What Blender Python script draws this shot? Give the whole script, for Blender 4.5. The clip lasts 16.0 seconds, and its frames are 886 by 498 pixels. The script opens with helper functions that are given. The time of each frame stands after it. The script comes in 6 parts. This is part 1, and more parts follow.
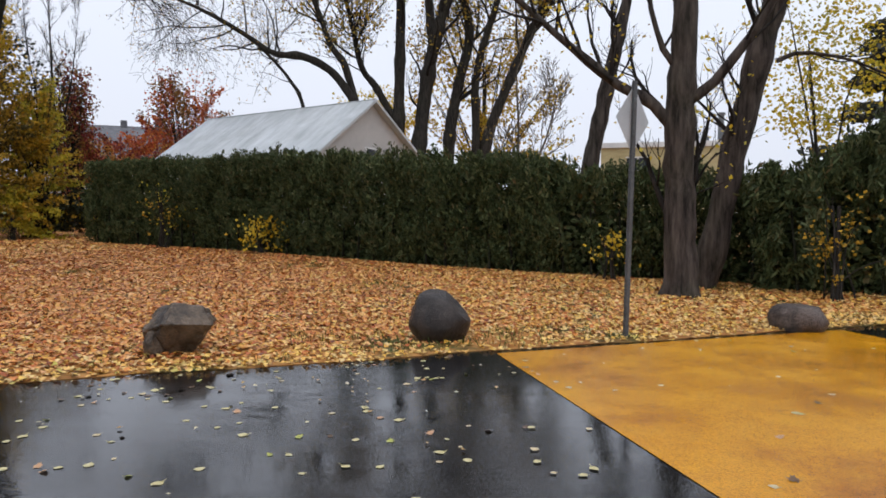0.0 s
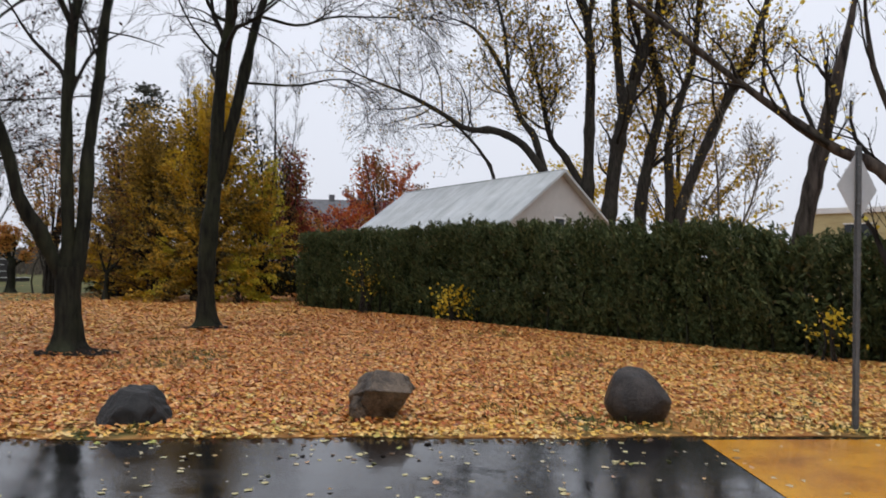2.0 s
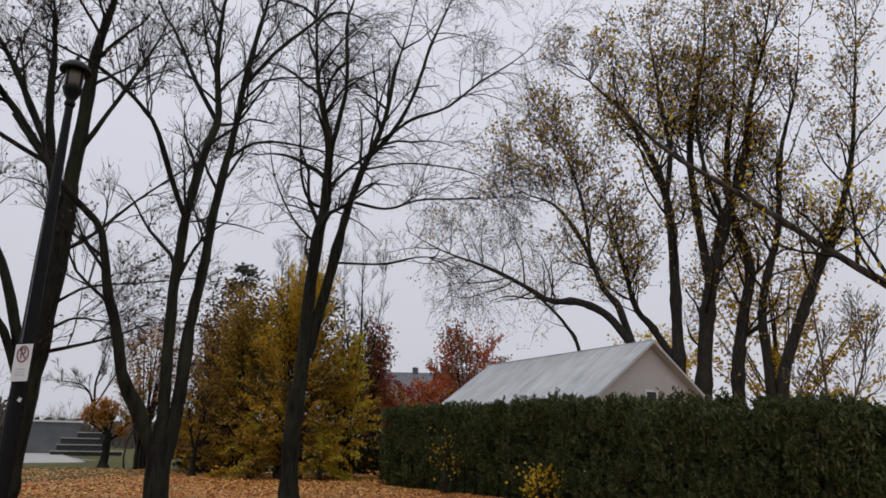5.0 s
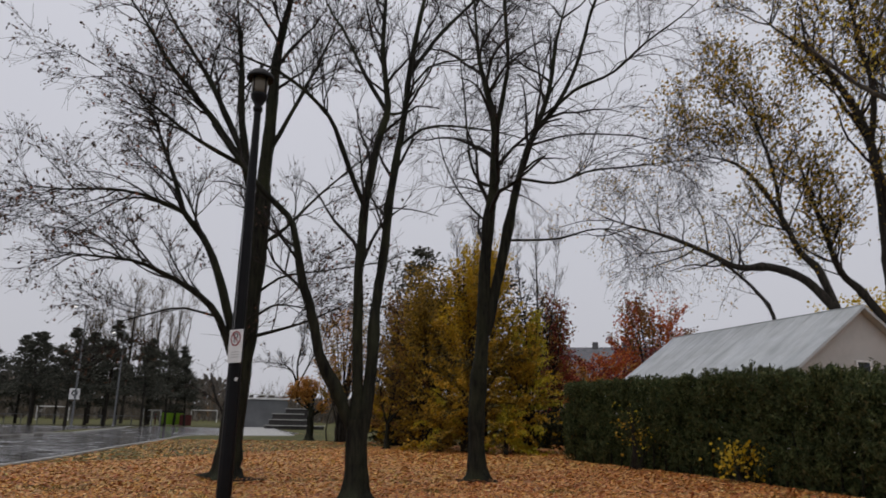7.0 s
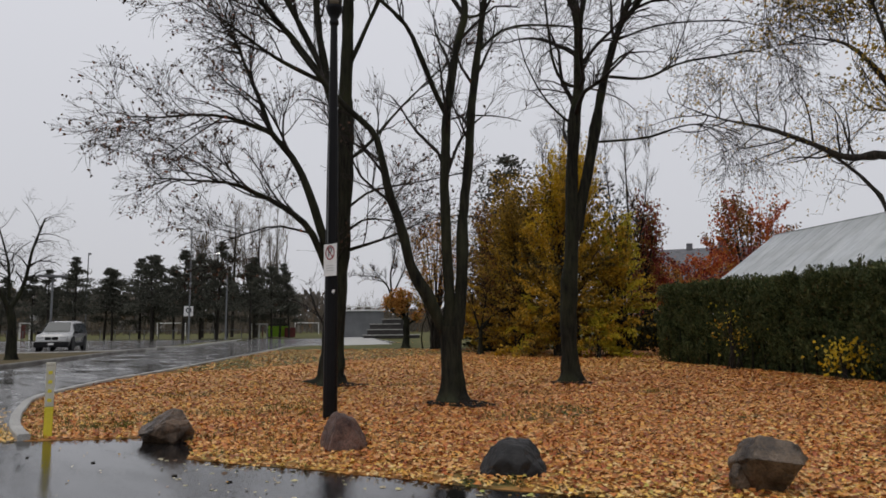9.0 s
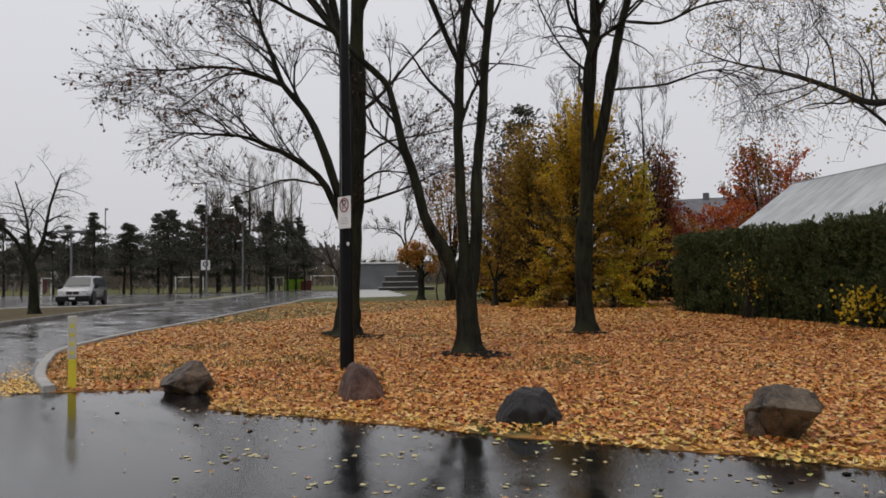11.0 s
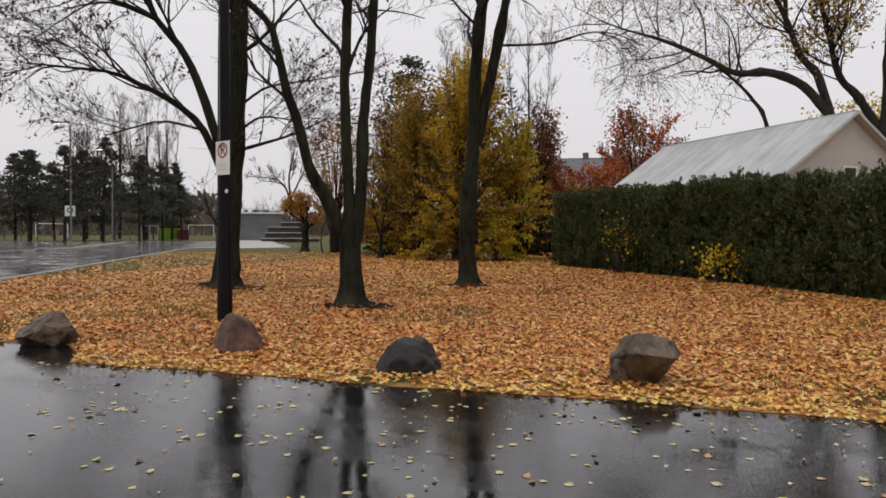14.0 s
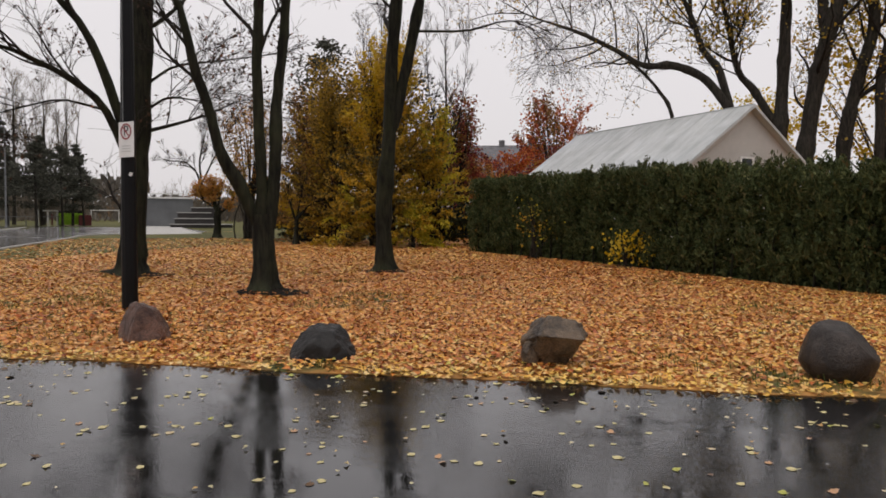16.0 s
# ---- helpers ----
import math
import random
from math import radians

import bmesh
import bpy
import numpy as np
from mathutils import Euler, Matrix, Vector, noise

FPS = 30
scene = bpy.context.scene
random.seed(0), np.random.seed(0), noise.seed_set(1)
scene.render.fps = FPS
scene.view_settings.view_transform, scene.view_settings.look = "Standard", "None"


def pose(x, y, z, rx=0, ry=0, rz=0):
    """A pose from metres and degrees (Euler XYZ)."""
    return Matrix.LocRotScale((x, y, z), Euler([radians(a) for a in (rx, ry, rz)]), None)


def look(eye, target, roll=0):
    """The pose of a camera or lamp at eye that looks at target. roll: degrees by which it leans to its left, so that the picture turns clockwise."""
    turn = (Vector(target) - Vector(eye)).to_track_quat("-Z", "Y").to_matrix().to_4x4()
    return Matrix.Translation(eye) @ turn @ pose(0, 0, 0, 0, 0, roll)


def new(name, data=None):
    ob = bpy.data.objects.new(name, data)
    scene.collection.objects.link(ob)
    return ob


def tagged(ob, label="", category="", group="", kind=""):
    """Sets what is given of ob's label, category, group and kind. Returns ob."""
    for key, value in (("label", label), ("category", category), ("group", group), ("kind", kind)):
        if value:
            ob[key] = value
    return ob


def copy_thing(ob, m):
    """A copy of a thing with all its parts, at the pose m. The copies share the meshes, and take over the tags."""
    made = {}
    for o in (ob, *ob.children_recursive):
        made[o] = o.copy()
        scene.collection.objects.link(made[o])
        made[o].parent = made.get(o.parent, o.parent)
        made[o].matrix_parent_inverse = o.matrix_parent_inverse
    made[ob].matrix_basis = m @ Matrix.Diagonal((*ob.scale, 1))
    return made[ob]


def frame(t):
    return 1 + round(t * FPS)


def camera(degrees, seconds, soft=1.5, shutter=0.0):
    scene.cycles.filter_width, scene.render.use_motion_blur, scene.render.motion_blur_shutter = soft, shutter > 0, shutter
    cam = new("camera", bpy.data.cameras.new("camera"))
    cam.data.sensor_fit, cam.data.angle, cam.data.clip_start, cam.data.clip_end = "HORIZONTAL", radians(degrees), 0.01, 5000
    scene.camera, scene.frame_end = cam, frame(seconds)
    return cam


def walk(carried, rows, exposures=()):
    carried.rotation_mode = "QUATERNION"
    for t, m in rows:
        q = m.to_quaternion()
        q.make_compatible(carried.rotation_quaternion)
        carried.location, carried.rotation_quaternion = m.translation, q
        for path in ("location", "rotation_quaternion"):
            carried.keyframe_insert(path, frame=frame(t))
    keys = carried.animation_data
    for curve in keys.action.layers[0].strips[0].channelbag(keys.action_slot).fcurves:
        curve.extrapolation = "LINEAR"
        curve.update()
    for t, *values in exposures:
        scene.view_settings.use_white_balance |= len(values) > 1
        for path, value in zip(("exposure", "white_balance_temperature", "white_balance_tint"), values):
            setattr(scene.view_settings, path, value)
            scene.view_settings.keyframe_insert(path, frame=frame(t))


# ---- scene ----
# Camera: held in one spot beside the pavement and turned by hand.
cam = camera(64.41, 16.0, soft=1.65, shutter=0.35)
PATH = [
    (0.0, 0.103, 0.023, 1.232, 0.00, -3.37, -0.22),
    (0.5, 0.083, 0.014, 1.241, 2.04, -2.44, -0.48),
    (1.0, 0.059, 0.005, 1.256, 6.09, -1.17, -0.58),
    (1.5, 0.042, 0.003, 1.267, 10.80, 0.13, -0.57),
    (2.0, 0.031, -0.016, 1.283, 15.08, 2.02, -0.73),
    (2.5, 0.031, -0.042, 1.304, 17.84, 5.01, -0.85),
    (3.0, 0.039, -0.053, 1.310, 20.11, 7.89, -0.81),
    (3.5, 0.041, -0.060, 1.326, 20.88, 9.88, -0.75),
    (4.0, 0.037, -0.059, 1.337, 20.80, 12.42, -0.89),
    (4.2, 0.038, -0.054, 1.343, 20.81, 13.48, -0.86),
    (6.3, -0.007, -0.049, 1.339, 29.56, 16.92, -1.62),
    (6.5, 0.004, -0.039, 1.337, 32.02, 15.94, -1.56),
    (7.0, 0.003, -0.035, 1.332, 36.19, 13.65, -1.13),
    (7.5, -0.012, -0.026, 1.334, 39.37, 11.95, -0.93),
    (8.0, -0.008, -0.019, 1.322, 41.85, 9.80, -0.41),
    (8.5, -0.006, -0.017, 1.322, 43.17, 7.94, -0.03),
    (9.0, -0.017, -0.012, 1.309, 43.59, 6.28, 0.39),
    (9.5, -0.043, -0.015, 1.306, 44.80, 5.19, 0.36),
    (9.7, -0.053, -0.019, 1.299, 45.69, 4.76, 0.39),
    (12.0, -0.043, 0.044, 1.306, 41.95, 0.73, 0.43),
    (12.5, -0.047, 0.050, 1.301, 39.39, 0.65, 0.28),
    (13.0, -0.045, 0.049, 1.297, 37.61, 0.16, 0.05),
    (13.5, -0.047, 0.051, 1.293, 36.56, -0.47, -0.16),
    (14.0, -0.049, 0.054, 1.284, 35.53, -1.47, -0.26),
    (14.5, -0.035, 0.043, 1.285, 34.48, -2.14, -0.26),
    (15.0, -0.026, 0.038, 1.281, 32.39, -2.31, -0.39),
    (15.5, -0.021, 0.051, 1.274, 30.71, -2.48, -0.43),
    (16.0, -0.008, 0.052, 1.277, 28.87, -2.54, -0.43),
]
walk(cam, [(t, pose(x, y, z, 90 + p, r, a)) for t, x, y, z, a, p, r in PATH],
     exposures=[(0.0, 0.25, 6120, 11), (1.5, 0.20, 6250, 11), (2.5, 0.02, 6280, 11), (3.5, -0.20, 6320, 12), (4.2, -0.22, 6350, 13), (6.5, -0.44, 6450, 14), (7.5, -0.46, 6450, 12),
                (9.0, -0.28, 6550, 11), (12.0, -0.16, 6720, 11), (13.5, -0.04, 6820, 12), (14.5, 0.03, 6900, 13), (16.0, 0.02, 7000, 14)])

# Overcast daylight: a pale grey sky, a wide weak sun behind cloud.
SUN_EL, SUN_AZ = 72.0, 200.0
world = bpy.data.worlds.new("overcast")
scene.world = world
world.use_nodes = True
wn, wl = world.node_tree.nodes, world.node_tree.links
wn.clear()
w_out, w_bg, w_sky, w_mix, w_scale = (wn.new(k) for k in ("ShaderNodeOutputWorld", "ShaderNodeBackground", "ShaderNodeTexSky", "ShaderNodeMix", "ShaderNodeVectorMath"))
w_sky.sky_type, w_sky.sun_disc = "NISHITA", False
w_sky.sun_elevation, w_sky.sun_rotation = radians(SUN_EL), radians(SUN_AZ)
w_sky.dust_density, w_sky.air_density = 6.0, 1.0
w_scale.operation = "SCALE"
w_scale.inputs[3].default_value = 0.10
w_mix.data_type = "RGBA"
w_mix.inputs[0].default_value = 0.90
w_mix.inputs[7].default_value = (0.775, 0.79, 0.84, 1)
wl.new(w_sky.outputs[0], w_scale.inputs[0])
wl.new(w_scale.outputs[0], w_mix.inputs[6])
# an overcast sky is brighter overhead than at the horizon
w_dir, w_xyz, w_up = wn.new("ShaderNodeTexCoord"), wn.new("ShaderNodeSeparateXYZ"), wn.new("ShaderNodeMapRange")
w_up.inputs[1].default_value, w_up.inputs[2].default_value, w_up.inputs[3].default_value, w_up.inputs[4].default_value = 0.0, 1.0, 0.94, 1.36
wl.new(w_dir.outputs["Generated"], w_xyz.inputs[0])
wl.new(w_xyz.outputs[2], w_up.inputs[0])
wl.new(w_up.outputs[0], w_bg.inputs[1])
wl.new(w_mix.outputs[2], w_bg.inputs[0])
wl.new(w_bg.outputs[0], w_out.inputs[0])

sun = new("sun", bpy.data.lights.new("sun", "SUN"))
sun.data.energy, sun.data.angle, sun.data.color = 0.6, radians(60), (1.0, 0.97, 0.93)
sun.matrix_world = look((0, 0, 60), (60 * math.sin(radians(20)) / math.tan(radians(SUN_EL)), 60 * math.cos(radians(20)) / math.tan(radians(SUN_EL)), 0))


# ---------------------------------------------------------------- materials
def mat_base(name, rough=0.7, metal=0.0, spec=0.5):
    m = bpy.data.materials.new(name)
    m.use_nodes = True
    p = m.node_tree.nodes["Principled BSDF"]
    p.inputs["Roughness"].default_value, p.inputs["Metallic"].default_value = rough, metal
    p.inputs["Specular IOR Level"].default_value = spec
    return m, m.node_tree.nodes, m.node_tree.links, p


def ramp(nodes, stops):
    r = nodes.new("ShaderNodeValToRGB")
    while len(r.color_ramp.elements) < len(stops):
        r.color_ramp.elements.new(0.5)
    for e, (at_, c) in zip(r.color_ramp.elements, stops):
        e.position, e.color = at_, (*c, 1)
    return r


def noise_node(nodes, links, scale, detail=4.0, rough=0.55, stretch=None, coords="Object"):
    tc, n = nodes.new("ShaderNodeTexCoord"), nodes.new("ShaderNodeTexNoise")
    n.inputs["Scale"].default_value, n.inputs["Detail"].default_value, n.inputs["Roughness"].default_value = scale, detail, rough
    if stretch:
        mp = nodes.new("ShaderNodeMapping")
        mp.inputs["Scale"].default_value = stretch
        links.new(tc.outputs[coords], mp.inputs[0])
        links.new(mp.outputs[0], n.inputs["Vector"])
    else:
        links.new(tc.outputs[coords], n.inputs["Vector"])
    return n


def mix_rgb(nodes, links, fac, a, b, mode="MIX"):
    x = nodes.new("ShaderNodeMix")
    x.data_type, x.blend_type = "RGBA", mode
    for sock, v in ((0, fac), (6, a), (7, b)):
        if isinstance(v, (int, float)):
            x.inputs[sock].default_value = v
        elif isinstance(v, tuple):
            x.inputs[sock].default_value = (*v, 1)
        else:
            links.new(v, x.inputs[sock])
    return x.outputs[2]


def bump(nodes, links, p, height, strength, dist):
    b = nodes.new("ShaderNodeBump")
    b.inputs["Strength"].default_value, b.inputs["Distance"].default_value = strength, dist
    links.new(height, b.inputs["Height"])
    links.new(b.outputs[0], p.inputs["Normal"])


def surface(name, dark, light, scale=3.0, fine=40.0, rough=0.7, rough2=None, metal=0.0, bump_s=0.3, bump_d=0.01, stretch=None, spec=0.5, grain=0.35, coords="Object"):
    """Two scales of variation between two base colours, with fine relief."""
    m, n, l, p = mat_base(name, rough, metal, spec)
    big = noise_node(n, l, scale, 5, 0.6, stretch, coords)
    small = noise_node(n, l, fine, 3, 0.6, stretch, coords)
    r = ramp(n, [(0.32, dark), (0.68, light)])
    l.new(big.outputs[0], r.inputs[0])
    g = ramp(n, [(0.25, (1 - grain,) * 3), (0.75, (1 + grain * 0.4,) * 3)])
    l.new(small.outputs[0], g.inputs[0])
    l.new(mix_rgb(n, l, 1.0, r.outputs[0], g.outputs[0], "MULTIPLY"), p.inputs["Base Color"])
    if rough2 is not None:
        rr = ramp(n, [(0.35, (rough,) * 3), (0.65, (rough2,) * 3)])
        l.new(big.outputs[0], rr.inputs[0])
        l.new(rr.outputs[0], p.inputs["Roughness"])
    bump(n, l, p, small.outputs[0], bump_s, bump_d)
    return m


def leafy(name, stops, rough=0.5, trans=0.25, spec=0.3):
    """Leaves whose colour varies leaf by leaf."""
    m, n, l, p = mat_base(name, rough, 0, spec * 0.6)
    geo = n.new("ShaderNodeNewGeometry")
    r = ramp(n, stops)
    l.new(geo.outputs["Random Per Island"], r.inputs[0])
    blotch = noise_node(n, l, 30.0, 2)
    g = ramp(n, [(0.3, (0.72,) * 3), (0.7, (1.12,) * 3)])
    l.new(blotch.outputs[0], g.inputs[0])
    col = mix_rgb(n, l, 1.0, r.outputs[0], g.outputs[0], "MULTIPLY")
    l.new(col, p.inputs["Base Color"])
    if trans:
        t, add, out = n.new("ShaderNodeBsdfTranslucent"), n.new("ShaderNodeMixShader"), n["Material Output"]
        l.new(col, t.inputs[0])
        add.inputs[0].default_value = trans
        l.new(p.outputs[0], add.inputs[1])
        l.new(t.outputs[0], add.inputs[2])
        l.new(add.outputs[0], out.inputs[0])
    return m


def bark(name, dark, light, moss=0.0, scale=1.0):
    m, n, l, p = mat_base(name, 0.8, 0, 0.12)
    furrow = noise_node(n, l, 14 * scale, 5, 0.65, (1, 1, 0.16))
    patch = noise_node(n, l, 1.3, 4, 0.6)
    r = ramp(n, [(0.35, dark), (0.7, light)])
    l.new(furrow.outputs[0], r.inputs[0])
    pr = ramp(n, [(0.45, (0, 0, 0)), (0.75, (moss,) * 3)])
    l.new(patch.outputs[0], pr.inputs[0])
    l.new(mix_rgb(n, l, pr.outputs[0], r.outputs[0], (0.040, 0.045, 0.020)), p.inputs["Base Color"])
    bump(n, l, p, furrow.outputs[0], 0.9, 0.025)
    return m


def wet_asphalt(name, dark, light, r_wet, r_dry, relief):
    m, n, l, p = mat_base(name, 0.1, 0, 0.8)
    p.inputs["IOR"].default_value = 1.55
    big = noise_node(n, l, 0.5, 5, 0.6)
    streak = noise_node(n, l, 1.6, 4, 0.6, (0.35, 1.6, 1))
    mid = noise_node(n, l, 7.0, 4, 0.6)
    fine = noise_node(n, l, 70.0, 2, 0.6)
    ripple = noise_node(n, l, 30.0, 2, 0.5)
    c = ramp(n, [(0.3, dark), (0.7, light)])
    l.new(mid.outputs[0], c.inputs[0])
    g = ramp(n, [(0.3, (0.6,) * 3), (0.75, (1.5,) * 3)])
    l.new(fine.outputs[0], g.inputs[0])
    l.new(mix_rgb(n, l, 1.0, c.outputs[0], g.outputs[0], "MULTIPLY"), p.inputs["Base Color"])
    # standing water where the surface dips, grainy wet stone elsewhere
    dip = mix_rgb(n, l, 0.45, big.outputs[0], streak.outputs[0])
    rr = ramp(n, [(0.42, (r_wet,) * 3), (0.60, (r_dry,) * 3)])
    l.new(dip, rr.inputs[0])
    l.new(rr.outputs[0], p.inputs["Roughness"])
    k = ramp(n, [(0.40, (0.15,) * 3), (0.58, (1.0,) * 3)])
    l.new(dip, k.inputs[0])
    h = mix_rgb(n, l, 1.0, k.outputs[0], mix_rgb(n, l, 0.42, fine.outputs[0], ripple.outputs[0]), "MULTIPLY")
    bump(n, l, p, h, relief, 0.0030)
    return m


def wet_paint():
    m, n, l, p = mat_base("yellow_road_paint", 0.3, 0, 0.5)
    big = noise_node(n, l, 1.2, 5, 0.62)
    fine = noise_node(n, l, 120.0, 3, 0.7)
    c = ramp(n, [(0.30, (0.36, 0.125, 0.002)), (0.5, (0.58, 0.25, 0.003)), (0.75, (0.68, 0.33, 0.006))])
    l.new(big.outputs[0], c.inputs[0])
    g = ramp(n, [(0.36, (0.55,) * 3), (0.50, (0.98,) * 3), (0.7, (1.15,) * 3)])
    l.new(fine.outputs[0], g.inputs[0])
    l.new(mix_rgb(n, l, 1.0, c.outputs[0], g.outputs[0], "MULTIPLY"), p.inputs["Base Color"])
    rr = ramp(n, [(0.40, (0.025,) * 3), (0.60, (0.24,) * 3)])
    l.new(big.outputs[0], rr.inputs[0])
    l.new(rr.outputs[0], p.inputs["Roughness"])
    bump(n, l, p, fine.outputs[0], 0.5, 0.004)
    return m


def lawn_mat():
    """Short grass under trodden leaf crumbs."""
    m, n, l, p = mat_base("leafy_lawn", 0.75, 0, 0.25)
    tc, v = n.new("ShaderNodeTexCoord"), n.new("ShaderNodeTexVoronoi")
    v.inputs["Scale"].default_value = 9.0
    l.new(tc.outputs["Object"], v.inputs["Vector"])
    leaf = ramp(n, [(0.0, (0.15, 0.055, 0.018)), (0.3, (0.34, 0.14, 0.033)), (0.6, (0.46, 0.22, 0.055)), (1.0, (0.23, 0.10, 0.033))])
    l.new(v.outputs["Color"], leaf.inputs[0])
    blade = noise_node(n, l, 120.0, 3)
    grass = ramp(n, [(0.3, (0.028, 0.040, 0.010)), (0.7, (0.085, 0.100, 0.028))])
    l.new(blade.outputs[0], grass.inputs[0])
    bare = noise_node(n, l, 0.9, 6, 0.65)
    k = ramp(n, [(0.36, (0, 0, 0)), (0.50, (1, 1, 1))])
    l.new(bare.outputs[0], k.inputs[0])
    l.new(mix_rgb(n, l, k.outputs[0], grass.outputs[0], leaf.outputs[0]), p.inputs["Base Color"])
    bump(n, l, p, v.outputs["Distance"], 0.5, 0.02)
    return m


def roof_metal():
    m, n, l, p = mat_base("weathered_roof_sheet", 0.55, 0.0, 0.5)
    streak = noise_node(n, l, 2.2, 5, 0.6, (1.0, 0.25, 0.25))
    patch = noise_node(n, l, 0.8, 5, 0.65)
    c = ramp(n, [(0.3, (0.36, 0.385, 0.395)), (0.55, (0.48, 0.505, 0.515)), (0.75, (0.55, 0.575, 0.585))])
    l.new(streak.outputs[0], c.inputs[0])
    g = ramp(n, [(0.3, (0.82, 0.82, 0.80)), (0.65, (1.05, 1.05, 1.05))])
    l.new(patch.outputs[0], g.inputs[0])
    l.new(mix_rgb(n, l, 1.0, c.outputs[0], g.outputs[0], "MULTIPLY"), p.inputs["Base Color"])
    bump(n, l, p, streak.outputs[0], 0.15, 0.01)
    return m


def glowing(name, col, power):
    m, n, l, p = mat_base(name, 0.4)
    p.inputs["Base Color"].default_value = (*col, 1)
    p.inputs["Emission Color"].default_value, p.inputs["Emission Strength"].default_value = (*col, 1), power
    return m


def glass_mat(name, tint):
    m, n, l, p = mat_base(name, 0.12, 0, 0.25)
    p.inputs["Base Color"].default_value = (*tint, 1)
    return m


ASPHALT = wet_asphalt("wet_asphalt", (0.006, 0.006, 0.0065), (0.013, 0.013, 0.0135), 0.030, 0.120, 0.55)
# older asphalt; its pale base also stands in for reflected sky
OLD_ASPHALT = wet_asphalt("old_wet_asphalt", (0.075, 0.073, 0.070), (0.135, 0.130, 0.124), 0.07, 0.30, 0.5)
PAINT, LAWN, ROOF = wet_paint(), lawn_mat(), roof_metal()
CONCRETE = surface("weathered_concrete", (0.30, 0.30, 0.28), (0.48, 0.47, 0.44), 1.5, 60, 0.55, 0.8, bump_s=0.3, bump_d=0.006)
GRASS = surface("field_grass", (0.050, 0.056, 0.014), (0.125, 0.115, 0.030), 0.15, 9, 0.9, bump_s=0.5, bump_d=0.03, spec=0.2)
SOIL = surface("wet_soil", (0.010, 0.008, 0.006), (0.022, 0.016, 0.011), 6, 50, 0.85, spec=0.1, bump_s=0.8, bump_d=0.03)
BARK = bark("wet_dark_bark", (0.005, 0.0048, 0.0038), (0.030, 0.029, 0.019), 0.7)
BARK_GREY = bark("brown_furrowed_bark", (0.014, 0.0105, 0.009), (0.105, 0.084, 0.070), 0.30, 0.8)
BARK_FAR = bark("dark_far_bark", (0.014, 0.0125, 0.011), (0.055, 0.047, 0.039), 0.2)
TWIG = surface("wet_twig", (0.011, 0.0095, 0.008), (0.036, 0.029, 0.024), 4, 60, 0.8, spec=0.15)
TWIG_TAN = surface("tan_twig", (0.07, 0.055, 0.035), (0.16, 0.125, 0.085), 4, 60, 0.75)
LITTER = leafy("fallen_maple_leaves", [(0.0, (0.15, 0.040, 0.016)), (0.14, (0.42, 0.110, 0.032)), (0.34, (0.57, 0.210, 0.048)), (0.54, (0.68, 0.315, 0.085)),
                                       (0.70, (0.78, 0.45, 0.19)), (0.80, (0.46, 0.17, 0.055)), (0.90, (0.72, 0.38, 0.07)), (1.0, (0.20, 0.060, 0.028))], 0.42, 0.0, 0.38)
LITTER_Y = leafy("fallen_yellow_leaves", [(0.0, (0.66, 0.36, 0.05)), (0.25, (0.80, 0.53, 0.13)), (0.5, (0.72, 0.52, 0.24)), (0.7, (0.78, 0.44, 0.10)), (0.85, (0.60, 0.34, 0.13)), (1.0, (0.44, 0.38, 0.08))], 0.4, 0.0, 0.4)
PAVE_LEAF = leafy("wet_leaf_on_pavement", [(0.0, (0.52, 0.43, 0.14)), (0.5, (0.52, 0.47, 0.24)), (1.0, (0.58, 0.46, 0.22))], 0.35, 0.0, 0.5)
PAVE_LEAF_TAN = leafy("wet_tan_leaf", [(0.0, (0.42, 0.20, 0.07)), (1.0, (0.55, 0.36, 0.22))], 0.35, 0.0, 0.5)
CEDAR = leafy("cedar_foliage", [(0.0, (0.031, 0.043, 0.017)), (0.4, (0.062, 0.082, 0.032)), (0.75, (0.102, 0.124, 0.050)), (0.93, (0.16, 0.172, 0.070)), (1.0, (0.14, 0.10, 0.045))], 0.6, 0.16, 0.15)
# needles greyed and lightened: the mist of distance is put into their colour
PINE = leafy("pine_needles", [(0.0, (0.050, 0.054, 0.043)), (0.5, (0.080, 0.083, 0.066)), (1.0, (0.115, 0.112, 0.088))], 0.7, 0.05, 0.15)
YELLOW = leafy("yellow_green_leaves", [(0.0, (0.16, 0.115, 0.018)), (0.25, (0.32, 0.205, 0.022)), (0.5, (0.48, 0.285, 0.024)), (0.8, (0.62, 0.36, 0.026)), (1.0, (0.36, 0.25, 0.045))], 0.5, 0.35)
YELLOW_B = leafy("bright_yellow_leaves", [(0.0, (0.60, 0.42, 0.02)), (0.5, (0.78, 0.55, 0.04)), (1.0, (0.66, 0.56, 0.10))], 0.5, 0.4)
OLIVE = leafy("brown_olive_leaves", [(0.0, (0.10, 0.075, 0.020)), (0.4, (0.26, 0.170, 0.030)), (0.7, (0.39, 0.245, 0.034)), (1.0, (0.52, 0.31, 0.034))], 0.55, 0.3)
DARKRED = leafy("dark_red_leaves", [(0.0, (0.12, 0.028, 0.025)), (0.5, (0.27, 0.048, 0.038)), (1.0, (0.38, 0.10, 0.05))], 0.55, 0.3)
ORANGE = leafy("orange_red_leaves", [(0.0, (0.34, 0.065, 0.025)), (0.5, (0.56, 0.13, 0.035)), (0.8, (0.66, 0.23, 0.045)), (1.0, (0.42, 0.14, 0.06))], 0.55, 0.35)
PEACH = leafy("pale_orange_leaves", [(0.0, (0.42, 0.16, 0.03)), (0.6, (0.58, 0.27, 0.06)), (1.0, (0.56, 0.36, 0.09))], 0.5, 0.35)
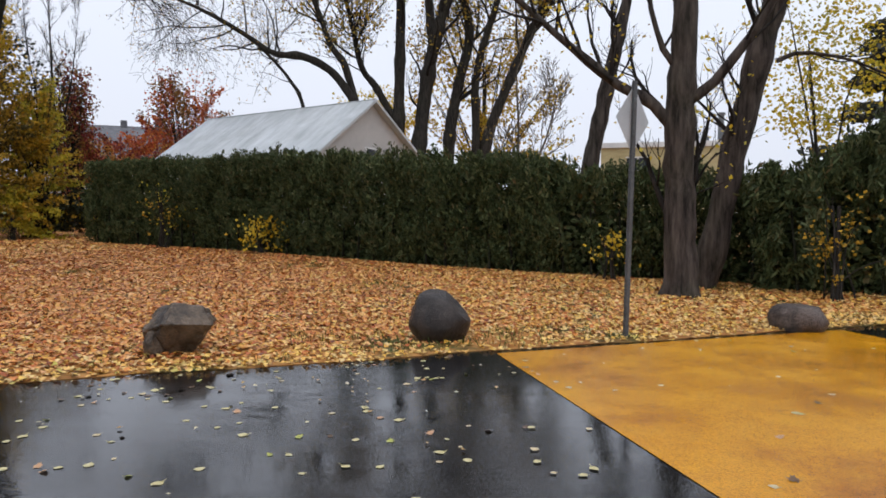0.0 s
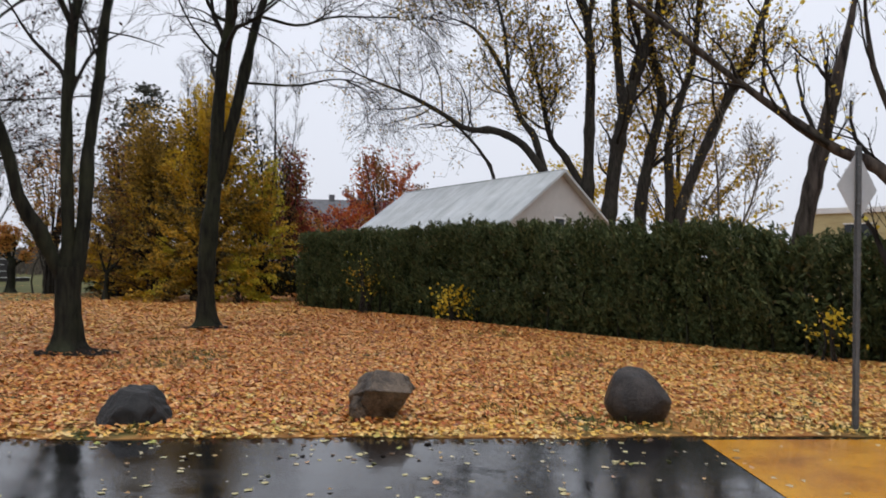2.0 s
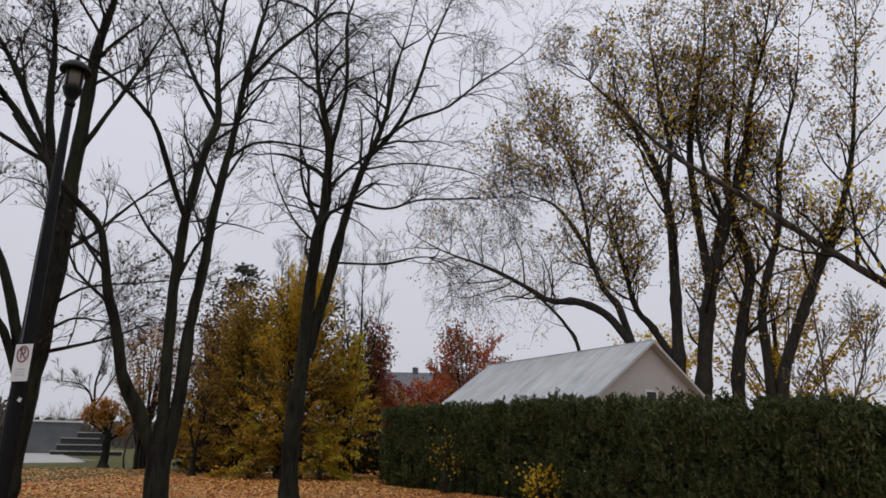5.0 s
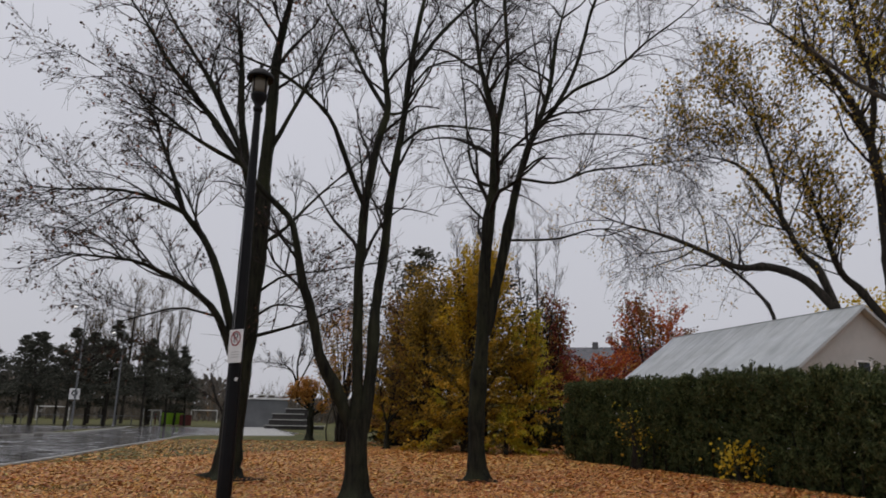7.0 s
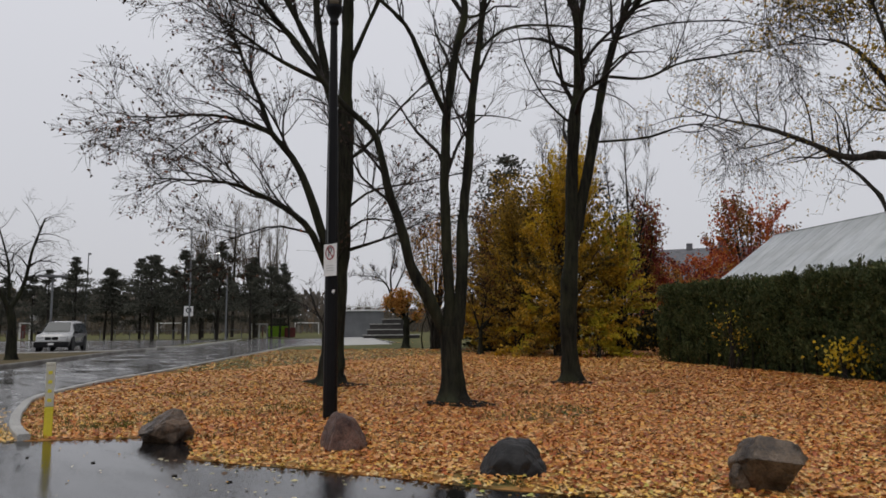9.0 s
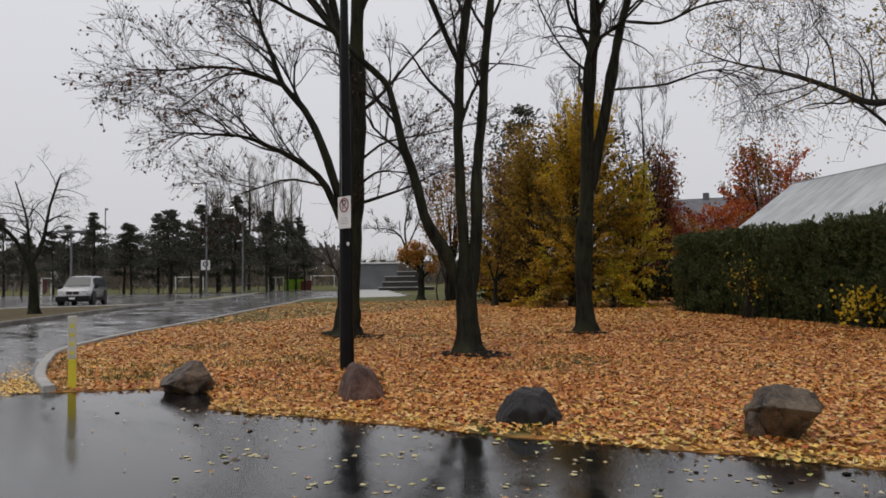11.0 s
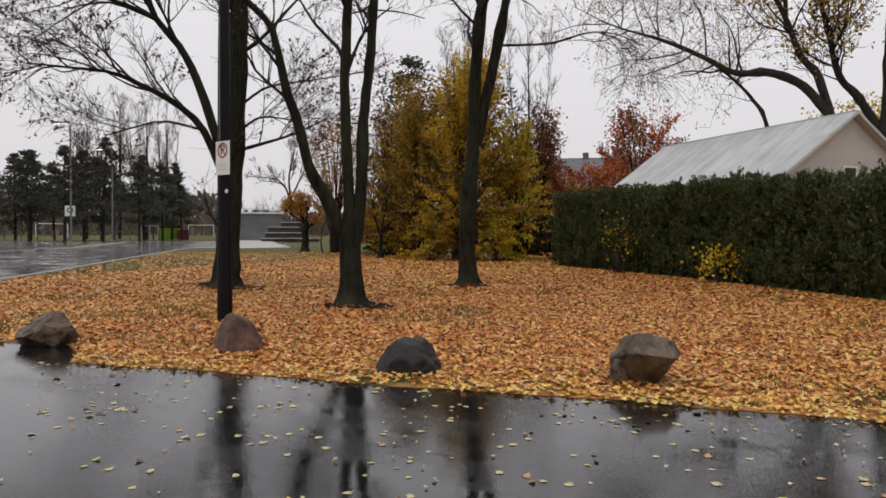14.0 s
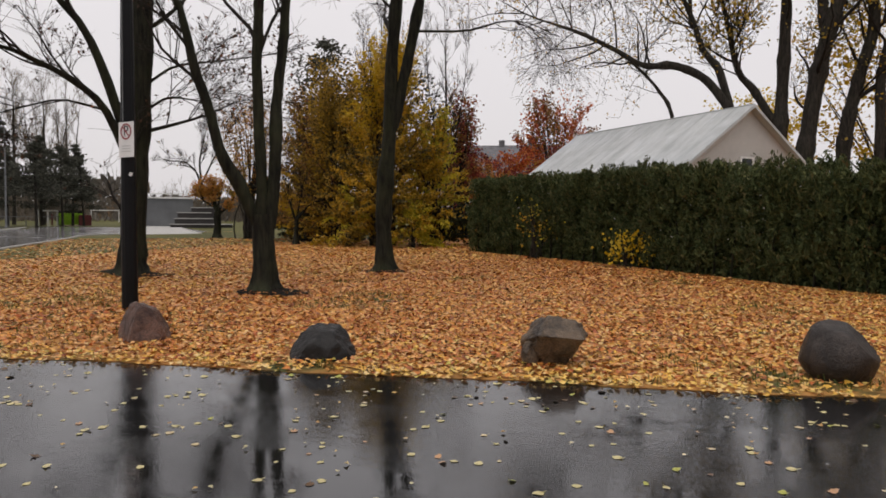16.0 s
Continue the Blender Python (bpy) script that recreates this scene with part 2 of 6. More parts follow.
DRY = leafy("dry_dark_leaves", [(0.0, (0.030, 0.022, 0.016)), (0.6, (0.085, 0.055, 0.036)), (0.92, (0.14, 0.07, 0.04)), (1.0, (0.34, 0.11, 0.05))], 0.6, 0.15)
WILLOW = leafy("thin_yellow_olive_leaves", [(0.0, (0.13, 0.11, 0.035)), (0.4, (0.28, 0.21, 0.045)), (0.75, (0.52, 0.33, 0.035)), (1.0, (0.64, 0.34, 0.02))], 0.5, 0.5)
BLACK_METAL = surface("black_painted_steel", (0.0025, 0.0025, 0.003), (0.005, 0.005, 0.006), 4, 90, 0.5, spec=0.18, bump_s=0.1, bump_d=0.002)
GALV = surface("galvanised_steel", (0.12, 0.125, 0.13), (0.20, 0.205, 0.21), 9, 90, 0.5, metal=0.3, bump_s=0.1, bump_d=0.002)
SIGN_BACK = surface("bare_sign_aluminium", (0.40, 0.41, 0.42), (0.52, 0.53, 0.54), 3, 60, 0.5, metal=0.25, bump_s=0.05, bump_d=0.002, grain=0.1)
SIGN_WHITE = surface("white_sign_face", (0.66, 0.66, 0.65), (0.76, 0.76, 0.75), 4, 80, 0.4, bump_s=0.03, bump_d=0.001, grain=0.08)
SIGN_RED = surface("red_sign_ink", (0.22, 0.014, 0.018), (0.28, 0.02, 0.022), 8, 80, 0.45, bump_s=0.02, bump_d=0.001, grain=0.1)
SIGN_BLACK = surface("black_sign_ink", (0.015, 0.015, 0.015), (0.03, 0.03, 0.03), 8, 80, 0.45, bump_s=0.02, bump_d=0.001, grain=0.1)
STUCCO = surface("pale_stucco", (0.40, 0.395, 0.375), (0.50, 0.49, 0.465), 0.8, 70, 0.85, bump_s=0.25, bump_d=0.006, grain=0.15)
WHITE_TRIM = surface("white_painted_trim", (0.62, 0.62, 0.60), (0.74, 0.74, 0.72), 2, 60, 0.6, grain=0.15)
SHINGLE = surface("grey_shingle", (0.10, 0.10, 0.11), (0.18, 0.18, 0.19), 2, 25, 0.85, stretch=(1, 1, 3))
BRICK_Y = surface("yellow_brick_wall", (0.40, 0.33, 0.16), (0.54, 0.46, 0.25), 1.0, 18, 0.85, stretch=(1, 1, 3), grain=0.3)
GREY_WALL = surface("dark_grey_render", (0.10, 0.105, 0.11), (0.15, 0.155, 0.16), 0.5, 30, 0.7, grain=0.12)
DARK_WOOD = surface("dark_wet_wood", (0.012, 0.010, 0.009), (0.035, 0.029, 0.025), 2, 30, 0.5)
WINDOW = glass_mat("window_glass", (0.03, 0.035, 0.04))
SCREEN = glass_mat("windscreen_glass", (0.055, 0.062, 0.060))
SCREEN.node_tree.nodes["Principled BSDF"].inputs["Specular IOR Level"].default_value = 0.6
CAR_PAINT = surface("silver_car_paint", (0.38, 0.38, 0.37), (0.44, 0.44, 0.43), 1, 300, 0.22, metal=0.6, bump_s=0.01, bump_d=0.001, grain=0.06)
CAR_TRIM = surface("dark_plastic", (0.007, 0.007, 0.0075), (0.014, 0.014, 0.0145), 5, 90, 0.7, spec=0.2)
RUBBER = surface("tyre_rubber", (0.010, 0.010, 0.010), (0.022, 0.022, 0.022), 6, 80, 0.8)
LIME = surface("lime_green_box_paint", (0.26, 0.52, 0.015), (0.36, 0.66, 0.03), 2, 40, 0.5, grain=0.15)
RED_PAINT = surface("red_paint", (0.11, 0.018, 0.016), (0.17, 0.03, 0.025), 3, 40, 0.6)
POST_YELLOW = surface("yellow_post_plastic", (0.60, 0.50, 0.02), (0.72, 0.62, 0.05), 4, 60, 0.5, grain=0.15)
POST_WHITE = surface("dirty_white_post", (0.46, 0.44, 0.34), (0.62, 0.60, 0.50), 4, 60, 0.6, grain=0.2)
LAMP_GLASS = surface("frosted_lantern_glass", (0.08, 0.062, 0.038), (0.14, 0.11, 0.07), 3, 40, 0.35, grain=0.1)
LIT = glowing("lit_lamp", (1.0, 0.95, 0.85), 3.0)


# ---------------------------------------------------------------- mesh helpers
rng = np.random.default_rng(11)


def mesh_of(name, verts, faces, sizes, smooth=False):
    """A mesh from arrays: vertices (n, 3), flat corner indices, corners of each face."""
    me = bpy.data.meshes.new(name)
    verts, faces, sizes = np.asarray(verts, np.float32), np.asarray(faces, np.int32), np.asarray(sizes, np.int32)
    me.vertices.add(len(verts))
    me.vertices.foreach_set("co", verts.ravel())
    me.loops.add(len(faces))
    me.loops.foreach_set("vertex_index", faces)
    me.polygons.add(len(sizes))
    me.polygons.foreach_set("loop_start", np.concatenate([[0], np.cumsum(sizes)[:-1]]).astype(np.int32))
    me.polygons.foreach_set("use_smooth", np.full(len(sizes), smooth))
    me.update(calc_edges=True)
    return me


def put(name, me, material, parent=None, label="", m=None):
    ob = new(name, me)
    if material and not me.materials:
        me.materials.append(material)
    if parent:
        ob.parent = parent
    if m is not None:
        ob.matrix_basis = m
    return tagged(ob, label) if label else ob


def part(name, bm, material, parent=None, label="", smooth=False, m=None):
    me = bpy.data.meshes.new(name)
    if smooth:
        for f in bm.faces:
            f.smooth = True
    bm.to_mesh(me)
    bm.free()
    return put(name, me, material, parent, label, m)


def thing(name, m, label, category, group="", kind=""):
    ob = new(name)
    ob.empty_display_size = 0.2
    ob.matrix_basis = m
    return tagged(ob, label, category, group, kind)


def box(bm, x0, y0, z0, x1, y1, z1, bevel=0.0):
    made = bmesh.ops.create_cube(bm, size=1, matrix=Matrix.Translation(((x0 + x1) / 2, (y0 + y1) / 2, (z0 + z1) / 2)) @ Matrix.Diagonal((x1 - x0, y1 - y0, z1 - z0, 1)))
    if bevel:
        edges = list({e for v in made["verts"] for e in v.link_edges})
        bmesh.ops.bevel(bm, geom=edges, offset=bevel, segments=2, affect="EDGES", profile=0.6)
    return bm


def boxed(*a, bevel=0.0):
    return box(bmesh.new(), *a, bevel=bevel)


def lathe(profile, n=16):
    """A turned body from (radius, height) rows."""
    bm = bmesh.new()
    rings = [[bm.verts.new((r * math.cos(2 * math.pi * k / n), r * math.sin(2 * math.pi * k / n), z)) for k in range(n)] for r, z in profile]
    for a, b in zip(rings, rings[1:]):
        for k in range(n):
            bm.faces.new((a[k], a[(k + 1) % n], b[(k + 1) % n], b[k]))
    bm.faces.new(rings[0][::-1])
    bm.faces.new(rings[-1])
    return bm


def prism(outline, depth, bevel=0.0):
    """An outline in x and z, given thickness along y."""
    bm = bmesh.new()
    f = bm.faces.new([bm.verts.new((x, 0, z)) for x, z in outline])
    ext = bmesh.ops.extrude_face_region(bm, geom=[f])
    bmesh.ops.translate(bm, vec=(0, depth, 0), verts=[v for v in ext["geom"] if isinstance(v, bmesh.types.BMVert)])
    bmesh.ops.recalc_face_normals(bm, faces=bm.faces)
    if bevel:
        bmesh.ops.bevel(bm, geom=list(bm.edges), offset=bevel, segments=2, affect="EDGES")
    return bm


class Tubes:
    """Gathers tapered tubes into one mesh."""

    def __init__(self):
        self.v, self.f, self.count = [], [], 0

    def add(self, pts, radii, n=5, lobes=None):
        """lobes: a factor for each point and side."""
        pts, radii = np.asarray(pts, float), np.asarray(radii, float)
        k = len(pts)
        tan = np.gradient(pts, axis=0)
        tan /= np.linalg.norm(tan, axis=1, keepdims=True) + 1e-9
        ref = np.array([1.0, 0.0, 0.0]) if abs(tan[0, 0]) < 0.8 else np.array([0.0, 1.0, 0.0])
        u = np.cross(tan, ref)
        u /= np.linalg.norm(u, axis=1, keepdims=True) + 1e-9
        w = np.cross(tan, u)
        a = np.linspace(0, 2 * np.pi, n, endpoint=False)
        around = np.broadcast_to(radii[:, None, None], (k, n, 1)) * (1 if lobes is None else lobes[:, :, None])
        ring = pts[:, None] + around * (np.cos(a)[None, :, None] * u[:, None] + np.sin(a)[None, :, None] * w[:, None])
        i, j = np.meshgrid(np.arange(k - 1), np.arange(n), indexing="ij")
        j2 = (j + 1) % n
        quads = np.stack([i * n + j, i * n + j2, (i + 1) * n + j2, (i + 1) * n + j], -1).reshape(-1, 4) + self.count
        self.v.append(ring.reshape(-1, 3))
        self.f.append(quads)
        self.count += k * n

    def mesh(self, name):
        v, f = np.concatenate(self.v), np.concatenate(self.f)
        return mesh_of(name, v, f.ravel(), np.full(len(f), 4), True)


def smooth_line(pts, n):
    """A soft curve through the given points (Catmull-Rom)."""
    p = np.asarray(pts, float)
    p = np.vstack([2 * p[0] - p[1], p, 2 * p[-1] - p[-2]])
    out = []
    segs = len(p) - 3
    for s in np.linspace(0, segs - 1e-6, n):
        i, t = int(s), s - int(s)
        a, b, c, d = p[i:i + 4]
        out.append(0.5 * (2 * b + (c - a) * t + (2 * a - 5 * b + 4 * c - d) * t * t + (3 * b - a - 3 * c + d) * t ** 3))
    return np.array(out)


LEAF_SHAPES = {
    # outline (x, y, z) of a unit leaf, one face each
    "diamond": np.array([(0, -0.5, 0), (0.32, 0.0, 0.06), (0, 0.5, -0.04), (-0.32, 0.0, 0.06)]),
    "maple": np.array([(0, -0.5, 0), (0.30, -0.28, 0.07), (0.48, 0.05, 0.12), (0.20, 0.14, 0.0), (0.0, 0.52, -0.08), (-0.20, 0.14, 0.0), (-0.48, 0.05, 0.10), (-0.30, -0.28, 0.05)]),
    "spray": np.array([(0, -0.5, 0), (0.24, -0.05, 0.05), (0.13, 0.38, 0.02), (0, 0.5, -0.05), (-0.13, 0.38, 0.02), (-0.24, -0.05, 0.05)]),
    "frond": np.array([(0, -0.5, 0), (0.14, -0.15, 0.05), (0.10, 0.15, 0.0), (0, 0.5, -0.05), (-0.15, 0.10, 0.05), (-0.08, -0.2, 0.02)]),
    "broad": np.array([(0, -0.45, 0), (0.44, 0.0, 0.08), (0, 0.5, -0.05), (-0.44, 0.05, 0.08)]),
    "strip": np.array([(-0.05, -0.5, 0), (0.05, -0.5, 0), (0.03, 0.5, 0), (-0.03, 0.5, 0)]),
    "tuft": np.array([(-0.10, -0.5, 0), (0.10, -0.5, 0), (0.22, 0.3, 0.1), (0.0, 0.5, 0.0), (-0.22, 0.3, -0.1)]),
}


def leaves_mesh(name, centres, size, axis=None, spread=1.0, shape="diamond", lift=None, flat=None):
    """Many leaves as one mesh. axis: the way each leaf points; spread: how far it strays; flat: tilt from lying level."""
    c = np.asarray(centres, float)
    n = len(c)
    t = LEAF_SHAPES[shape]
    if flat is not None:
        nrm = np.stack([rng.normal(0, flat, n), rng.normal(0, flat, n), np.ones(n)], 1)
        y = rng.normal(size=(n, 3))
    else:
        nrm = rng.normal(size=(n, 3))
        y = rng.normal(size=(n, 3)) * spread + (0 if axis is None else np.asarray(axis))
    y /= np.linalg.norm(y, axis=1, keepdims=True) + 1e-9
    x = np.cross(y, nrm)
    x /= np.linalg.norm(x, axis=1, keepdims=True) + 1e-9
    if flat is not None:
        nrm /= np.linalg.norm(nrm, axis=1, keepdims=True)
        y = np.cross(nrm, x)
    z = np.cross(x, y)
    s = np.broadcast_to(np.asarray(size, float), (n,))[:, None, None]
    curl = rng.uniform(0.2, 2.4, n)[:, None, None]
    v = c[:, None] + s * (t[None, :, :1] * x[:, None] + t[None, :, 1:2] * y[:, None] + curl * t[None, :, 2:] * z[:, None])
    k = len(t)
    return mesh_of(name, v.reshape(-1, 3), np.arange(n * k), np.full(n, k))


def unit(v):
    v = np.asarray(v, float)
    return v / (np.linalg.norm(v) + 1e-9)


def branch_line(p, d, length, steps, up=0.25, wild=0.18):
    """A wandering twig from p towards d."""
    pts, d = [np.array(p, float)], unit(d)
    for _ in range(steps):
        d = unit(d + rng.normal(0, wild, 3) + np.array([0, 0, up / steps]))
        pts.append(pts[-1] + d * length / steps)
    return np.array(pts)


def ramify(tubes, ends, line, r0, level, n_child, length, spec):
    """Children along a line, and theirs; the twig ends are gathered."""
    k = len(line)
    for _ in range(n_child):
        s = rng.uniform(spec["from"] if level == 0 else 0.2, 1.0)
        i = min(int(s * (k - 1)), k - 2)
        base = line[i] + (line[i + 1] - line[i]) * (s * (k - 1) - i)
        along = unit(line[i + 1] - line[i])
        side = rng.normal(size=3)
        side = unit((side - along * (side @ along)) * np.array([1, 1, spec["layer"]]))
        d = unit(along * spec["along"] + side * spec["side"] + np.array([0, 0, spec["up"]]))
        ln = length * rng.uniform(0.55, 1.2) * (1.15 - 0.5 * s)
        r = max(min(r0 * (1.1 - 0.7 * s) * spec["thin"], 0.030 * ln + 0.004), spec["least"])
        child = branch_line(base, d, ln, 6 if level == 0 else 4, spec["curve"], spec["wild"])
        tubes.add(child, np.linspace(r, max(r * 0.3, spec["least"] * 0.7), len(child)), 4 if level == 0 else 3)
        ends.append(child[len(child) // 2:])
        if level + 1 < spec["levels"]:
            ramify(tubes, ends, child, r, level + 1, max(2, int(n_child * 0 + spec["fan"])), length * spec["shrink"], spec)


SPEC = dict(along=0.7, side=0.75, up=0.35, thin=0.45, least=0.006, curve=0.35, wild=0.16, levels=3, fan=5, shrink=0.5, layer=1.0)
SPEC["from"] = 0.25


def tree(name, limbs, label, bark_mat, twig_mat=None, leaf=None, n_child=14, length=2.4, per_end=1.0, leaf_size=0.09, spec=None, leaf_spread=0.12, flare=0.90, group="", leaf_shape="diamond", hang=-0.4, sides=12, tufts=1.0):
    """A tree from its main limbs (points, first radius, last radius, children), with branches, twigs and leaves."""
    sp = dict(SPEC)
    sp.update(spec or {})
    base = np.array(limbs[0][0][0], float)
    ob = thing(name, pose(*base), label, "tree", group)
    twigs, ends = Tubes(), []
    for q, row in enumerate(limbs):
        pts, r0, r1 = row[:3]
        kids = row[3] if len(row) > 3 else n_child
        local = np.array(pts, float) - base
        seg = np.linalg.norm(np.diff(local, axis=0), axis=1).sum()
        line = smooth_line(local, max(8, int(seg * 3.2)))
        line[1:-1] += rng.normal(0, 0.005 + 0.03 * r1, (len(line) - 2, 3)) * np.array([1, 1, 0.2])
        rad = np.linspace(r0, r1, len(line)) * (1 + rng.normal(0, 0.03, len(line)))
        for _ in range(int(seg)):  # knots where boughs were lost
            rad = rad * (1 + rng.uniform(0.05, 0.22) * np.exp(-((np.arange(len(line)) - rng.uniform(1, len(line))) / 0.7) ** 2))
        if kids and line[-1, 2] > 7.5:  # leaders run out to a thin tip
            n_t = max(3, len(line) // 3)
            rad[-n_t:] *= np.linspace(1.0, 0.15, n_t)
        wood = Tubes()
        if q == 0:  # the foot spreads into root lobes
            low = np.linspace(0, min(0.9, line[-1, 2] * 0.8), 10)
            zs = np.concatenate([low, line[line[:, 2] > low[-1] + 0.1, 2]])
            rad = np.interp(zs, line[:, 2], rad)
            line = np.column_stack([np.interp(zs, line[:, 2], line[:, 0]), np.interp(zs, line[:, 2], line[:, 1]), zs - 0.03])
            n_side, ang = sides * 2, np.linspace(0, 2 * np.pi, sides * 2, endpoint=False)
            ph = rng.uniform(0, 6.28, 3)
            root = 0.75 + 0.30 * np.cos(5 * ang + ph[0]) + 0.22 * np.cos(3 * ang + ph[1])
            lobes = 1 + flare * (0.65 * np.exp(-zs / 0.10) + 0.80 * np.exp(-zs / 0.26))[:, None] * np.maximum(root, 0.15)[None]
            lobes *= 1 + 0.035 * np.cos(7 * ang + ph[2] + zs[:, None] * 0.8)
            wood.add(line, rad, n_side, lobes)
        else:
            wood.add(line, rad, sides if r0 > 0.08 else 7)
        put("limb" if q else "trunk", wood.mesh("limb" if q else "trunk"), bark_mat, ob)
        if kids:
            ramify(twigs, ends, line, r0, 0, kids, length, sp)
    if twigs.v:
        tagged(put("crown", twigs.mesh("crown"), twig_mat or bark_mat, ob), kind="stuff")
    if leaf and ends:
        if tufts < 1:
            ends = [e[len(e) // 2:] for e in ends if rng.uniform() < tufts]
        pts = np.concatenate(ends)
        n = int(len(pts) * per_end)
        pick = pts[rng.integers(0, len(pts), n)] + rng.normal(0, leaf_spread, (n, 3))
        tagged(put("foliage", leaves_mesh("foliage", pick, rng.uniform(0.6, 1.3, n) * leaf_size, axis=(0, 0, hang), shape=leaf_shape), leaf, ob), kind="stuff")
    return ob


# ---------------------------------------------------------------- ground, pavement, lawn
def edge_y(x):
    """The straight edge between pavement and lawn."""
    return 5.78 + 0.343 * x


KERB_LINE = smooth_line([(-9.45, 2.72), (-10.2, 2.86), (-11.0, 3.05), (-12.7, 3.60), (-15.0, 4.60), (-18.3, 7.2), (-21.0, 9.9), (-28.3, 16.5), (-34.5, 22.3), (-39.0, 26.2), (-40.6, 28.4), (-41.2, 30.4)], 60)
KERB_FAR = smooth_line([(-16.0, -1.0), (-20.6, 2.6), (-25.3, 5.9), (-29.9, 9.3), (-34.0, 12.3), (-38.6, 15.9), (-41.9, 18.7), (-42.9, 19.9)], 40)
KERB_ISLE = smooth_line([(-43.3, 19.9), (-40.8, 17.7), (-40.2, 14.9), (-40.7, 12.1), (-41.1, 9.6), (-33.0, 1.0), (-26.0, -6.0)], 30)


def sheet(name, outline, z, material, label, kind="structure", category="ground", thick=0.0):
    bm = bmesh.new()
    f = bm.faces.new([bm.verts.new((x, y, z)) for x, y in outline])
    if f.normal.z < 0:
        f.normal_flip()
    if thick:
        ext = bmesh.ops.extrude_face_region(bm, geom=[f])
        bmesh.ops.translate(bm, vec=(0, 0, thick), verts=[v for v in ext["geom"] if isinstance(v, bmesh.types.BMVert)])
        bmesh.ops.recalc_face_normals(bm, faces=bm.faces)
    bmesh.ops.triangulate(bm, faces=bm.faces)
    return tagged(part(name, bm, material), label, category, kind=kind)


bm = bmesh.new()
bmesh.ops.create_grid(bm, x_segments=20, y_segments=20, size=1500)
tagged(part("ground", bm, GRASS, m=pose(0, 0, -0.06)), "dull late-autumn grass field reaching the horizon", "ground", kind="structure")

road_outline = [(40, -16), (40, 19), (14, 11.4), (4, 8.0), (-8.8, 4.3), (-10.5, 5.0), (-17, 9), (-40, 30), (-42.5, 39.5), (-60, 52), (-74, 46), (-72, 38), (-92, 22), (-92, -16)]
sheet("road", road_outline, -0.012, ASPHALT, "wet black asphalt of a lane and car park, strewn with single leaves", category="road", thick=0.012)
lane = [(-9.6, 2.6), (-12.6, 5.0), (-17, 9), (-40, 30), (-42.5, 39.5), (-60, 52), (-74, 46), (-72, 38), (-92, 22), (-92, -16), (-13.5, -16), (-11.5, -5.0)]
sheet("lane", lane, 0.004, OLD_ASPHALT, "older grey wet asphalt of the access lane with puddles", category="road")
# the yellow crossing panel, across the lane
yellow = [(0.56, 5.91), (4.16, 7.13), (5.15, 4.3), (6.6, 0.1), (6.9, -6.0), (2.9, -6.0), (1.62, 1.6)]
sheet("road_marking", yellow, 0.004, PAINT, "worn yellow paint panel on wet asphalt", category="road marking")

LAWN_OUT = ([(30, edge_y(30)), (14, edge_y(14))] + [(x, edge_y(x) + 0.03 * math.sin(x * 2.1) + 0.02 * math.sin(x * 5.3)) for x in np.linspace(13, -6.4, 60)]
            + [(-6.9, 3.46), (-7.2, 3.72), (-7.9, 3.95), (-8.6, 3.78), (-8.9, 3.35), (-9.3, 2.85)]
            + [(float(x), float(y)) for x, y in KERB_LINE] + [(-44.0, 42.0), (-42, 60), (30, 60)])
LAWN_SOD = [(x, y + (0.05 if y < edge_y(x) + 0.1 and x > -6.6 else 0.0)) for x, y in LAWN_OUT]
sheet("lawn", LAWN_SOD, -0.03, LAWN, "lawn thickly covered with fallen orange maple leaves", category="lawn", thick=0.036)
ISLE = [(float(x), float(y)) for x, y in KERB_FAR] + [(float(x), float(y)) for x, y in KERB_ISLE]
ISLE_GRASS = surface("brown_island_grass", (0.050, 0.042, 0.018), (0.125, 0.092, 0.040), 0.8, 14, 0.9, bump_s=0.6, bump_d=0.03, spec=0.2)
sheet("grass_island", ISLE, -0.02, ISLE_GRASS, "low grass island with scattered leaves beside the lane", category="lawn", thick=0.09)
field = [(-45.5, 21.0), (-46.5, 23.2), (-55.1, 30.0), (-64, 35.5), (-68, 39.5), (-66.5, 40), (-60, 33.2), (-53, 26.2)]
sheet("grass_verge", field, -0.01, GRASS, "narrow grass verge with a light pole", category="lawn", thick=0.08)


KERB_STONE = surface("wet_kerb_concrete", (0.26, 0.25, 0.23), (0.46, 0.45, 0.42), 2.5, 60, 0.5, 0.8, bump_s=0.4, bump_d=0.008)


def kerb(name, line, width, height, label, material=KERB_STONE):
    """A rounded concrete kerb swept along a line."""
    p = np.asarray(line)
    tan = np.gradient(p, axis=0)
    tan /= np.linalg.norm(tan, axis=1, keepdims=True)
    nrm = np.stack([-tan[:, 1], tan[:, 0]], 1)
    prof = [(-0.5, -0.05), (-0.5, 0.75), (-0.40, 1.0), (0.38, 1.0), (0.5, 0.8), (0.5, -0.05)]
    v = np.array([[(*(q + nrm[i] * a * width), b * height) for a, b in prof] for i, q in enumerate(p)])
    k = len(prof)
    faces = [(i * k + j, i * k + j + 1, (i + 1) * k + j + 1, (i + 1) * k + j) for i in range(len(p) - 1) for j in range(k - 1)]
    faces += [tuple(range(k)), tuple(range((len(p) - 1) * k, len(p) * k))[::-1]]
    me = bpy.data.meshes.new(name)
    me.from_pydata(v.reshape(-1, 3).tolist(), [], faces)
    me.update()
    return tagged(put(name, me, material), label, "kerb", kind="structure")


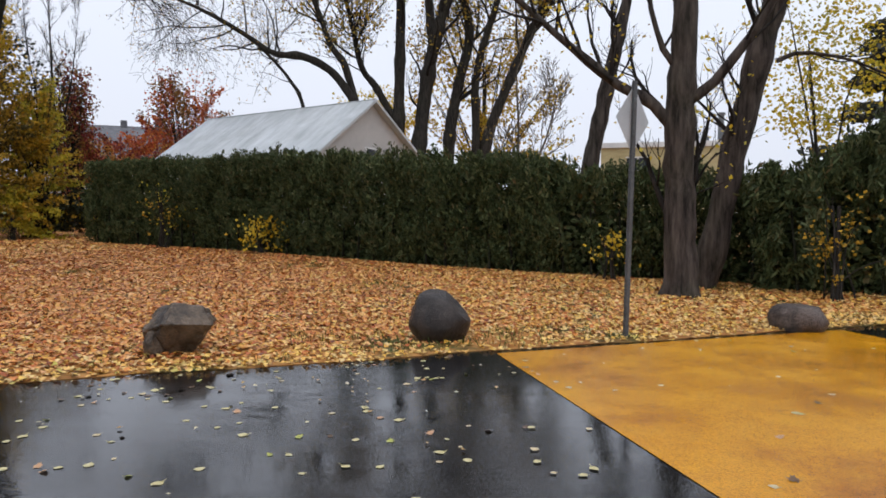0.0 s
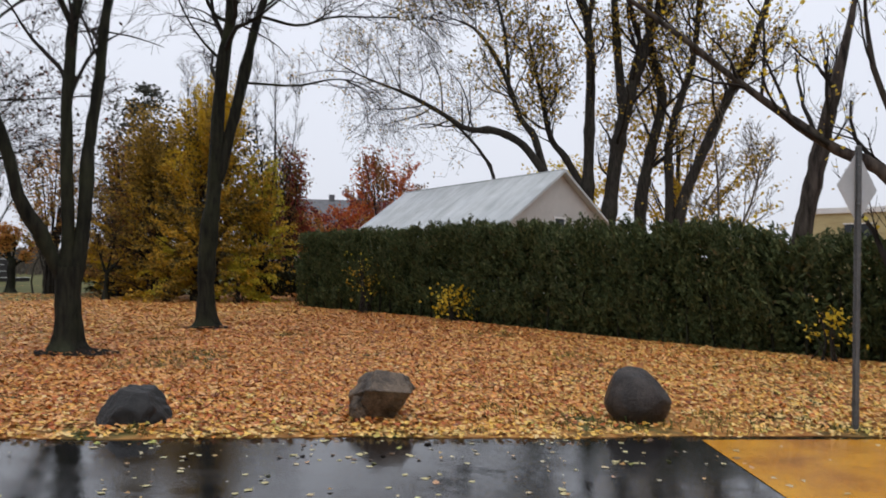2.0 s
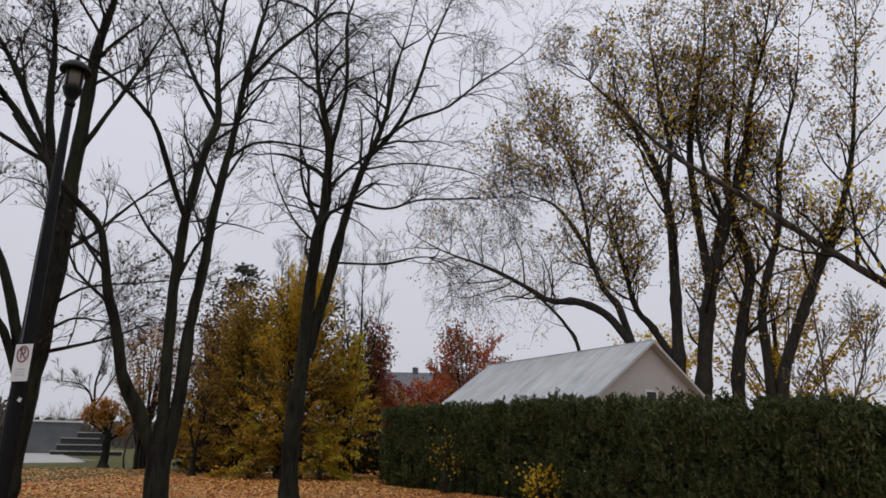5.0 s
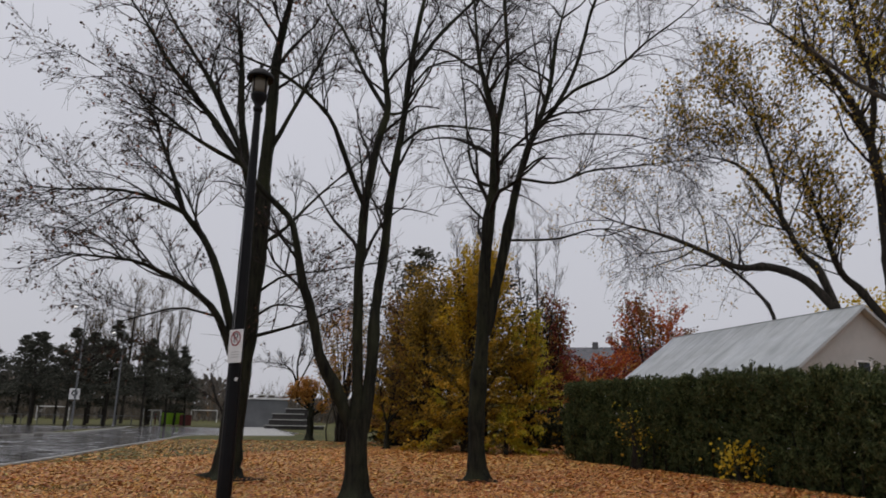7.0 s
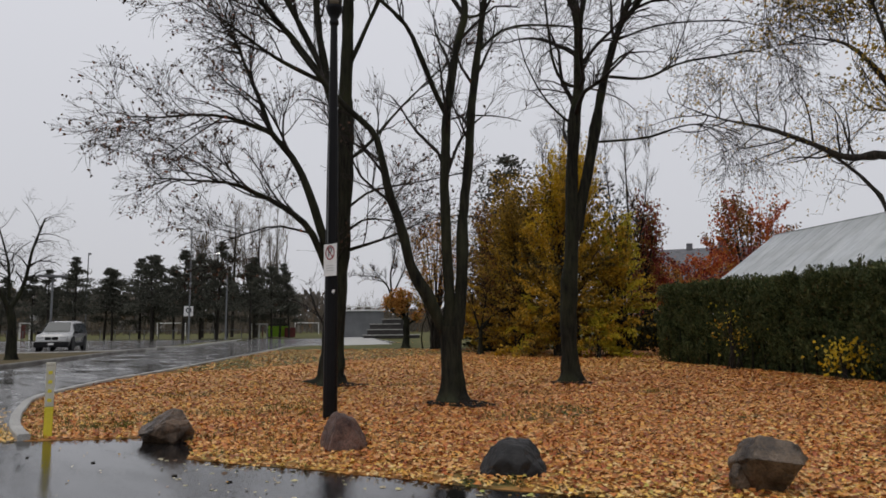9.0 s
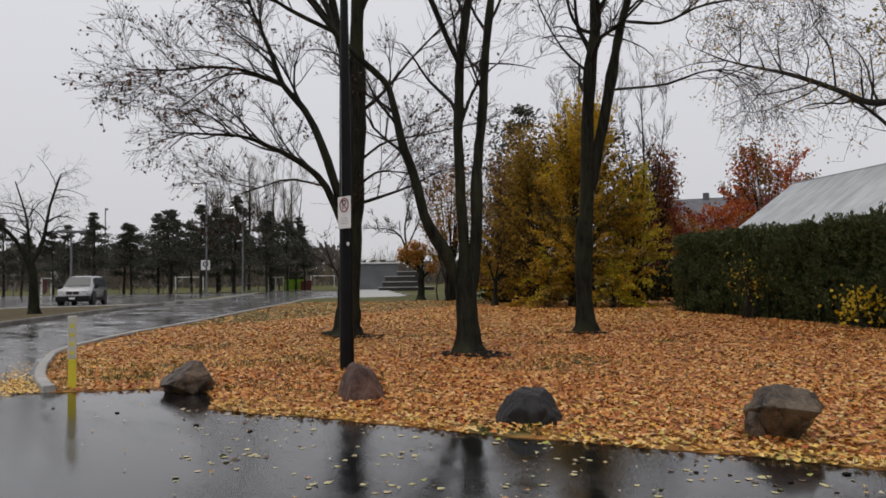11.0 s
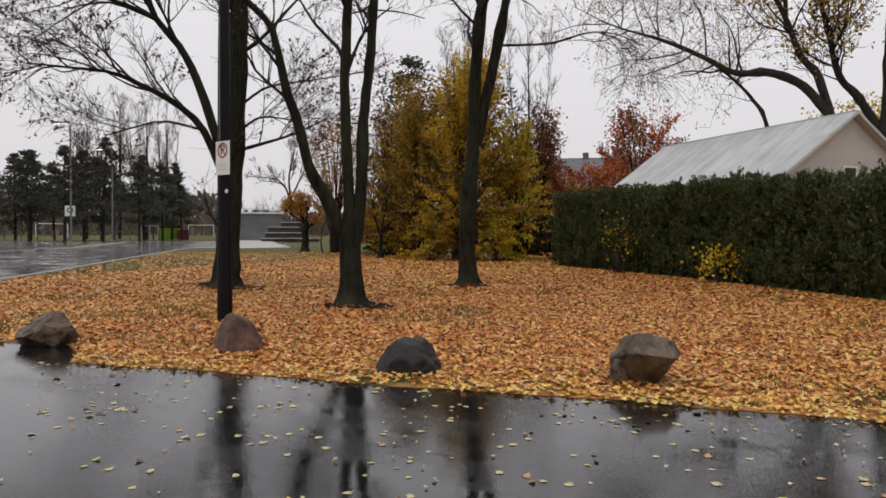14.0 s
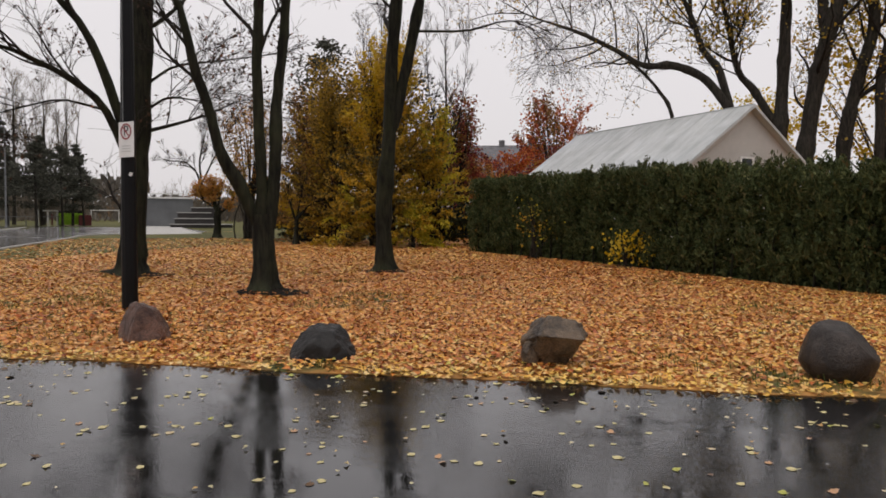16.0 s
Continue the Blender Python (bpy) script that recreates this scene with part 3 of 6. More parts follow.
kerb("kerb_1", KERB_LINE, 0.14, 0.08, "pale wet concrete kerb curving along the lawn")
KERB_OLD = surface("stained_kerb_concrete", (0.075, 0.062, 0.050), (0.26, 0.25, 0.225), 1.2, 50, 0.6, 0.85, bump_s=0.4, bump_d=0.01)
kerb("kerb_2", KERB_FAR, 0.20, 0.16, "weathered stained concrete kerb of the grass island", KERB_OLD)
kerb("kerb_3", KERB_ISLE[::-1], 0.2, 0.13, "concrete kerb on the car park side")
kerb("kerb_4", np.array([(-45.4, 20.7), (-46.3, 23.3), (-50.5, 26.6), (-55.1, 30.2), (-62.0, 35.6), (-66.6, 39.2)]), 0.2, 0.12, "concrete kerb of the verge")
PAD = [(-39.2, 35.3), (-39.7, 31.5), (-42.0, 31.2), (-76.0, 57.0), (-80.0, 67.0)]
sheet("concrete_pad", PAD, -0.01, CONCRETE, "pale wet concrete pad in front of the low building", category="pavement", thick=0.045)
kerb("kerb_5", np.array([(-39.0, 35.3), (-52.0, 45.4), (-66.0, 56.3), (-80.0, 67.2)]), 0.22, 0.07, "pale concrete edging of the pad")


k0 = [(float(x), float(y)) for x, y in KERB_LINE if x < -19.0]
sheet("grass_patch", k0 + [(-43.5, 41.8), (-41.8, 58.0), (-22.0, 58.0), (-22.5, 30.0), (-24.0, 25.5), (-21.5, 15.5)], 0.0, GRASS, "greener grass with scattered leaves at the lawn's far end", category="lawn", thick=0.011)


def inside(pts, outline):
    """Which points lie in an outline."""
    x, y = pts[:, 0], pts[:, 1]
    ok = np.zeros(len(pts), bool)
    o = np.asarray(outline, float)
    for (x0, y0), (x1, y1) in zip(o, np.roll(o, -1, 0)):
        cross = ((y0 > y) != (y1 > y)) & (x < (x1 - x0) * (y - y0) / (y1 - y0 + 1e-12) + x0)
        ok ^= cross
    return ok


HEDGE = np.array([(-12.0, 23.9), (-7.0, 20.7), (-3.1, 17.4), (-0.2, 14.8), (1.95, 13.2), (3.5, 12.2), (5.3, 10.9), (8.0, 9.9), (11.0, 9.6)])


def before_hedge(pts):
    hx = HEDGE[:, 0]
    return (pts[:, 1] < np.interp(pts[:, 0], hx, HEDGE[:, 1]) - 0.05) | (pts[:, 0] < -12.0)


def scatter(r0, r1, per_m2):
    n = int(per_m2 * math.pi * (r1 ** 2 - r0 ** 2) * 118 / 360)
    r, a = np.sqrt(rng.uniform(r0 ** 2, r1 ** 2, n)), np.radians(rng.uniform(-38, 80, n))
    p = np.stack([-r * np.sin(a), r * np.cos(a)], 1)
    return p[inside(p, LAWN_OUT) & before_hedge(p)]


def fallen(pts, z, jitter):
    return np.column_stack([pts, z + rng.uniform(0, jitter, len(pts))])


orange_pts, yellow_pts, sizes_o, sizes_y = [], [], [], []
for r0, r1, dens, size in ((4.5, 9.5, 640, 0.062), (9.5, 15.0, 380, 0.070), (15.0, 22.0, 210, 0.088), (22.0, 42.0, 90, 0.11)):
    p = scatter(r0, r1, dens)
    from_edge = p[:, 1] - edge_y(p[:, 0])
    patch = np.array([noise.noise((q[0] * 0.55, q[1] * 0.55, 3.0)) + 0.5 * noise.noise((q[0] * 1.7, q[1] * 1.7, 9.0)) for q in p])
    keep = rng.uniform(size=len(p)) < np.where(patch < -0.34, 0.50, 1.0) * np.where((from_edge < 0.5) & (p[:, 0] > -6), 0.75, 1.0) * np.where(p[:, 0] < -20, 0.5, 1.0) * np.where((p[:, 0] < -21) & (p[:, 1] > 12.0), 0.8, 1.0)
    p, from_edge = p[keep], from_edge[keep]
    chance = 0.10 + 0.25 * (p[:, 0] < -9.5) + 0.70 * np.exp(-np.maximum(from_edge - 0.1, 0) / 0.35) * (p[:, 0] > -9) + 0.55 / (1 + np.exp(-(p[:, 0] + 0.4) / 1.3))
    y = rng.uniform(size=len(p)) < chance
    orange_pts.append(p[~y]), yellow_pts.append(p[y])
    sizes_o.append(np.full((~y).sum(), size)), sizes_y.append(np.full(y.sum(), size * 0.9))
op, yp = np.concatenate(orange_pts), np.concatenate(yellow_pts)
so, sy = np.concatenate(sizes_o), np.concatenate(sizes_y)
for name_, pts_, size_, tilt_, material, label_ in (("leaf_litter", op, so, 0.20, LITTER, "dense carpet of fallen orange and brown maple leaves"), ("yellow_leaf_litter", yp, sy, 0.18, LITTER_Y, "fallen yellow leaves thickest along the pavement edge")):
    for near in (True, False):  # lobed leaves close by, plainer ones beyond
        own = (np.hypot(pts_[:, 0], pts_[:, 1]) < 13.5) == near
        tagged(put(name_, leaves_mesh(name_, fallen(pts_[own], 0.010, 0.026), size_[own] * rng.uniform(0.65, 1.3, own.sum()), shape="maple" if near else "broad", flat=tilt_), material), label_, "fallen leaves", kind="stuff")

# grass blades showing through, mostly near the pavement and far left
g = np.concatenate([scatter(4.5, 16, 34), np.array([-9.75, 3.75]) + rng.normal(0, 0.22, (60, 2))])
gp = np.array([noise.noise((q[0] * 0.55, q[1] * 0.55, 3.0)) for q in g])
g = g[(gp < -0.30) | ((g[:, 0] < -9.2) & (g[:, 1] < 4.4)) | (((g[:, 1] - edge_y(g[:, 0])) < 0.55) & (rng.uniform(size=len(g)) < 0.16))]
g = np.repeat(g, 5, 0) + rng.normal(0, 0.05, (len(g) * 5, 2))
g = g[inside(g, LAWN_OUT)]
BLADE = leafy("grass_blades", [(0.0, (0.05, 0.075, 0.018)), (0.6, (0.10, 0.125, 0.03)), (1.0, (0.19, 0.17, 0.05))], 0.6, 0.2)
tagged(put("grass_blades", leaves_mesh("grass_blades", fallen(g, 0.028, 0.02), rng.uniform(0.04, 0.09, len(g)), axis=(0, 0, 1.6), spread=0.6, shape="strip"), BLADE),
       "thin grass showing between the leaves", "grass", kind="stuff")


# ---------------------------------------------------------------- boulders along the pavement
def rock_mat(name, dark, light, spot, rough):
    m, n, l, p = mat_base(name, rough - 0.06, 0, 0.30)
    a, b, c = noise_node(n, l, 4, 6, 0.65), noise_node(n, l, 60, 4, 0.7), noise_node(n, l, 11, 4, 0.7)
    r = ramp(n, [(0.40, dark), (0.58, light)])
    l.new(a.outputs[0], r.inputs[0])
    k = ramp(n, [(0.60, (0, 0, 0)), (0.70, (0.6,) * 3)])
    l.new(c.outputs[0], k.inputs[0])
    col = mix_rgb(n, l, k.outputs[0], r.outputs[0], spot)
    g = ramp(n, [(0.32, (0.35,) * 3), (0.5, (0.95,) * 3), (0.7, (1.35,) * 3)])
    l.new(b.outputs[0], g.inputs[0])
    l.new(mix_rgb(n, l, 1.0, col, g.outputs[0], "MULTIPLY"), p.inputs["Base Color"])
    bump(n, l, p, mix_rgb(n, l, 0.5, b.outputs[0], c.outputs[0]), 0.8, 0.022)
    return m


def boulder(x, y, turn, size, cuts, rough, material, label, seed, sink=0.06, lean=(0, 0)):
    """An uneven ball, cut to facets by planes, set a little into the ground."""
    bm = bmesh.new()
    bmesh.ops.create_icosphere(bm, subdivisions=5, radius=1.0)
    for v in bm.verts:
        q = v.co.copy()
        q *= 1 + 0.16 * noise.noise(q * 0.9 + Vector((seed, 0, 0)))
        for nx, ny, nz, d in cuts:
            nn = Vector((nx, ny, nz)).normalized()
            over = q.dot(nn) - d
            if over > 0:
                q -= nn * over * 0.985
        q *= 1 - rough * 1.4 * max(0.0, 0.22 - abs(noise.noise(q * 2.1 + Vector((seed, seed, 0))))) / 0.22
        q *= 1 + rough * (noise.noise(q * 2.6 + Vector((0, seed, 0))) + 0.5 * noise.noise(q * 6.5 + Vector((0, 0, seed))) + 0.25 * noise.noise(q * 15))
        v.co = Vector((q.x * size[0] / 2, q.y * size[1] / 2, q.z * size[2] / 2))
    low = min(v.co.z for v in bm.verts)
    ob = part("boulder", bm, material, smooth=True, m=pose(x, y, 0.02 - low - sink, lean[0], lean[1], turn))
    return tagged(ob, label, "boulder", "boulders along the pavement")


R_GREY = rock_mat("brown_grey_granite", (0.022, 0.014, 0.009), (0.120, 0.075, 0.045), (0.23, 0.18, 0.125), 0.42)
R_RED = rock_mat("reddish_granite", (0.055, 0.027, 0.020), (0.150, 0.080, 0.058), (0.20, 0.13, 0.10), 0.44)
R_BLACK = rock_mat("wet_black_stone", (0.0022, 0.0020, 0.0018), (0.011, 0.0092, 0.0080), (0.022, 0.018, 0.016), 0.34)
R_TAN = rock_mat("tan_grey_stone", (0.026, 0.018, 0.012), (0.13, 0.092, 0.060), (0.24, 0.18, 0.125), 0.36)
R_BROWN = rock_mat("smooth_brown_stone", (0.020, 0.016, 0.014), (0.046, 0.036, 0.031), (0.06, 0.048, 0.042), 0.45)
R_LOW = rock_mat("low_purple_brown_stone", (0.040, 0.030, 0.025), (0.115, 0.088, 0.074), (0.18, 0.15, 0.13), 0.5)
boulder(-8.12, 3.83, 66, (0.62, 0.52, 0.50), [(-0.46, -0.20, 0.85, 0.55), (0.95, 0.0, 0.30, 0.80), (-0.25, -0.95, 0.10, 0.72), (-0.65, -0.4, -0.62, 0.62), (0.30, -0.55, 0.80, 0.70)], 0.065, R_GREY, "lumpy brown-grey granite boulder standing in a puddle", 3.1, 0.13, (0, -10))
boulder(-6.12, 4.84, 52, (0.52, 0.48, 0.66), [(-0.85, -0.3, 0.30, 0.74), (0.80, -0.2, 0.60, 0.72), (0.1, -1, 0.35, 0.76), (0.35, 0, 1, 0.84)], 0.03, R_RED, "reddish granite boulder with a peaked top", 5.7, 0.29, (0, 3))
boulder(-3.98, 5.05, 40, (0.60, 0.54, 0.58), [(0.10, -0.15, 1, 0.70), (0.80, -0.3, 0.62, 0.66), (-0.80, -0.3, 0.50, 0.72), (-0.30, -1, 0.12, 0.70), (0.45, -0.9, 0.2, 0.72), (0.10, -0.80, 0.70, 0.66), (-0.45, -0.5, 0.75, 0.72)], 0.035, R_BLACK, "angular wet black boulder", 8.2, 0.25)
boulder(-2.06, 5.84, 20, (0.63, 0.54, 0.58), [(0.06, -0.52, 0.85, 0.46), (0.86, -0.1, -0.50, 0.62), (0.05, -0.84, -0.54, 0.47), (-0.70, -0.25, 0.66, 0.58), (0.10, 0.25, 1, 0.66), (0.82, -0.1, 0.55, 0.70), (-0.62, -0.62, -0.40, 0.64)], 0.055, R_TAN, "tan faceted boulder with a flat top and dark undercut face", 1.4, 0.055, (0, 3))
boulder(-2.27, 5.74, 60, (0.17, 0.15, 0.24), [(0, -1, 0.2, 0.7)], 0.05, R_TAN, "small brown stone leaning on the tan boulder", 4.4, 0.05, (0, -6))
boulder(0.06, 6.52, 0, (0.60, 0.54, 0.55), [(0.75, -0.1, 0.65, 0.74), (-0.95, -0.1, 0.3, 0.82), (0.1, -0.2, 1, 0.86)], 0.012, R_BROWN, "smooth rounded dark brown boulder", 2.2, 0.11, (0, 0))
boulder(3.74, 7.16, -27, (0.55, 0.42, 0.40), [(0, 0, 1, 0.66), (0.9, 0, 0.4, 0.88)], 0.010, R_LOW, "low oblong purple-brown boulder", 6.4, 0.10)


# ---------------------------------------------------------------- street lamp with parking sign
def ring(r0, r1, depth, n=28):
    bm = bmesh.new()
    a = [[bm.verts.new((r * math.cos(2 * math.pi * k / n), y, r * math.sin(2 * math.pi * k / n))) for k in range(n)] for r, y in ((r0, 0), (r1, 0), (r1, depth), (r0, depth))]
    for q in range(4):
        for k in range(n):
            bm.faces.new((a[q][k], a[q][(k + 1) % n], a[(q + 1) % 4][(k + 1) % n], a[(q + 1) % 4][k]))
    bmesh.ops.recalc_face_normals(bm, faces=bm.faces)
    return bm


def text_mesh(body, size, depth):
    cu = bpy.data.curves.new("letter", "FONT")
    cu.body, cu.size, cu.extrude, cu.align_x, cu.align_y = body, size, depth, "CENTER", "CENTER"
    ob = bpy.data.objects.new("letter", cu)
    scene.collection.objects.link(ob)
    me = bpy.data.meshes.new_from_object(ob.evaluated_get(bpy.context.evaluated_depsgraph_get()))
    bpy.data.objects.remove(ob)
    return me


lamp = thing("street_lamp", pose(-8.27, 6.30, 0.02, 0, 0, 52), "tall black steel street lamp with a bell-shaped lantern", "street lamp")
part("pole", lathe([(0.104, -0.12), (0.104, 0.4), (0.100, 1.1), (0.084, 3.6), (0.066, 4.8), (0.050, 5.92)], 12), BLACK_METAL, lamp)
part("collar", lathe([(0.052, 5.84), (0.072, 5.87), (0.072, 5.91), (0.055, 5.95), (0.095, 6.02), (0.128, 6.10), (0.132, 6.14)], 18), BLACK_METAL, lamp, smooth=True)
part("lantern_glass", lathe([(0.108, 6.12), (0.118, 6.20), (0.122, 6.32), (0.118, 6.41)], 18), LAMP_GLASS, lamp, "frosted amber lantern glass", smooth=True)
part("shade", lathe([(0.118, 6.41), (0.205, 6.385), (0.212, 6.40), (0.205, 6.425), (0.175, 6.475), (0.125, 6.525), (0.070, 6.555), (0.030, 6.565), (0.024, 6.59), (0.034, 6.615), (0.012, 6.64)], 24), BLACK_METAL, lamp, smooth=True)
for k in range(4):
    part("lantern_bar", box(bmesh.new(), 0.116, -0.008, 6.12, 0.134, 0.008, 6.41), BLACK_METAL, lamp, m=pose(0, 0, 0, 0, 0, 45 + 90 * k))
sign = part("parking_sign", boxed(-0.15, 0, 0, 0.15, 0.004, 0.46, bevel=0.0015), SIGN_WHITE, lamp, "white sign with a red crossed-out ring over a black letter", m=pose(-0.02, -0.195, 2.02, 0, 0, -52))
put("letter", text_mesh("P", 0.20, 0.001), SIGN_BLACK, sign, m=pose(0, -0.0035, 0.335, 90, 0, 0))
part("ring", ring(0.086, 0.106, -0.003), SIGN_RED, sign, m=pose(0, -0.002, 0.335))
part("slash", boxed(-0.095, -0.0065, -0.009, 0.095, -0.004, 0.009), SIGN_RED, sign, m=pose(0, 0, 0.335, 0, 45, 0))
for z in (0.14, 0.105, 0.07):
    part("bar", boxed(-0.085, -0.003, z, 0.085, -0.001, z + 0.014), surface("faded_sign_print", (0.50, 0.50, 0.49), (0.58, 0.58, 0.57), 5, 50, 0.5), sign)
part("clamp", boxed(-0.03, 0.004, 0.08, 0.03, 0.07, 0.11), GALV, sign)
part("clamp", boxed(-0.03, 0.004, 0.36, 0.03, 0.07, 0.39), GALV, sign)
part("cable", lathe([(0.007, 0), (0.007, 1.7)], 6), GALV, lamp, "thin pale cable", m=pose(-0.06, -0.09, 2.5))
part("tag", boxed(-0.02, 0, 0, 0.02, 0.003, 0.05), SIGN_WHITE, lamp, "small pale sticker", m=pose(0.02, -0.105, 1.78, 0, 20, 0))

POST_STEEL = surface("dull_channel_steel", (0.07, 0.073, 0.075), (0.13, 0.134, 0.138), 6, 70, 0.6, metal=0.3, bump_s=0.15, bump_d=0.002)
# ---------------------------------------------------------------- diamond sign seen from behind
post = thing("road_sign", pose(1.84, 6.63, 0.0, 0, 1.0, 0), "diamond road sign on a steel channel post, bare back showing", "road sign")
part("post", prism([(-0.026, 0), (-0.026, 2.40), (-0.020, 2.42), (0.020, 2.42), (0.026, 2.40), (0.026, 0)], 0.022, 0.003), POST_STEEL, post)
part("channel", boxed(-0.013, -0.020, 0.05, 0.013, 0.0, 2.40, bevel=0.004), POST_STEEL, post)
part("sign_panel", prism([(-0.29, 0), (-0.275, 0.02), (-0.015, 0.285), (0.015, 0.285), (0.275, 0.02), (0.29, 0), (0.275, -0.02), (0.015, -0.285), (-0.015, -0.285), (-0.275, -0.02)], 0.004), SIGN_BACK, post, "bare aluminium diamond panel", m=pose(0, 0.027, 2.06, 0, 0, 46) @ Matrix.Scale(1.04, 4))
for z in (1.92, 2.24):
    part("bolt", lathe([(0.012, 0), (0.012, 0.012), (0.006, 0.016)], 6), GALV, post, m=pose(0, -0.02, z, 90, 0, 0))

# ---------------------------------------------------------------- marker post by the kerb
mark = thing("marker_post", pose(-9.50, 2.99, 0.0, 0, 0, 70), "white and yellow plastic marker post beside the kerb", "bollard")
part("sleeve", boxed(-0.048, -0.018, 0, 0.048, 0.018, 0.37, bevel=0.01), POST_YELLOW, mark, "yellow lower sleeve")
part("blade", boxed(-0.050, -0.015, 0.37, 0.050, 0.015, 0.87, bevel=0.01), POST_WHITE, mark, "dirty white upper blade")
part("cap", boxed(-0.053, -0.02, 0.87, 0.053, 0.02, 0.905, bevel=0.008), POST_WHITE, mark)
for k in range(4):
    part("bar", boxed(-0.022, -0.019, 0.43 + 0.11 * k, 0.022, -0.0165, 0.47 + 0.11 * k), POST_YELLOW, mark, "yellow printed bar")


# ---------------------------------------------------------------- bare maples on the lawn
M_SPEC = dict(up=0.30, along=0.75, side=0.65, least=0.0042, fan=5, levels=3)
wide = [([(-12.88, 9.83, 0), (-12.86, 9.86, 0.6), (-12.83, 9.90, 1.76), (-12.78, 9.97, 3.0), (-12.74, 10.02, 4.3), (-12.71, 10.05, 5.4), (-12.71, 10.05, 6.6)], 0.25, 0.17, 4),
        ([(-12.71, 10.05, 6.5), (-12.69, 10.08, 8.13), (-12.68, 10.09, 9.47), (-12.62, 10.17, 10.6), (-12.52, 10.30, 11.6), (-12.3, 10.5, 13.6)], 0.155, 0.04, 16),
        ([(-12.84, 9.88, 6.1), (-13.07, 9.68, 7.5), (-13.21, 9.60, 8.5), (-13.30, 9.57, 9.6), (-13.43, 9.51, 10.5), (-13.7, 9.3, 12.8)], 0.105, 0.03, 15)]
# boughs reaching out over the lane
wide += [([(-12.90, 9.76, 6.8), (-13.20, 9.08, 7.75), (-13.41, 8.47, 8.41), (-13.62, 7.87, 9.05), (-13.77, 7.35, 9.77), (-14.0, 6.3, 10.9)], 0.085, 0.02, 17),
         ([(-12.95, 9.75, 7.0), (-13.44, 9.36, 8.26), (-13.86, 9.08, 9.22), (-14.27, 8.80, 9.98), (-14.79, 8.39, 11.0), (-15.4, 7.9, 12.6)], 0.08, 0.02, 15),
         ([(-12.98, 9.68, 7.0), (-13.33, 8.91, 7.30), (-13.55, 8.29, 7.61), (-13.92, 7.48, 8.15), (-14.40, 6.52, 8.68)], 0.06, 0.012, 12),
         ([(-12.92, 9.74, 2.6), (-13.05, 9.38, 3.44), (-13.21, 8.93, 3.88), (-13.45, 8.37, 4.19), (-13.76, 7.74, 4.44), (-14.02, 7.15, 4.45), (-14.40, 6.42, 4.46)], 0.085, 0.012, 15)]
wide += [([(-12.92, 9.76, 3.0), (-13.27, 9.42, 4.48), (-13.54, 9.15, 5.24), (-13.88, 8.81, 5.81), (-14.08, 8.63, 6.54), (-14.33, 8.40, 7.35), (-14.62, 8.11, 8.23), (-15.1, 7.6, 9.3)], 0.10, 0.015, 18),
         ([(-13.75, 8.75, 5.74), (-13.97, 8.07, 5.96), (-14.29, 7.33, 6.01), (-14.62, 6.56, 5.85), (-14.9, 5.9, 5.80)], 0.05, 0.010, 14),
         ([(-13.05, 9.40, 3.42), (-13.78, 8.93, 3.62), (-14.33, 8.48, 3.45), (-14.78, 8.17, 3.30)], 0.03, 0.010, 8)]
# lighter boughs on the lawn side
wide += [([(-12.74, 10.02, 5.05), (-12.48, 10.68, 5.71), (-12.25, 11.31, 6.54), (-11.92, 12.08, 7.44), (-11.54, 12.90, 8.33)], 0.045, 0.010, 8),
         ([(-12.70, 10.06, 7.3), (-12.33, 10.31, 8.27), (-11.97, 10.53, 9.15), (-11.61, 10.76, 10.20), (-11.2, 11.0, 11.6)], 0.06, 0.015, 11),
         ([(-12.76, 9.99, 3.9), (-12.51, 10.65, 4.48), (-12.11, 11.50, 4.73), (-11.33, 12.85, 5.11)], 0.035, 0.010, 5),
         ([(-12.63, 10.15, 3.55), (-12.49, 10.33, 3.73), (-12.33, 10.54, 3.80), (-12.11, 10.82, 3.77), (-11.80, 11.21, 3.73)], 0.032, 0.010, 9),
         ([(-12.78, 9.97, 3.0), (-12.27, 10.41, 3.20), (-11.81, 10.80, 3.40), (-11.26, 11.29, 3.75)], 0.045, 0.012, 6)]
tree("maple_tree", wide, "nearly bare maple tree with dry leaves on drooping branches", BARK, TWIG, DRY, n_child=15, length=1.75, per_end=1.15, leaf_size=0.080, spec=dict(M_SPEC, up=0.06, curve=0.0, wild=0.13, layer=0.45, along=0.8, fan=6, shrink=0.58), leaf_spread=0.035, tufts=0.42, group="maples on the lawn", hang=-0.9)

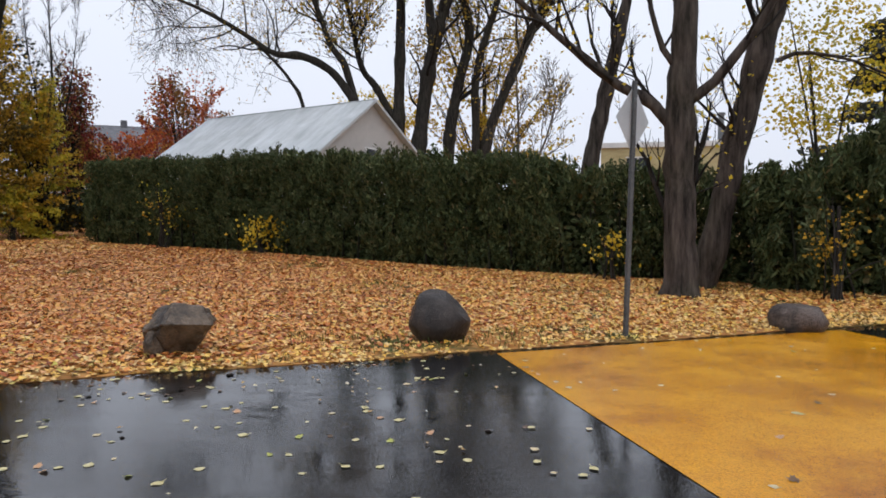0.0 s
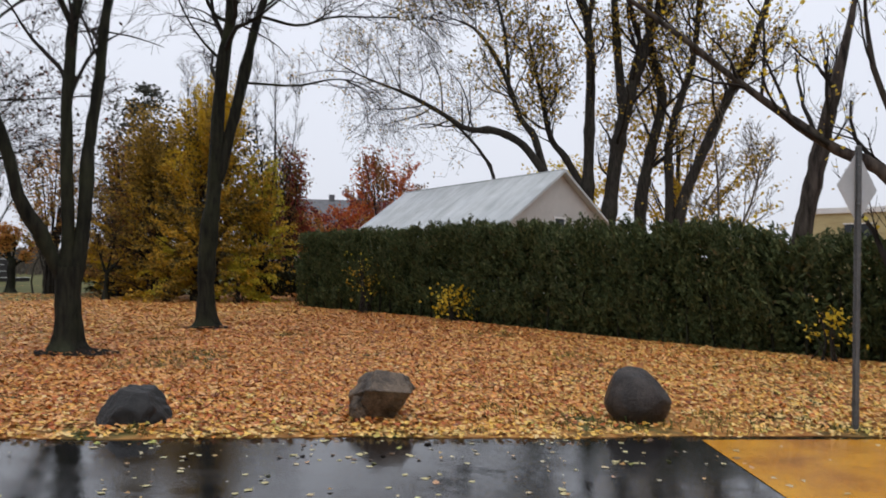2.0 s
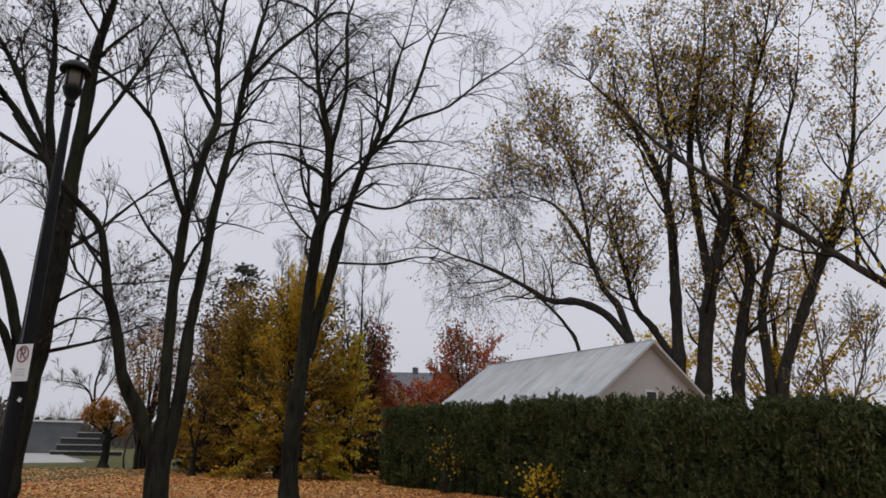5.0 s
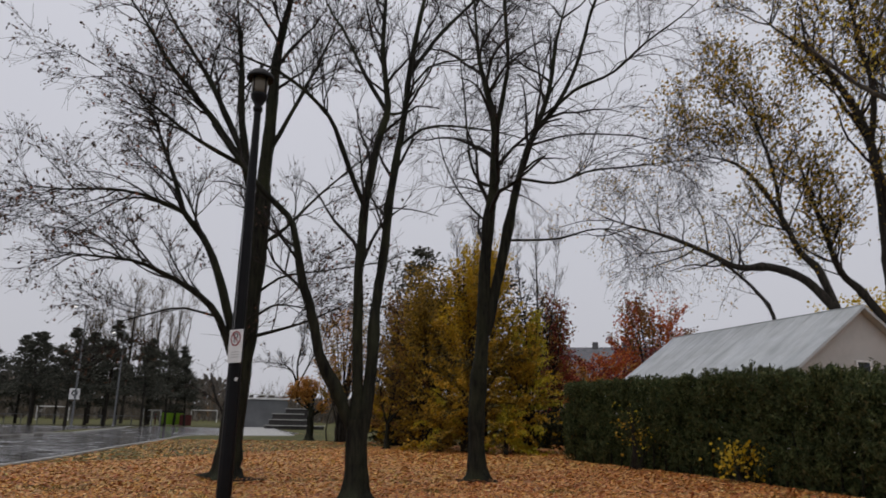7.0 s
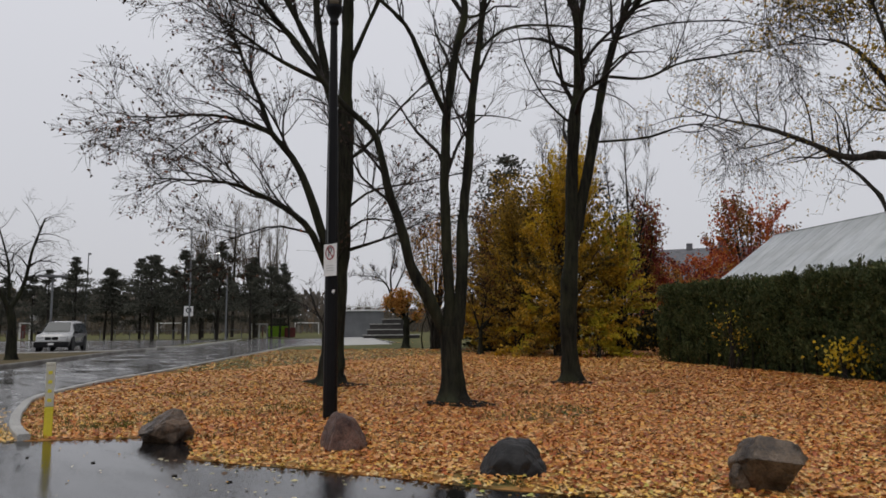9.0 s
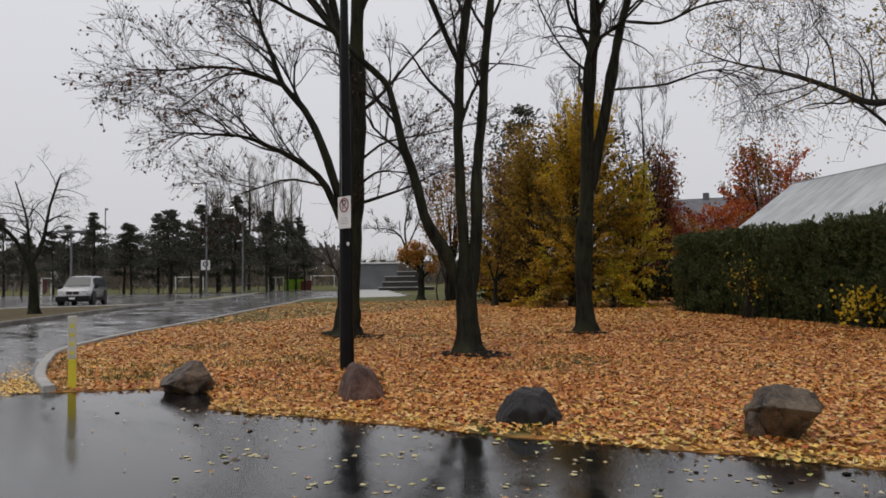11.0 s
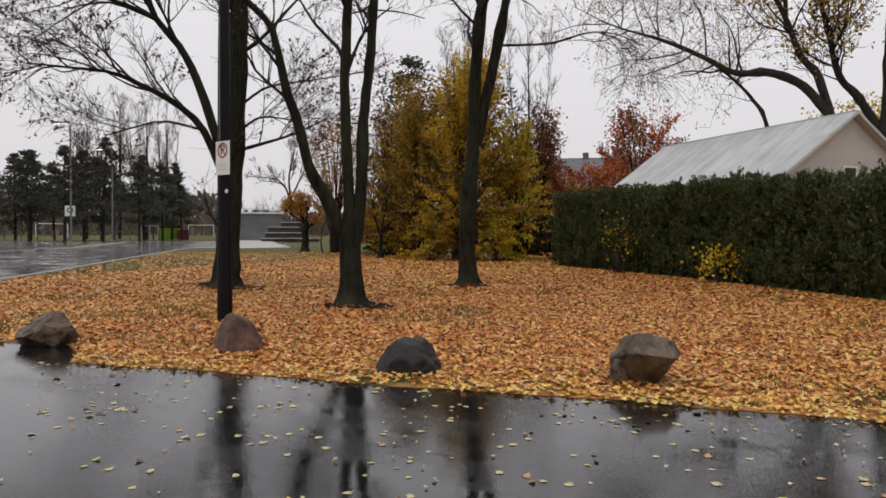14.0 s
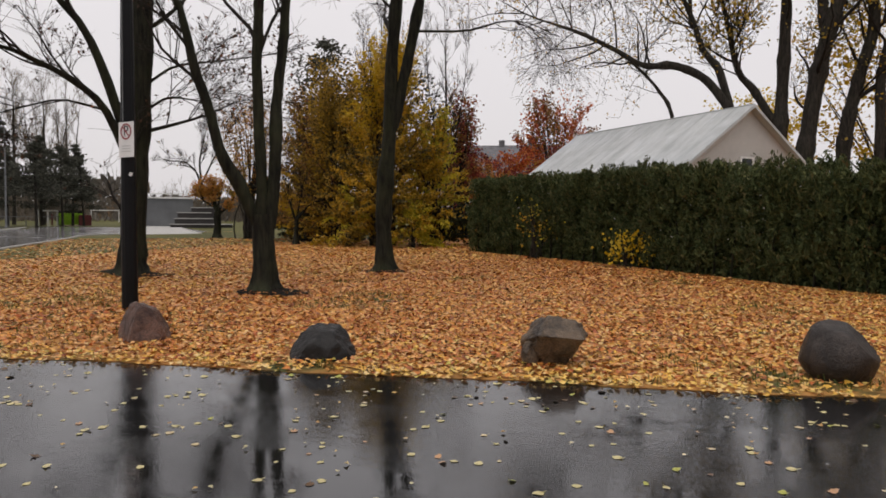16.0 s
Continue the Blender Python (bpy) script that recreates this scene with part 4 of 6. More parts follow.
fork = [([(-8.20, 8.80, 0), (-8.21, 8.80, 0.5), (-8.23, 8.80, 0.9), (-8.23, 8.80, 1.35)], 0.165, 0.175, 0),
        ([(-8.24, 8.78, 1.1), (-8.22, 8.78, 1.6), (-8.25, 8.75, 2.6), (-8.28, 8.73, 3.66), (-8.26, 8.75, 4.51), (-8.22, 8.78, 5.24), (-8.10, 8.90, 6.29), (-8.00, 8.99, 6.92), (-8.08, 8.91, 7.89), (-8.09, 8.90, 9.0), (-8.03, 8.96, 9.8), (-7.9, 9.0, 11.8), (-7.7, 9.2, 13.8)], 0.105, 0.022, 22),
        ([(-8.14, 8.86, 1.1), (-8.10, 8.95, 2.16), (-8.13, 9.03, 3.11), (-8.12, 9.08, 3.61), (-8.07, 9.16, 4.44), (-8.06, 9.21, 5.19), (-8.00, 9.33, 6.21), (-7.94, 9.42, 7.04), (-7.89, 9.52, 8.15), (-7.82, 9.65, 9.1), (-7.71, 9.80, 10.2), (-7.5, 10.0, 11.8), (-7.2, 10.2, 13.8)], 0.108, 0.022, 21),
        ([(-8.25, 8.78, 1.05), (-8.46, 8.50, 1.81), (-8.61, 8.25, 2.29), (-8.72, 8.06, 3.10), (-8.81, 7.89, 3.64), (-8.82, 7.79, 4.10), (-8.89, 7.65, 4.56), (-9.03, 7.43, 4.81), (-9.3, 7.0, 5.3), (-9.7, 6.5, 6.1)], 0.105, 0.03, 7)]
fork += [([(-8.25, 8.75, 5.0), (-8.38, 8.41, 5.71), (-8.48, 8.10, 6.38), (-8.60, 7.78, 6.71), (-8.92, 7.25, 7.12), (-9.37, 6.62, 7.35), (-10.0, 5.9, 7.8)], 0.05, 0.012, 10),
         ([(-8.02, 8.97, 6.85), (-8.45, 8.84, 7.60), (-8.87, 8.73, 8.50), (-9.33, 8.56, 9.32), (-9.9, 8.3, 10.6)], 0.045, 0.012, 9),
         ([(-7.97, 9.38, 6.3), (-7.81, 9.84, 6.76), (-7.53, 10.38, 6.94), (-7.06, 11.09, 6.98), (-6.6, 11.7, 6.9)], 0.032, 0.008, 6)]
fork += [([(-7.89, 9.50, 7.8), (-7.64, 10.01, 8.75), (-7.27, 10.63, 9.69), (-6.95, 11.20, 10.75), (-6.6, 11.8, 12.0)], 0.045, 0.012, 9),
         ([(-7.89, 9.50, 7.5), (-7.39, 9.55, 7.84), (-6.59, 9.89, 7.90), (-5.9, 10.2, 7.8)], 0.025, 0.008, 5),
         ([(-8.05, 9.22, 5.05), (-7.59, 9.37, 4.97), (-7.17, 9.49, 4.82)], 0.016, 0.006, 2),
         ([(-8.0, 8.99, 6.8), (-7.97, 9.2, 6.86), (-7.95, 9.41, 7.0)], 0.03, 0.022, 0)]
tree("maple_tree", fork, "bare multi-stemmed maple tree with moss-tinged dark bark", BARK, TWIG, DRY, n_child=10, length=1.7, per_end=0.03, leaf_size=0.07, spec=dict(M_SPEC, fan=5), flare=1.35, group="maples on the lawn")

slim = [([(-9.12, 13.74, 0), (-9.12, 13.74, 0.6), (-9.11, 13.74, 1.78), (-9.02, 13.81, 3.32), (-8.99, 13.82, 4.66), (-8.91, 13.87, 6.07), (-8.82, 13.94, 6.95), (-8.79, 13.96, 8.46), (-8.93, 13.86, 9.40), (-9.14, 13.72, 10.5), (-9.24, 13.66, 12.0), (-9.33, 13.60, 13.1), (-9.4, 13.5, 16.0)], 0.20, 0.02, 24),
        ([(-8.79, 13.96, 8.2), (-8.66, 14.16, 9.54), (-8.61, 14.31, 10.5), (-8.74, 14.35, 12.3), (-8.64, 14.53, 13.4), (-8.5, 14.7, 16.0)], 0.07, 0.02, 15),
        ([(-8.96, 13.84, 3.3), (-8.69, 14.08, 4.96), (-8.51, 14.26, 6.26), (-8.31, 14.45, 7.47), (-8.05, 14.69, 8.51), (-7.77, 14.93, 9.58), (-7.61, 15.10, 11.1), (-7.37, 15.31, 12.4), (-7.0, 15.6, 15.0)], 0.125, 0.025, 16)]
slim += [([(-8.03, 14.70, 8.5), (-7.65, 15.19, 9.34), (-7.30, 15.66, 10.6), (-7.04, 16.07, 12.2), (-6.63, 16.59, 14.0), (-6.3, 16.9, 15.6)], 0.065, 0.02, 14),
         ([(-7.72, 14.93, 9.05), (-7.06, 15.15, 9.59), (-6.26, 15.49, 9.94), (-5.45, 15.83, 10.71), (-4.50, 16.26, 11.48), (-3.53, 16.71, 12.61)], 0.045, 0.012, 14),
         ([(-8.30, 14.50, 7.2), (-7.67, 15.06, 7.15), (-6.99, 15.63, 7.51), (-6.05, 16.37, 7.68), (-4.97, 17.20, 7.92)], 0.04, 0.010, 14),
         ([(-8.14, 14.62, 8.1), (-7.11, 14.89, 8.25), (-5.79, 15.34, 8.07), (-4.9, 15.6, 7.7)], 0.028, 0.008, 10)]
slim += [([(-8.58, 14.20, 5.6), (-7.73, 15.18, 5.74), (-7.11, 15.87, 6.05), (-6.60, 16.48, 6.06), (-6.1, 16.9, 5.8)], 0.03, 0.008, 10),
         ([(-8.85, 13.92, 6.95), (-9.07, 13.68, 7.05), (-9.22, 13.49, 7.61), (-9.27, 13.37, 8.64), (-9.32, 13.24, 9.85), (-9.5, 13.1, 11.4)], 0.045, 0.012, 9),
         ([(-8.92, 13.87, 6.0), (-9.4, 13.5, 6.6), (-9.8, 13.2, 7.6), (-10.0, 13.0, 9.0)], 0.03, 0.008, 10)]
tree("maple_tree", slim, "slender bare maple tree, its twigs hanging out over the lawn", BARK, TWIG, DRY, n_child=12, length=2.3, per_end=0.06, leaf_size=0.07, spec=dict(M_SPEC, curve=-0.55, up=0.16, fan=6, **{"from": 0.32}), group="maples on the lawn")
# bare earth round the trunks
for x, y, r in ((-12.78, 9.93, 0.58), (-8.10, 8.80, 0.56), (-9.05, 13.72, 0.46)):
    bm = bmesh.new()
    bmesh.ops.create_circle(bm, cap_ends=True, segments=140, radius=1)
    for v in bm.verts:
        k = 1 + 0.28 * noise.noise(v.co * 1.6 + Vector((x, y, 0))) + 0.30 * noise.noise(v.co * 5.0 + Vector((y, x, 0))) + 0.22 * noise.noise(v.co * 17.0 + Vector((x, 0, y)))
        v.co = Vector((v.co.x * r * k * 1.15, v.co.y * r * k * 0.85, 0))
    top = max(bm.faces, key=lambda f: len(f.verts))
    bmesh.ops.poke(bm, faces=[top])
    for v in bm.verts:
        v.co.z = 0.055 if v.co.length < 0.1 else -0.012
    tagged(part("soil_patch", bm, SOIL, smooth=True, m=pose(x, y, 0.05)), "dark bare soil round a tree trunk", "soil", kind="structure")
    n = 130
    ang, rad_ = rng.uniform(0, 2 * math.pi, n), r * np.abs(rng.normal(1.0, 0.22, n))
    crumbs = np.stack([x + rad_ * np.cos(ang) * 1.15, y + rad_ * np.sin(ang) * 0.85], 1)
    tagged(put("leaf_crumbs", leaves_mesh("leaf_crumbs", fallen(crumbs, 0.065, 0.01), rng.uniform(0.02, 0.055, n), shape="maple", flat=0.25), LITTER), "few leaf crumbs on the bare soil round a trunk", "fallen leaves", kind="stuff")

# ---------------------------------------------------------------- twin-trunk tree by the hedge
tree("poplar_tree", [
    ([(3.46, 9.87, 0), (3.44, 9.87, 1.0), (3.40, 9.89, 1.8), (3.40, 9.89, 2.6), (3.41, 9.88, 3.4), (3.42, 9.88, 4.4), (3.5, 9.9, 6.5), (3.6, 9.9, 9)], 0.215, 0.14, 10),
    ([(4.16, 10.95, 0.0), (4.33, 10.81, 1.0), (4.48, 10.76, 2.0), (4.68, 10.68, 2.9), (4.84, 10.61, 3.7), (5.05, 10.54, 4.6), (5.4, 10.5, 7.0)], 0.20, 0.15, 10),
    ([(3.36, 9.92, 2.3), (3.00, 10.01, 2.73), (2.63, 10.11, 2.94), (2.32, 10.18, 3.19), (1.85, 10.28, 3.61), (1.3, 10.3, 4.1), (0.3, 10.3, 5.0), (-0.6, 10.3, 5.75), (-1.3, 10.3, 6.7)], 0.085, 0.02, 12),
    ([(3.40, 9.87, 2.65), (3.77, 9.75, 2.92), (4.03, 9.65, 3.28), (4.31, 9.54, 3.71), (4.6, 9.4, 4.3)], 0.08, 0.05, 6),
    ([(5.0, 10.5, 3.4), (5.3, 10.4, 3.5), (5.8, 10.1, 3.35), (6.4, 9.8, 3.0)], 0.04, 0.012, 5),
    ([(3.38, 9.85, 3.1), (3.1, 9.9, 3.5), (2.95, 9.95, 4.2), (2.9, 10, 5.0)], 0.05, 0.02, 6),
], "old twin-trunked tree with furrowed brown bark and sparse yellow leaves", BARK_GREY, TWIG, YELLOW_B, n_child=8, length=1.6, per_end=0.42, leaf_size=0.075, spec=dict(M_SPEC, fan=4), leaf_spread=0.08, sides=16, flare=0.35)
tree("leaning_tree", [([(3.2, 15.7, 0), (3.33, 15.69, 2.0), (3.53, 15.65, 3.1), (3.80, 15.59, 4.4), (4.07, 15.52, 5.7), (4.5, 15.4, 8)], 0.19, 0.11, 5)],
     "leaning bare trunk rising behind the hedge", BARK_GREY, TWIG, YELLOW, n_child=10, length=1.6, per_end=0.12, leaf_size=0.09, spec=dict(M_SPEC, **{"from": 0.55}))
tree("bare_sapling", [([(1.5, 15.6, 0), (1.6, 15.6, 1.6), (1.75, 15.55, 2.6), (1.7, 15.6, 4.2)], 0.06, 0.012, 16), ([(1.6, 15.6, 1.5), (2.3, 15.5, 2.6), (2.6, 15.5, 3.8)], 0.035, 0.01, 12)],
     "pale bare sapling behind the hedge", TWIG_TAN, TWIG_TAN, YELLOW, n_child=10, length=1.1, per_end=0.08, leaf_size=0.07, spec=dict(M_SPEC, least=0.005))

# ---------------------------------------------------------------- spreading trees behind the garage
W_SPEC = dict({"from": 0.28}, up=0.45, along=0.5, side=0.95, least=0.010, thin=0.30, fan=6, levels=3, curve=0.5)
bole = [([(-1.5, 37.5, 0), (-1.3, 37.5, 2.5), (-1.17, 37.5, 4.7), (-0.71, 37.5, 8.2), (-0.14, 37.5, 10.8), (0.61, 37.5, 13.2), (1.81, 37.6, 16.5), (2.36, 37.6, 19.7), (3.29, 37.6, 22.8), (4.2, 37.6, 27)], 0.46, 0.10, 24),
        ([(-0.45, 37.5, 9.4), (-0.82, 37.7, 13.7), (-0.94, 38.0, 17.1), (-0.47, 38.3, 20.5), (0.32, 38.5, 24.0), (0.6, 38.6, 28)], 0.24, 0.07, 24),
        ([(-2.1, 37.4, 0.5), (-2.25, 37.4, 5.0), (-2.18, 37.4, 9.1), (-2.15, 37.4, 12.8), (-2.46, 37.4, 15.4), (-3.25, 37.4, 17.8), (-4.40, 37.4, 20.0), (-5.93, 37.4, 22.0), (-7.4, 37.3, 24.0)], 0.33, 0.06, 26)]
bole += [([(-2.25, 37.4, 5.4), (-3.37, 37.1, 7.4), (-4.15, 36.9, 8.5), (-4.62, 36.6, 10.7), (-5.10, 36.4, 12.8), (-5.6, 36.2, 16.5)], 0.20, 0.05, 22),
         ([(-2.3, 37.4, 14.5), (-1.9, 37.0, 17.0), (-2.2, 36.6, 20.0), (-2.6, 36.4, 24.5)], 0.16, 0.04, 20),
         ([(0.5, 37.5, 13.0), (-0.2, 36.8, 15.5), (-0.4, 36.4, 18.5), (0.2, 36.2, 22.0)], 0.14, 0.04, 18)]
bole += [([(-4.2, 35.4, 6.2), (-4.82, 35.4, 8.3), (-5.49, 35.4, 9.2), (-6.03, 35.4, 10.7), (-6.72, 35.3, 12.3), (-7.9, 35.3, 14.0), (-9.6, 35.2, 14.9), (-11.4, 35.0, 16.2)], 0.19, 0.03, 20),
         ([(-6.1, 35.4, 10.8), (-6.3, 35.0, 13.5), (-6.9, 34.8, 16.0), (-8.0, 34.6, 18.5)], 0.10, 0.03, 20)]
tree("willow_tree", bole, "large spreading tree with dark limbs and thin yellowing foliage", BARK_FAR, TWIG, WILLOW, n_child=18, length=4.0, per_end=0.85, leaf_size=0.19, spec=W_SPEC, leaf_spread=0.24, group="spreading trees behind the garage")
arch = [([(-3.9, 35.6, 0), (-4.0, 35.5, 3.5), (-4.15, 35.4, 6.4)], 0.28, 0.24, 0),
        ([(-4.12, 35.4, 6.2), (-5.35, 35.1, 7.83), (-6.69, 34.8, 8.54), (-8.08, 34.5, 8.65), (-9.47, 34.1, 9.50), (-11.21, 33.8, 10.45), (-13.63, 33.4, 11.48), (-15.84, 33.1, 12.85)], 0.22, 0.04, 24),
        ([(-6.7, 35.4, 3.0), (-6.86, 35.3, 6.2), (-7.48, 35.0, 7.5), (-8.41, 34.6, 8.6), (-9.5, 34.2, 9.5)], 0.11, 0.05, 3)]
tree("willow_tree", arch, "long arching dark limb with mostly bare drooping twigs", BARK_FAR, TWIG, WILLOW, length=4.2, per_end=0.8, leaf_size=0.12, spec=dict(W_SPEC, up=0.3, curve=0.1, least=0.008, fan=5), leaf_spread=0.2, group="spreading trees behind the garage")
lean = [([(0.3, 38.5, 0), (0.43, 38.5, 4.8), (0.88, 38.5, 7.7), (1.49, 38.5, 10.7), (0.87, 38.5, 13.8), (0.93, 38.5, 17.0), (1.59, 38.5, 20.6), (2.1, 38.6, 26)], 0.34, 0.09, 22),
        ([(1.8, 38.5, 0.8), (1.88, 38.5, 4.8), (1.85, 38.4, 8.2), (2.41, 38.2, 10.5), (3.0, 38.0, 12.5), (3.5, 37.8, 16.4), (4.57, 37.7, 20.0), (5.2, 37.6, 24)], 0.26, 0.07, 22),
        ([(2.1, 38.6, 0.8), (2.45, 38.6, 4.8), (3.7, 38.6, 8.1), (4.97, 38.7, 11.0), (5.91, 38.7, 13.0), (6.86, 38.7, 16.3), (7.53, 38.7, 20.6), (8.0, 38.7, 24)], 0.30, 0.07, 24)]
tree("willow_tree", lean, "cluster of dark leaning trunks with thin yellow-olive foliage", BARK_FAR, TWIG, WILLOW, n_child=18, length=4.0, per_end=0.9, leaf_size=0.19, spec=W_SPEC, leaf_spread=0.24, group="spreading trees behind the garage")


# ---------------------------------------------------------------- leafy trees and shrubs
def leafy_tree(name, x, y, height, spread, label, leaf, bark_mat=BARK_FAR, n=9000, size=0.14, low=0.05, lean=0.0, clumps=46, category="tree", stems=4, taper=0.72, shape="broad", squash=1.0, group="", mix=(), open_=0.35, droop=0.10, puff=1.0, crest=None):
    """Stems and boughs carrying uneven sprays of leaves, with gaps between them. mix: more leaf materials, taken spray by spray."""
    ob = thing(name, pose(x, y, 0), label, category, group)
    wood, centres, middles = Tubes(), [], []
    inner = 0.40 if taper > 0.5 else 0.62
    every = 12 if low > 0.5 or height > 12 else 3 if clumps < 50 else 6
    for q in range(clumps):
        h = low + (1 - low) * rng.beta(1.5, 1.35)
        rad = spread * (1 - taper * (max(0.0, h - 0.30) / 0.70) ** (1 if taper > 0.5 else 2.5)) * math.sqrt(rng.uniform(0.08, 1.0))
        if low > 0.3:
            rad *= min(1.0, 0.45 + (h - low) / (1 - low) * 1.6)
        a = rng.uniform(0, 2 * math.pi)
        c = np.array([rad * math.cos(a) + lean * h, rad * math.sin(a) * squash, h * height])
        root = np.array([rng.normal(0, 0.05 * stems), rng.normal(0, 0.05 * stems), max(0.0, c[2] * 0.3 - 0.3)])
        mid = c * np.array([inner, inner, 0.55 + 0.4 * inner]) + rng.normal(0, 0.10, 3) * spread / 2.5
        centres.append(c), middles.append(mid)
        if q % every == 0:
            line = smooth_line([root * np.array([1, 1, 0]), root, mid, c], 7)
            wood.add(line, np.linspace(0.010 + height * 0.005, 0.005, 7), 5)
    for _ in range(stems):
        a = rng.uniform(0, 2 * math.pi)
        line = smooth_line([(0.1 * math.cos(a), 0.1 * math.sin(a), 0), (0.2 * spread * math.cos(a) * 0.5, 0.1 * spread * math.sin(a), height * 0.35), (lean * 0.8 + 0.3 * spread * math.cos(a), 0.25 * spread * math.sin(a), height * 0.85)], 9)
        stem = Tubes()
        stem.add(line, np.linspace(0.012 + height * 0.011, 0.010, 9), 7)
        put("stem", stem.mesh("stem"), bark_mat, ob)
    tagged(put("crown", wood.mesh("crown"), bark_mat, ob), kind="stuff")
    # leaves in sprays along the outer part of each bough, drooping past its tip
    mids, c = np.array(middles), np.array(centres)
    weight = rng.uniform(0.0, 1.0, len(c)) ** (1 + 2 * open_) + 0.03
    pick = rng.choice(len(c), n, p=weight / weight.sum())
    t = rng.uniform(0.1, 1.2, n)[:, None]
    sd = (0.04 + 0.36 * spread / math.sqrt(clumps)) * rng.uniform(0.5, 1.2, len(c))[pick][:, None] * puff
    p = mids[pick] + (c[pick] - mids[pick]) * t + rng.normal(0, 1, (n, 3)) * sd * np.array([1.3, 1.3, 0.6])
    p[:, 2] -= droop * spread / 2.5 * t[:, 0] ** 2 * (1 + 2 * droop)
    p[:, 2] = np.maximum(p[:, 2], 0.06 + rng.uniform(0, 0.12, n))
    kinds = [leaf, *mix]
    own_kind = rng.integers(0, len(kinds), len(c))
    if crest:  # the sunlit crest turns first
        kinds.append(crest)
        own_kind = np.where(rng.uniform(0.45, 0.95, len(c)) < c[:, 2] / height, len(kinds) - 1, own_kind)
    kind_of = own_kind[pick]
    for q, material in enumerate(kinds):
        own = p[kind_of == q]
        if len(own):
            tagged(put("foliage", leaves_mesh("foliage", own, rng.uniform(0.6, 1.3, len(own)) * size, axis=(0, 0, -0.3), shape=shape), material, ob), kind="stuff")
    return ob


def conifer(name, x, y, height, spread, label, bare=0.35, n_whorl=16, needles=26, size=0.5, group="", power=1.6, loose=1.0):
    """A trunk with whorls of boughs and needle tufts along them."""
    ob = thing(name, pose(x, y, 0), label, "tree", group)
    stem, wood, pts, dirs = Tubes(), Tubes(), [], []
    bend = rng.normal(0, 0.02 * height, 2)
    stem.add([(0, 0, 0), (bend[0] * 0.4, bend[1] * 0.4, height * 0.5), (bend[0], bend[1], height)], [0.014 * height + 0.04, 0.010 * height + 0.02, 0.02], 7)
    for k in range(n_whorl):
        f = k / (n_whorl - 1)
        z = height * (bare + (0.99 - bare) * f)
        reach = spread * (1 - f ** power * 0.90) * rng.uniform(0.65, 1.15)
        for a in rng.uniform(0, 2 * math.pi, rng.integers(3, 6)):
            r = reach * rng.uniform(0.6, 1.15)
            tip = np.array([r * math.cos(a), r * math.sin(a), rng.uniform(-0.10, 0.16) * r])
            zz = min(z + rng.normal(0, 0.022 * height), height * 0.985)
            start = np.array([bend[0] * z / height, bend[1] * z / height, zz])
            wood.add([start, start + tip * 0.5 + (0, 0, 0.05 * r), start + tip], [0.03, 0.02, 0.008], 4)
            s = rng.uniform(0.25, 1.05, needles) ** 0.8
            pts.append(start + tip * s[:, None] + rng.normal(0, (0.10 + 0.07 * r) * loose, (needles, 3)) * np.array([1, 1, 0.32 * loose]))
            dirs.append(np.repeat(unit(tip)[None] + np.array([[0, 0, 0.25]]), needles, 0))
    put("trunk", stem.mesh("trunk"), BARK_FAR, ob)
    tagged(put("crown", wood.mesh("crown"), BARK_FAR, ob), kind="stuff")
    p, d = np.concatenate(pts), np.concatenate(dirs)
    tagged(put("foliage", leaves_mesh("foliage", p, rng.uniform(0.6, 1.3, len(p)) * size, axis=d, spread=0.45, shape="diamond"), PINE, ob), kind="stuff")
    return ob


RUST = leafy("rust_brown_leaves", [(0.0, (0.09, 0.048, 0.020)), (0.5, (0.23, 0.115, 0.034)), (1.0, (0.38, 0.19, 0.04))], 0.55, 0.3)
# near-black leaves: the deep shadow inside foliage is put into their colour
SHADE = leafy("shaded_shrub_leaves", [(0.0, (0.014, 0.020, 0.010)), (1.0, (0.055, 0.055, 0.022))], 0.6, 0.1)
DEEP_OLIVE = leafy("deep_olive_leaves", [(0.0, (0.035, 0.032, 0.012)), (0.5, (0.085, 0.068, 0.018)), (1.0, (0.17, 0.115, 0.022))], 0.55, 0.25)
GOLD = leafy("golden_leaves", [(0.0, (0.40, 0.24, 0.015)), (0.5, (0.62, 0.40, 0.02)), (1.0, (0.50, 0.38, 0.04))], 0.5, 0.4)
CHARTREUSE = leafy("chartreuse_leaves", [(0.0, (0.28, 0.26, 0.025)), (0.5, (0.48, 0.40, 0.035)), (1.0, (0.60, 0.44, 0.035))], 0.5, 0.4)
leafy_tree("mulberry_tree", -17.3, 25.8, 9.7, 2.9, "tall yellow-green tree dense to the ground", YELLOW, n=34000, size=0.12, clumps=620, lean=0.4, shape="diamond", mix=(OLIVE, YELLOW, OLIVE, DEEP_OLIVE), open_=1.0, droop=0.25, crest=GOLD, taper=0.66)
leafy_tree("mulberry_tree", -20.6, 27.2, 8.8, 3.5, "brown and olive broad tree beside the yellow one", OLIVE, n=34000, size=0.12, clumps=620, shape="diamond", taper=0.62, mix=(RUST, DEEP_OLIVE, OLIVE, YELLOW), open_=0.9, crest=OLIVE)
leafy_tree("mulberry_tree", -15.7, 27.4, 6.8, 2.3, "yellow-leaved tree with long open sprays", YELLOW, n=11000, size=0.14, clumps=340, shape="diamond", mix=(CHARTREUSE, YELLOW, CHARTREUSE), open_=1.0, droop=0.3)
leafy_tree("yellow_shrub", -15.3, 25.3, 2.1, 1.5, "bright yellow-green shrub at the lawn's end", CHARTREUSE, n=2200, size=0.12, clumps=46, category="shrub", stems=2, mix=(YELLOW,), open_=1.0, droop=0.3)
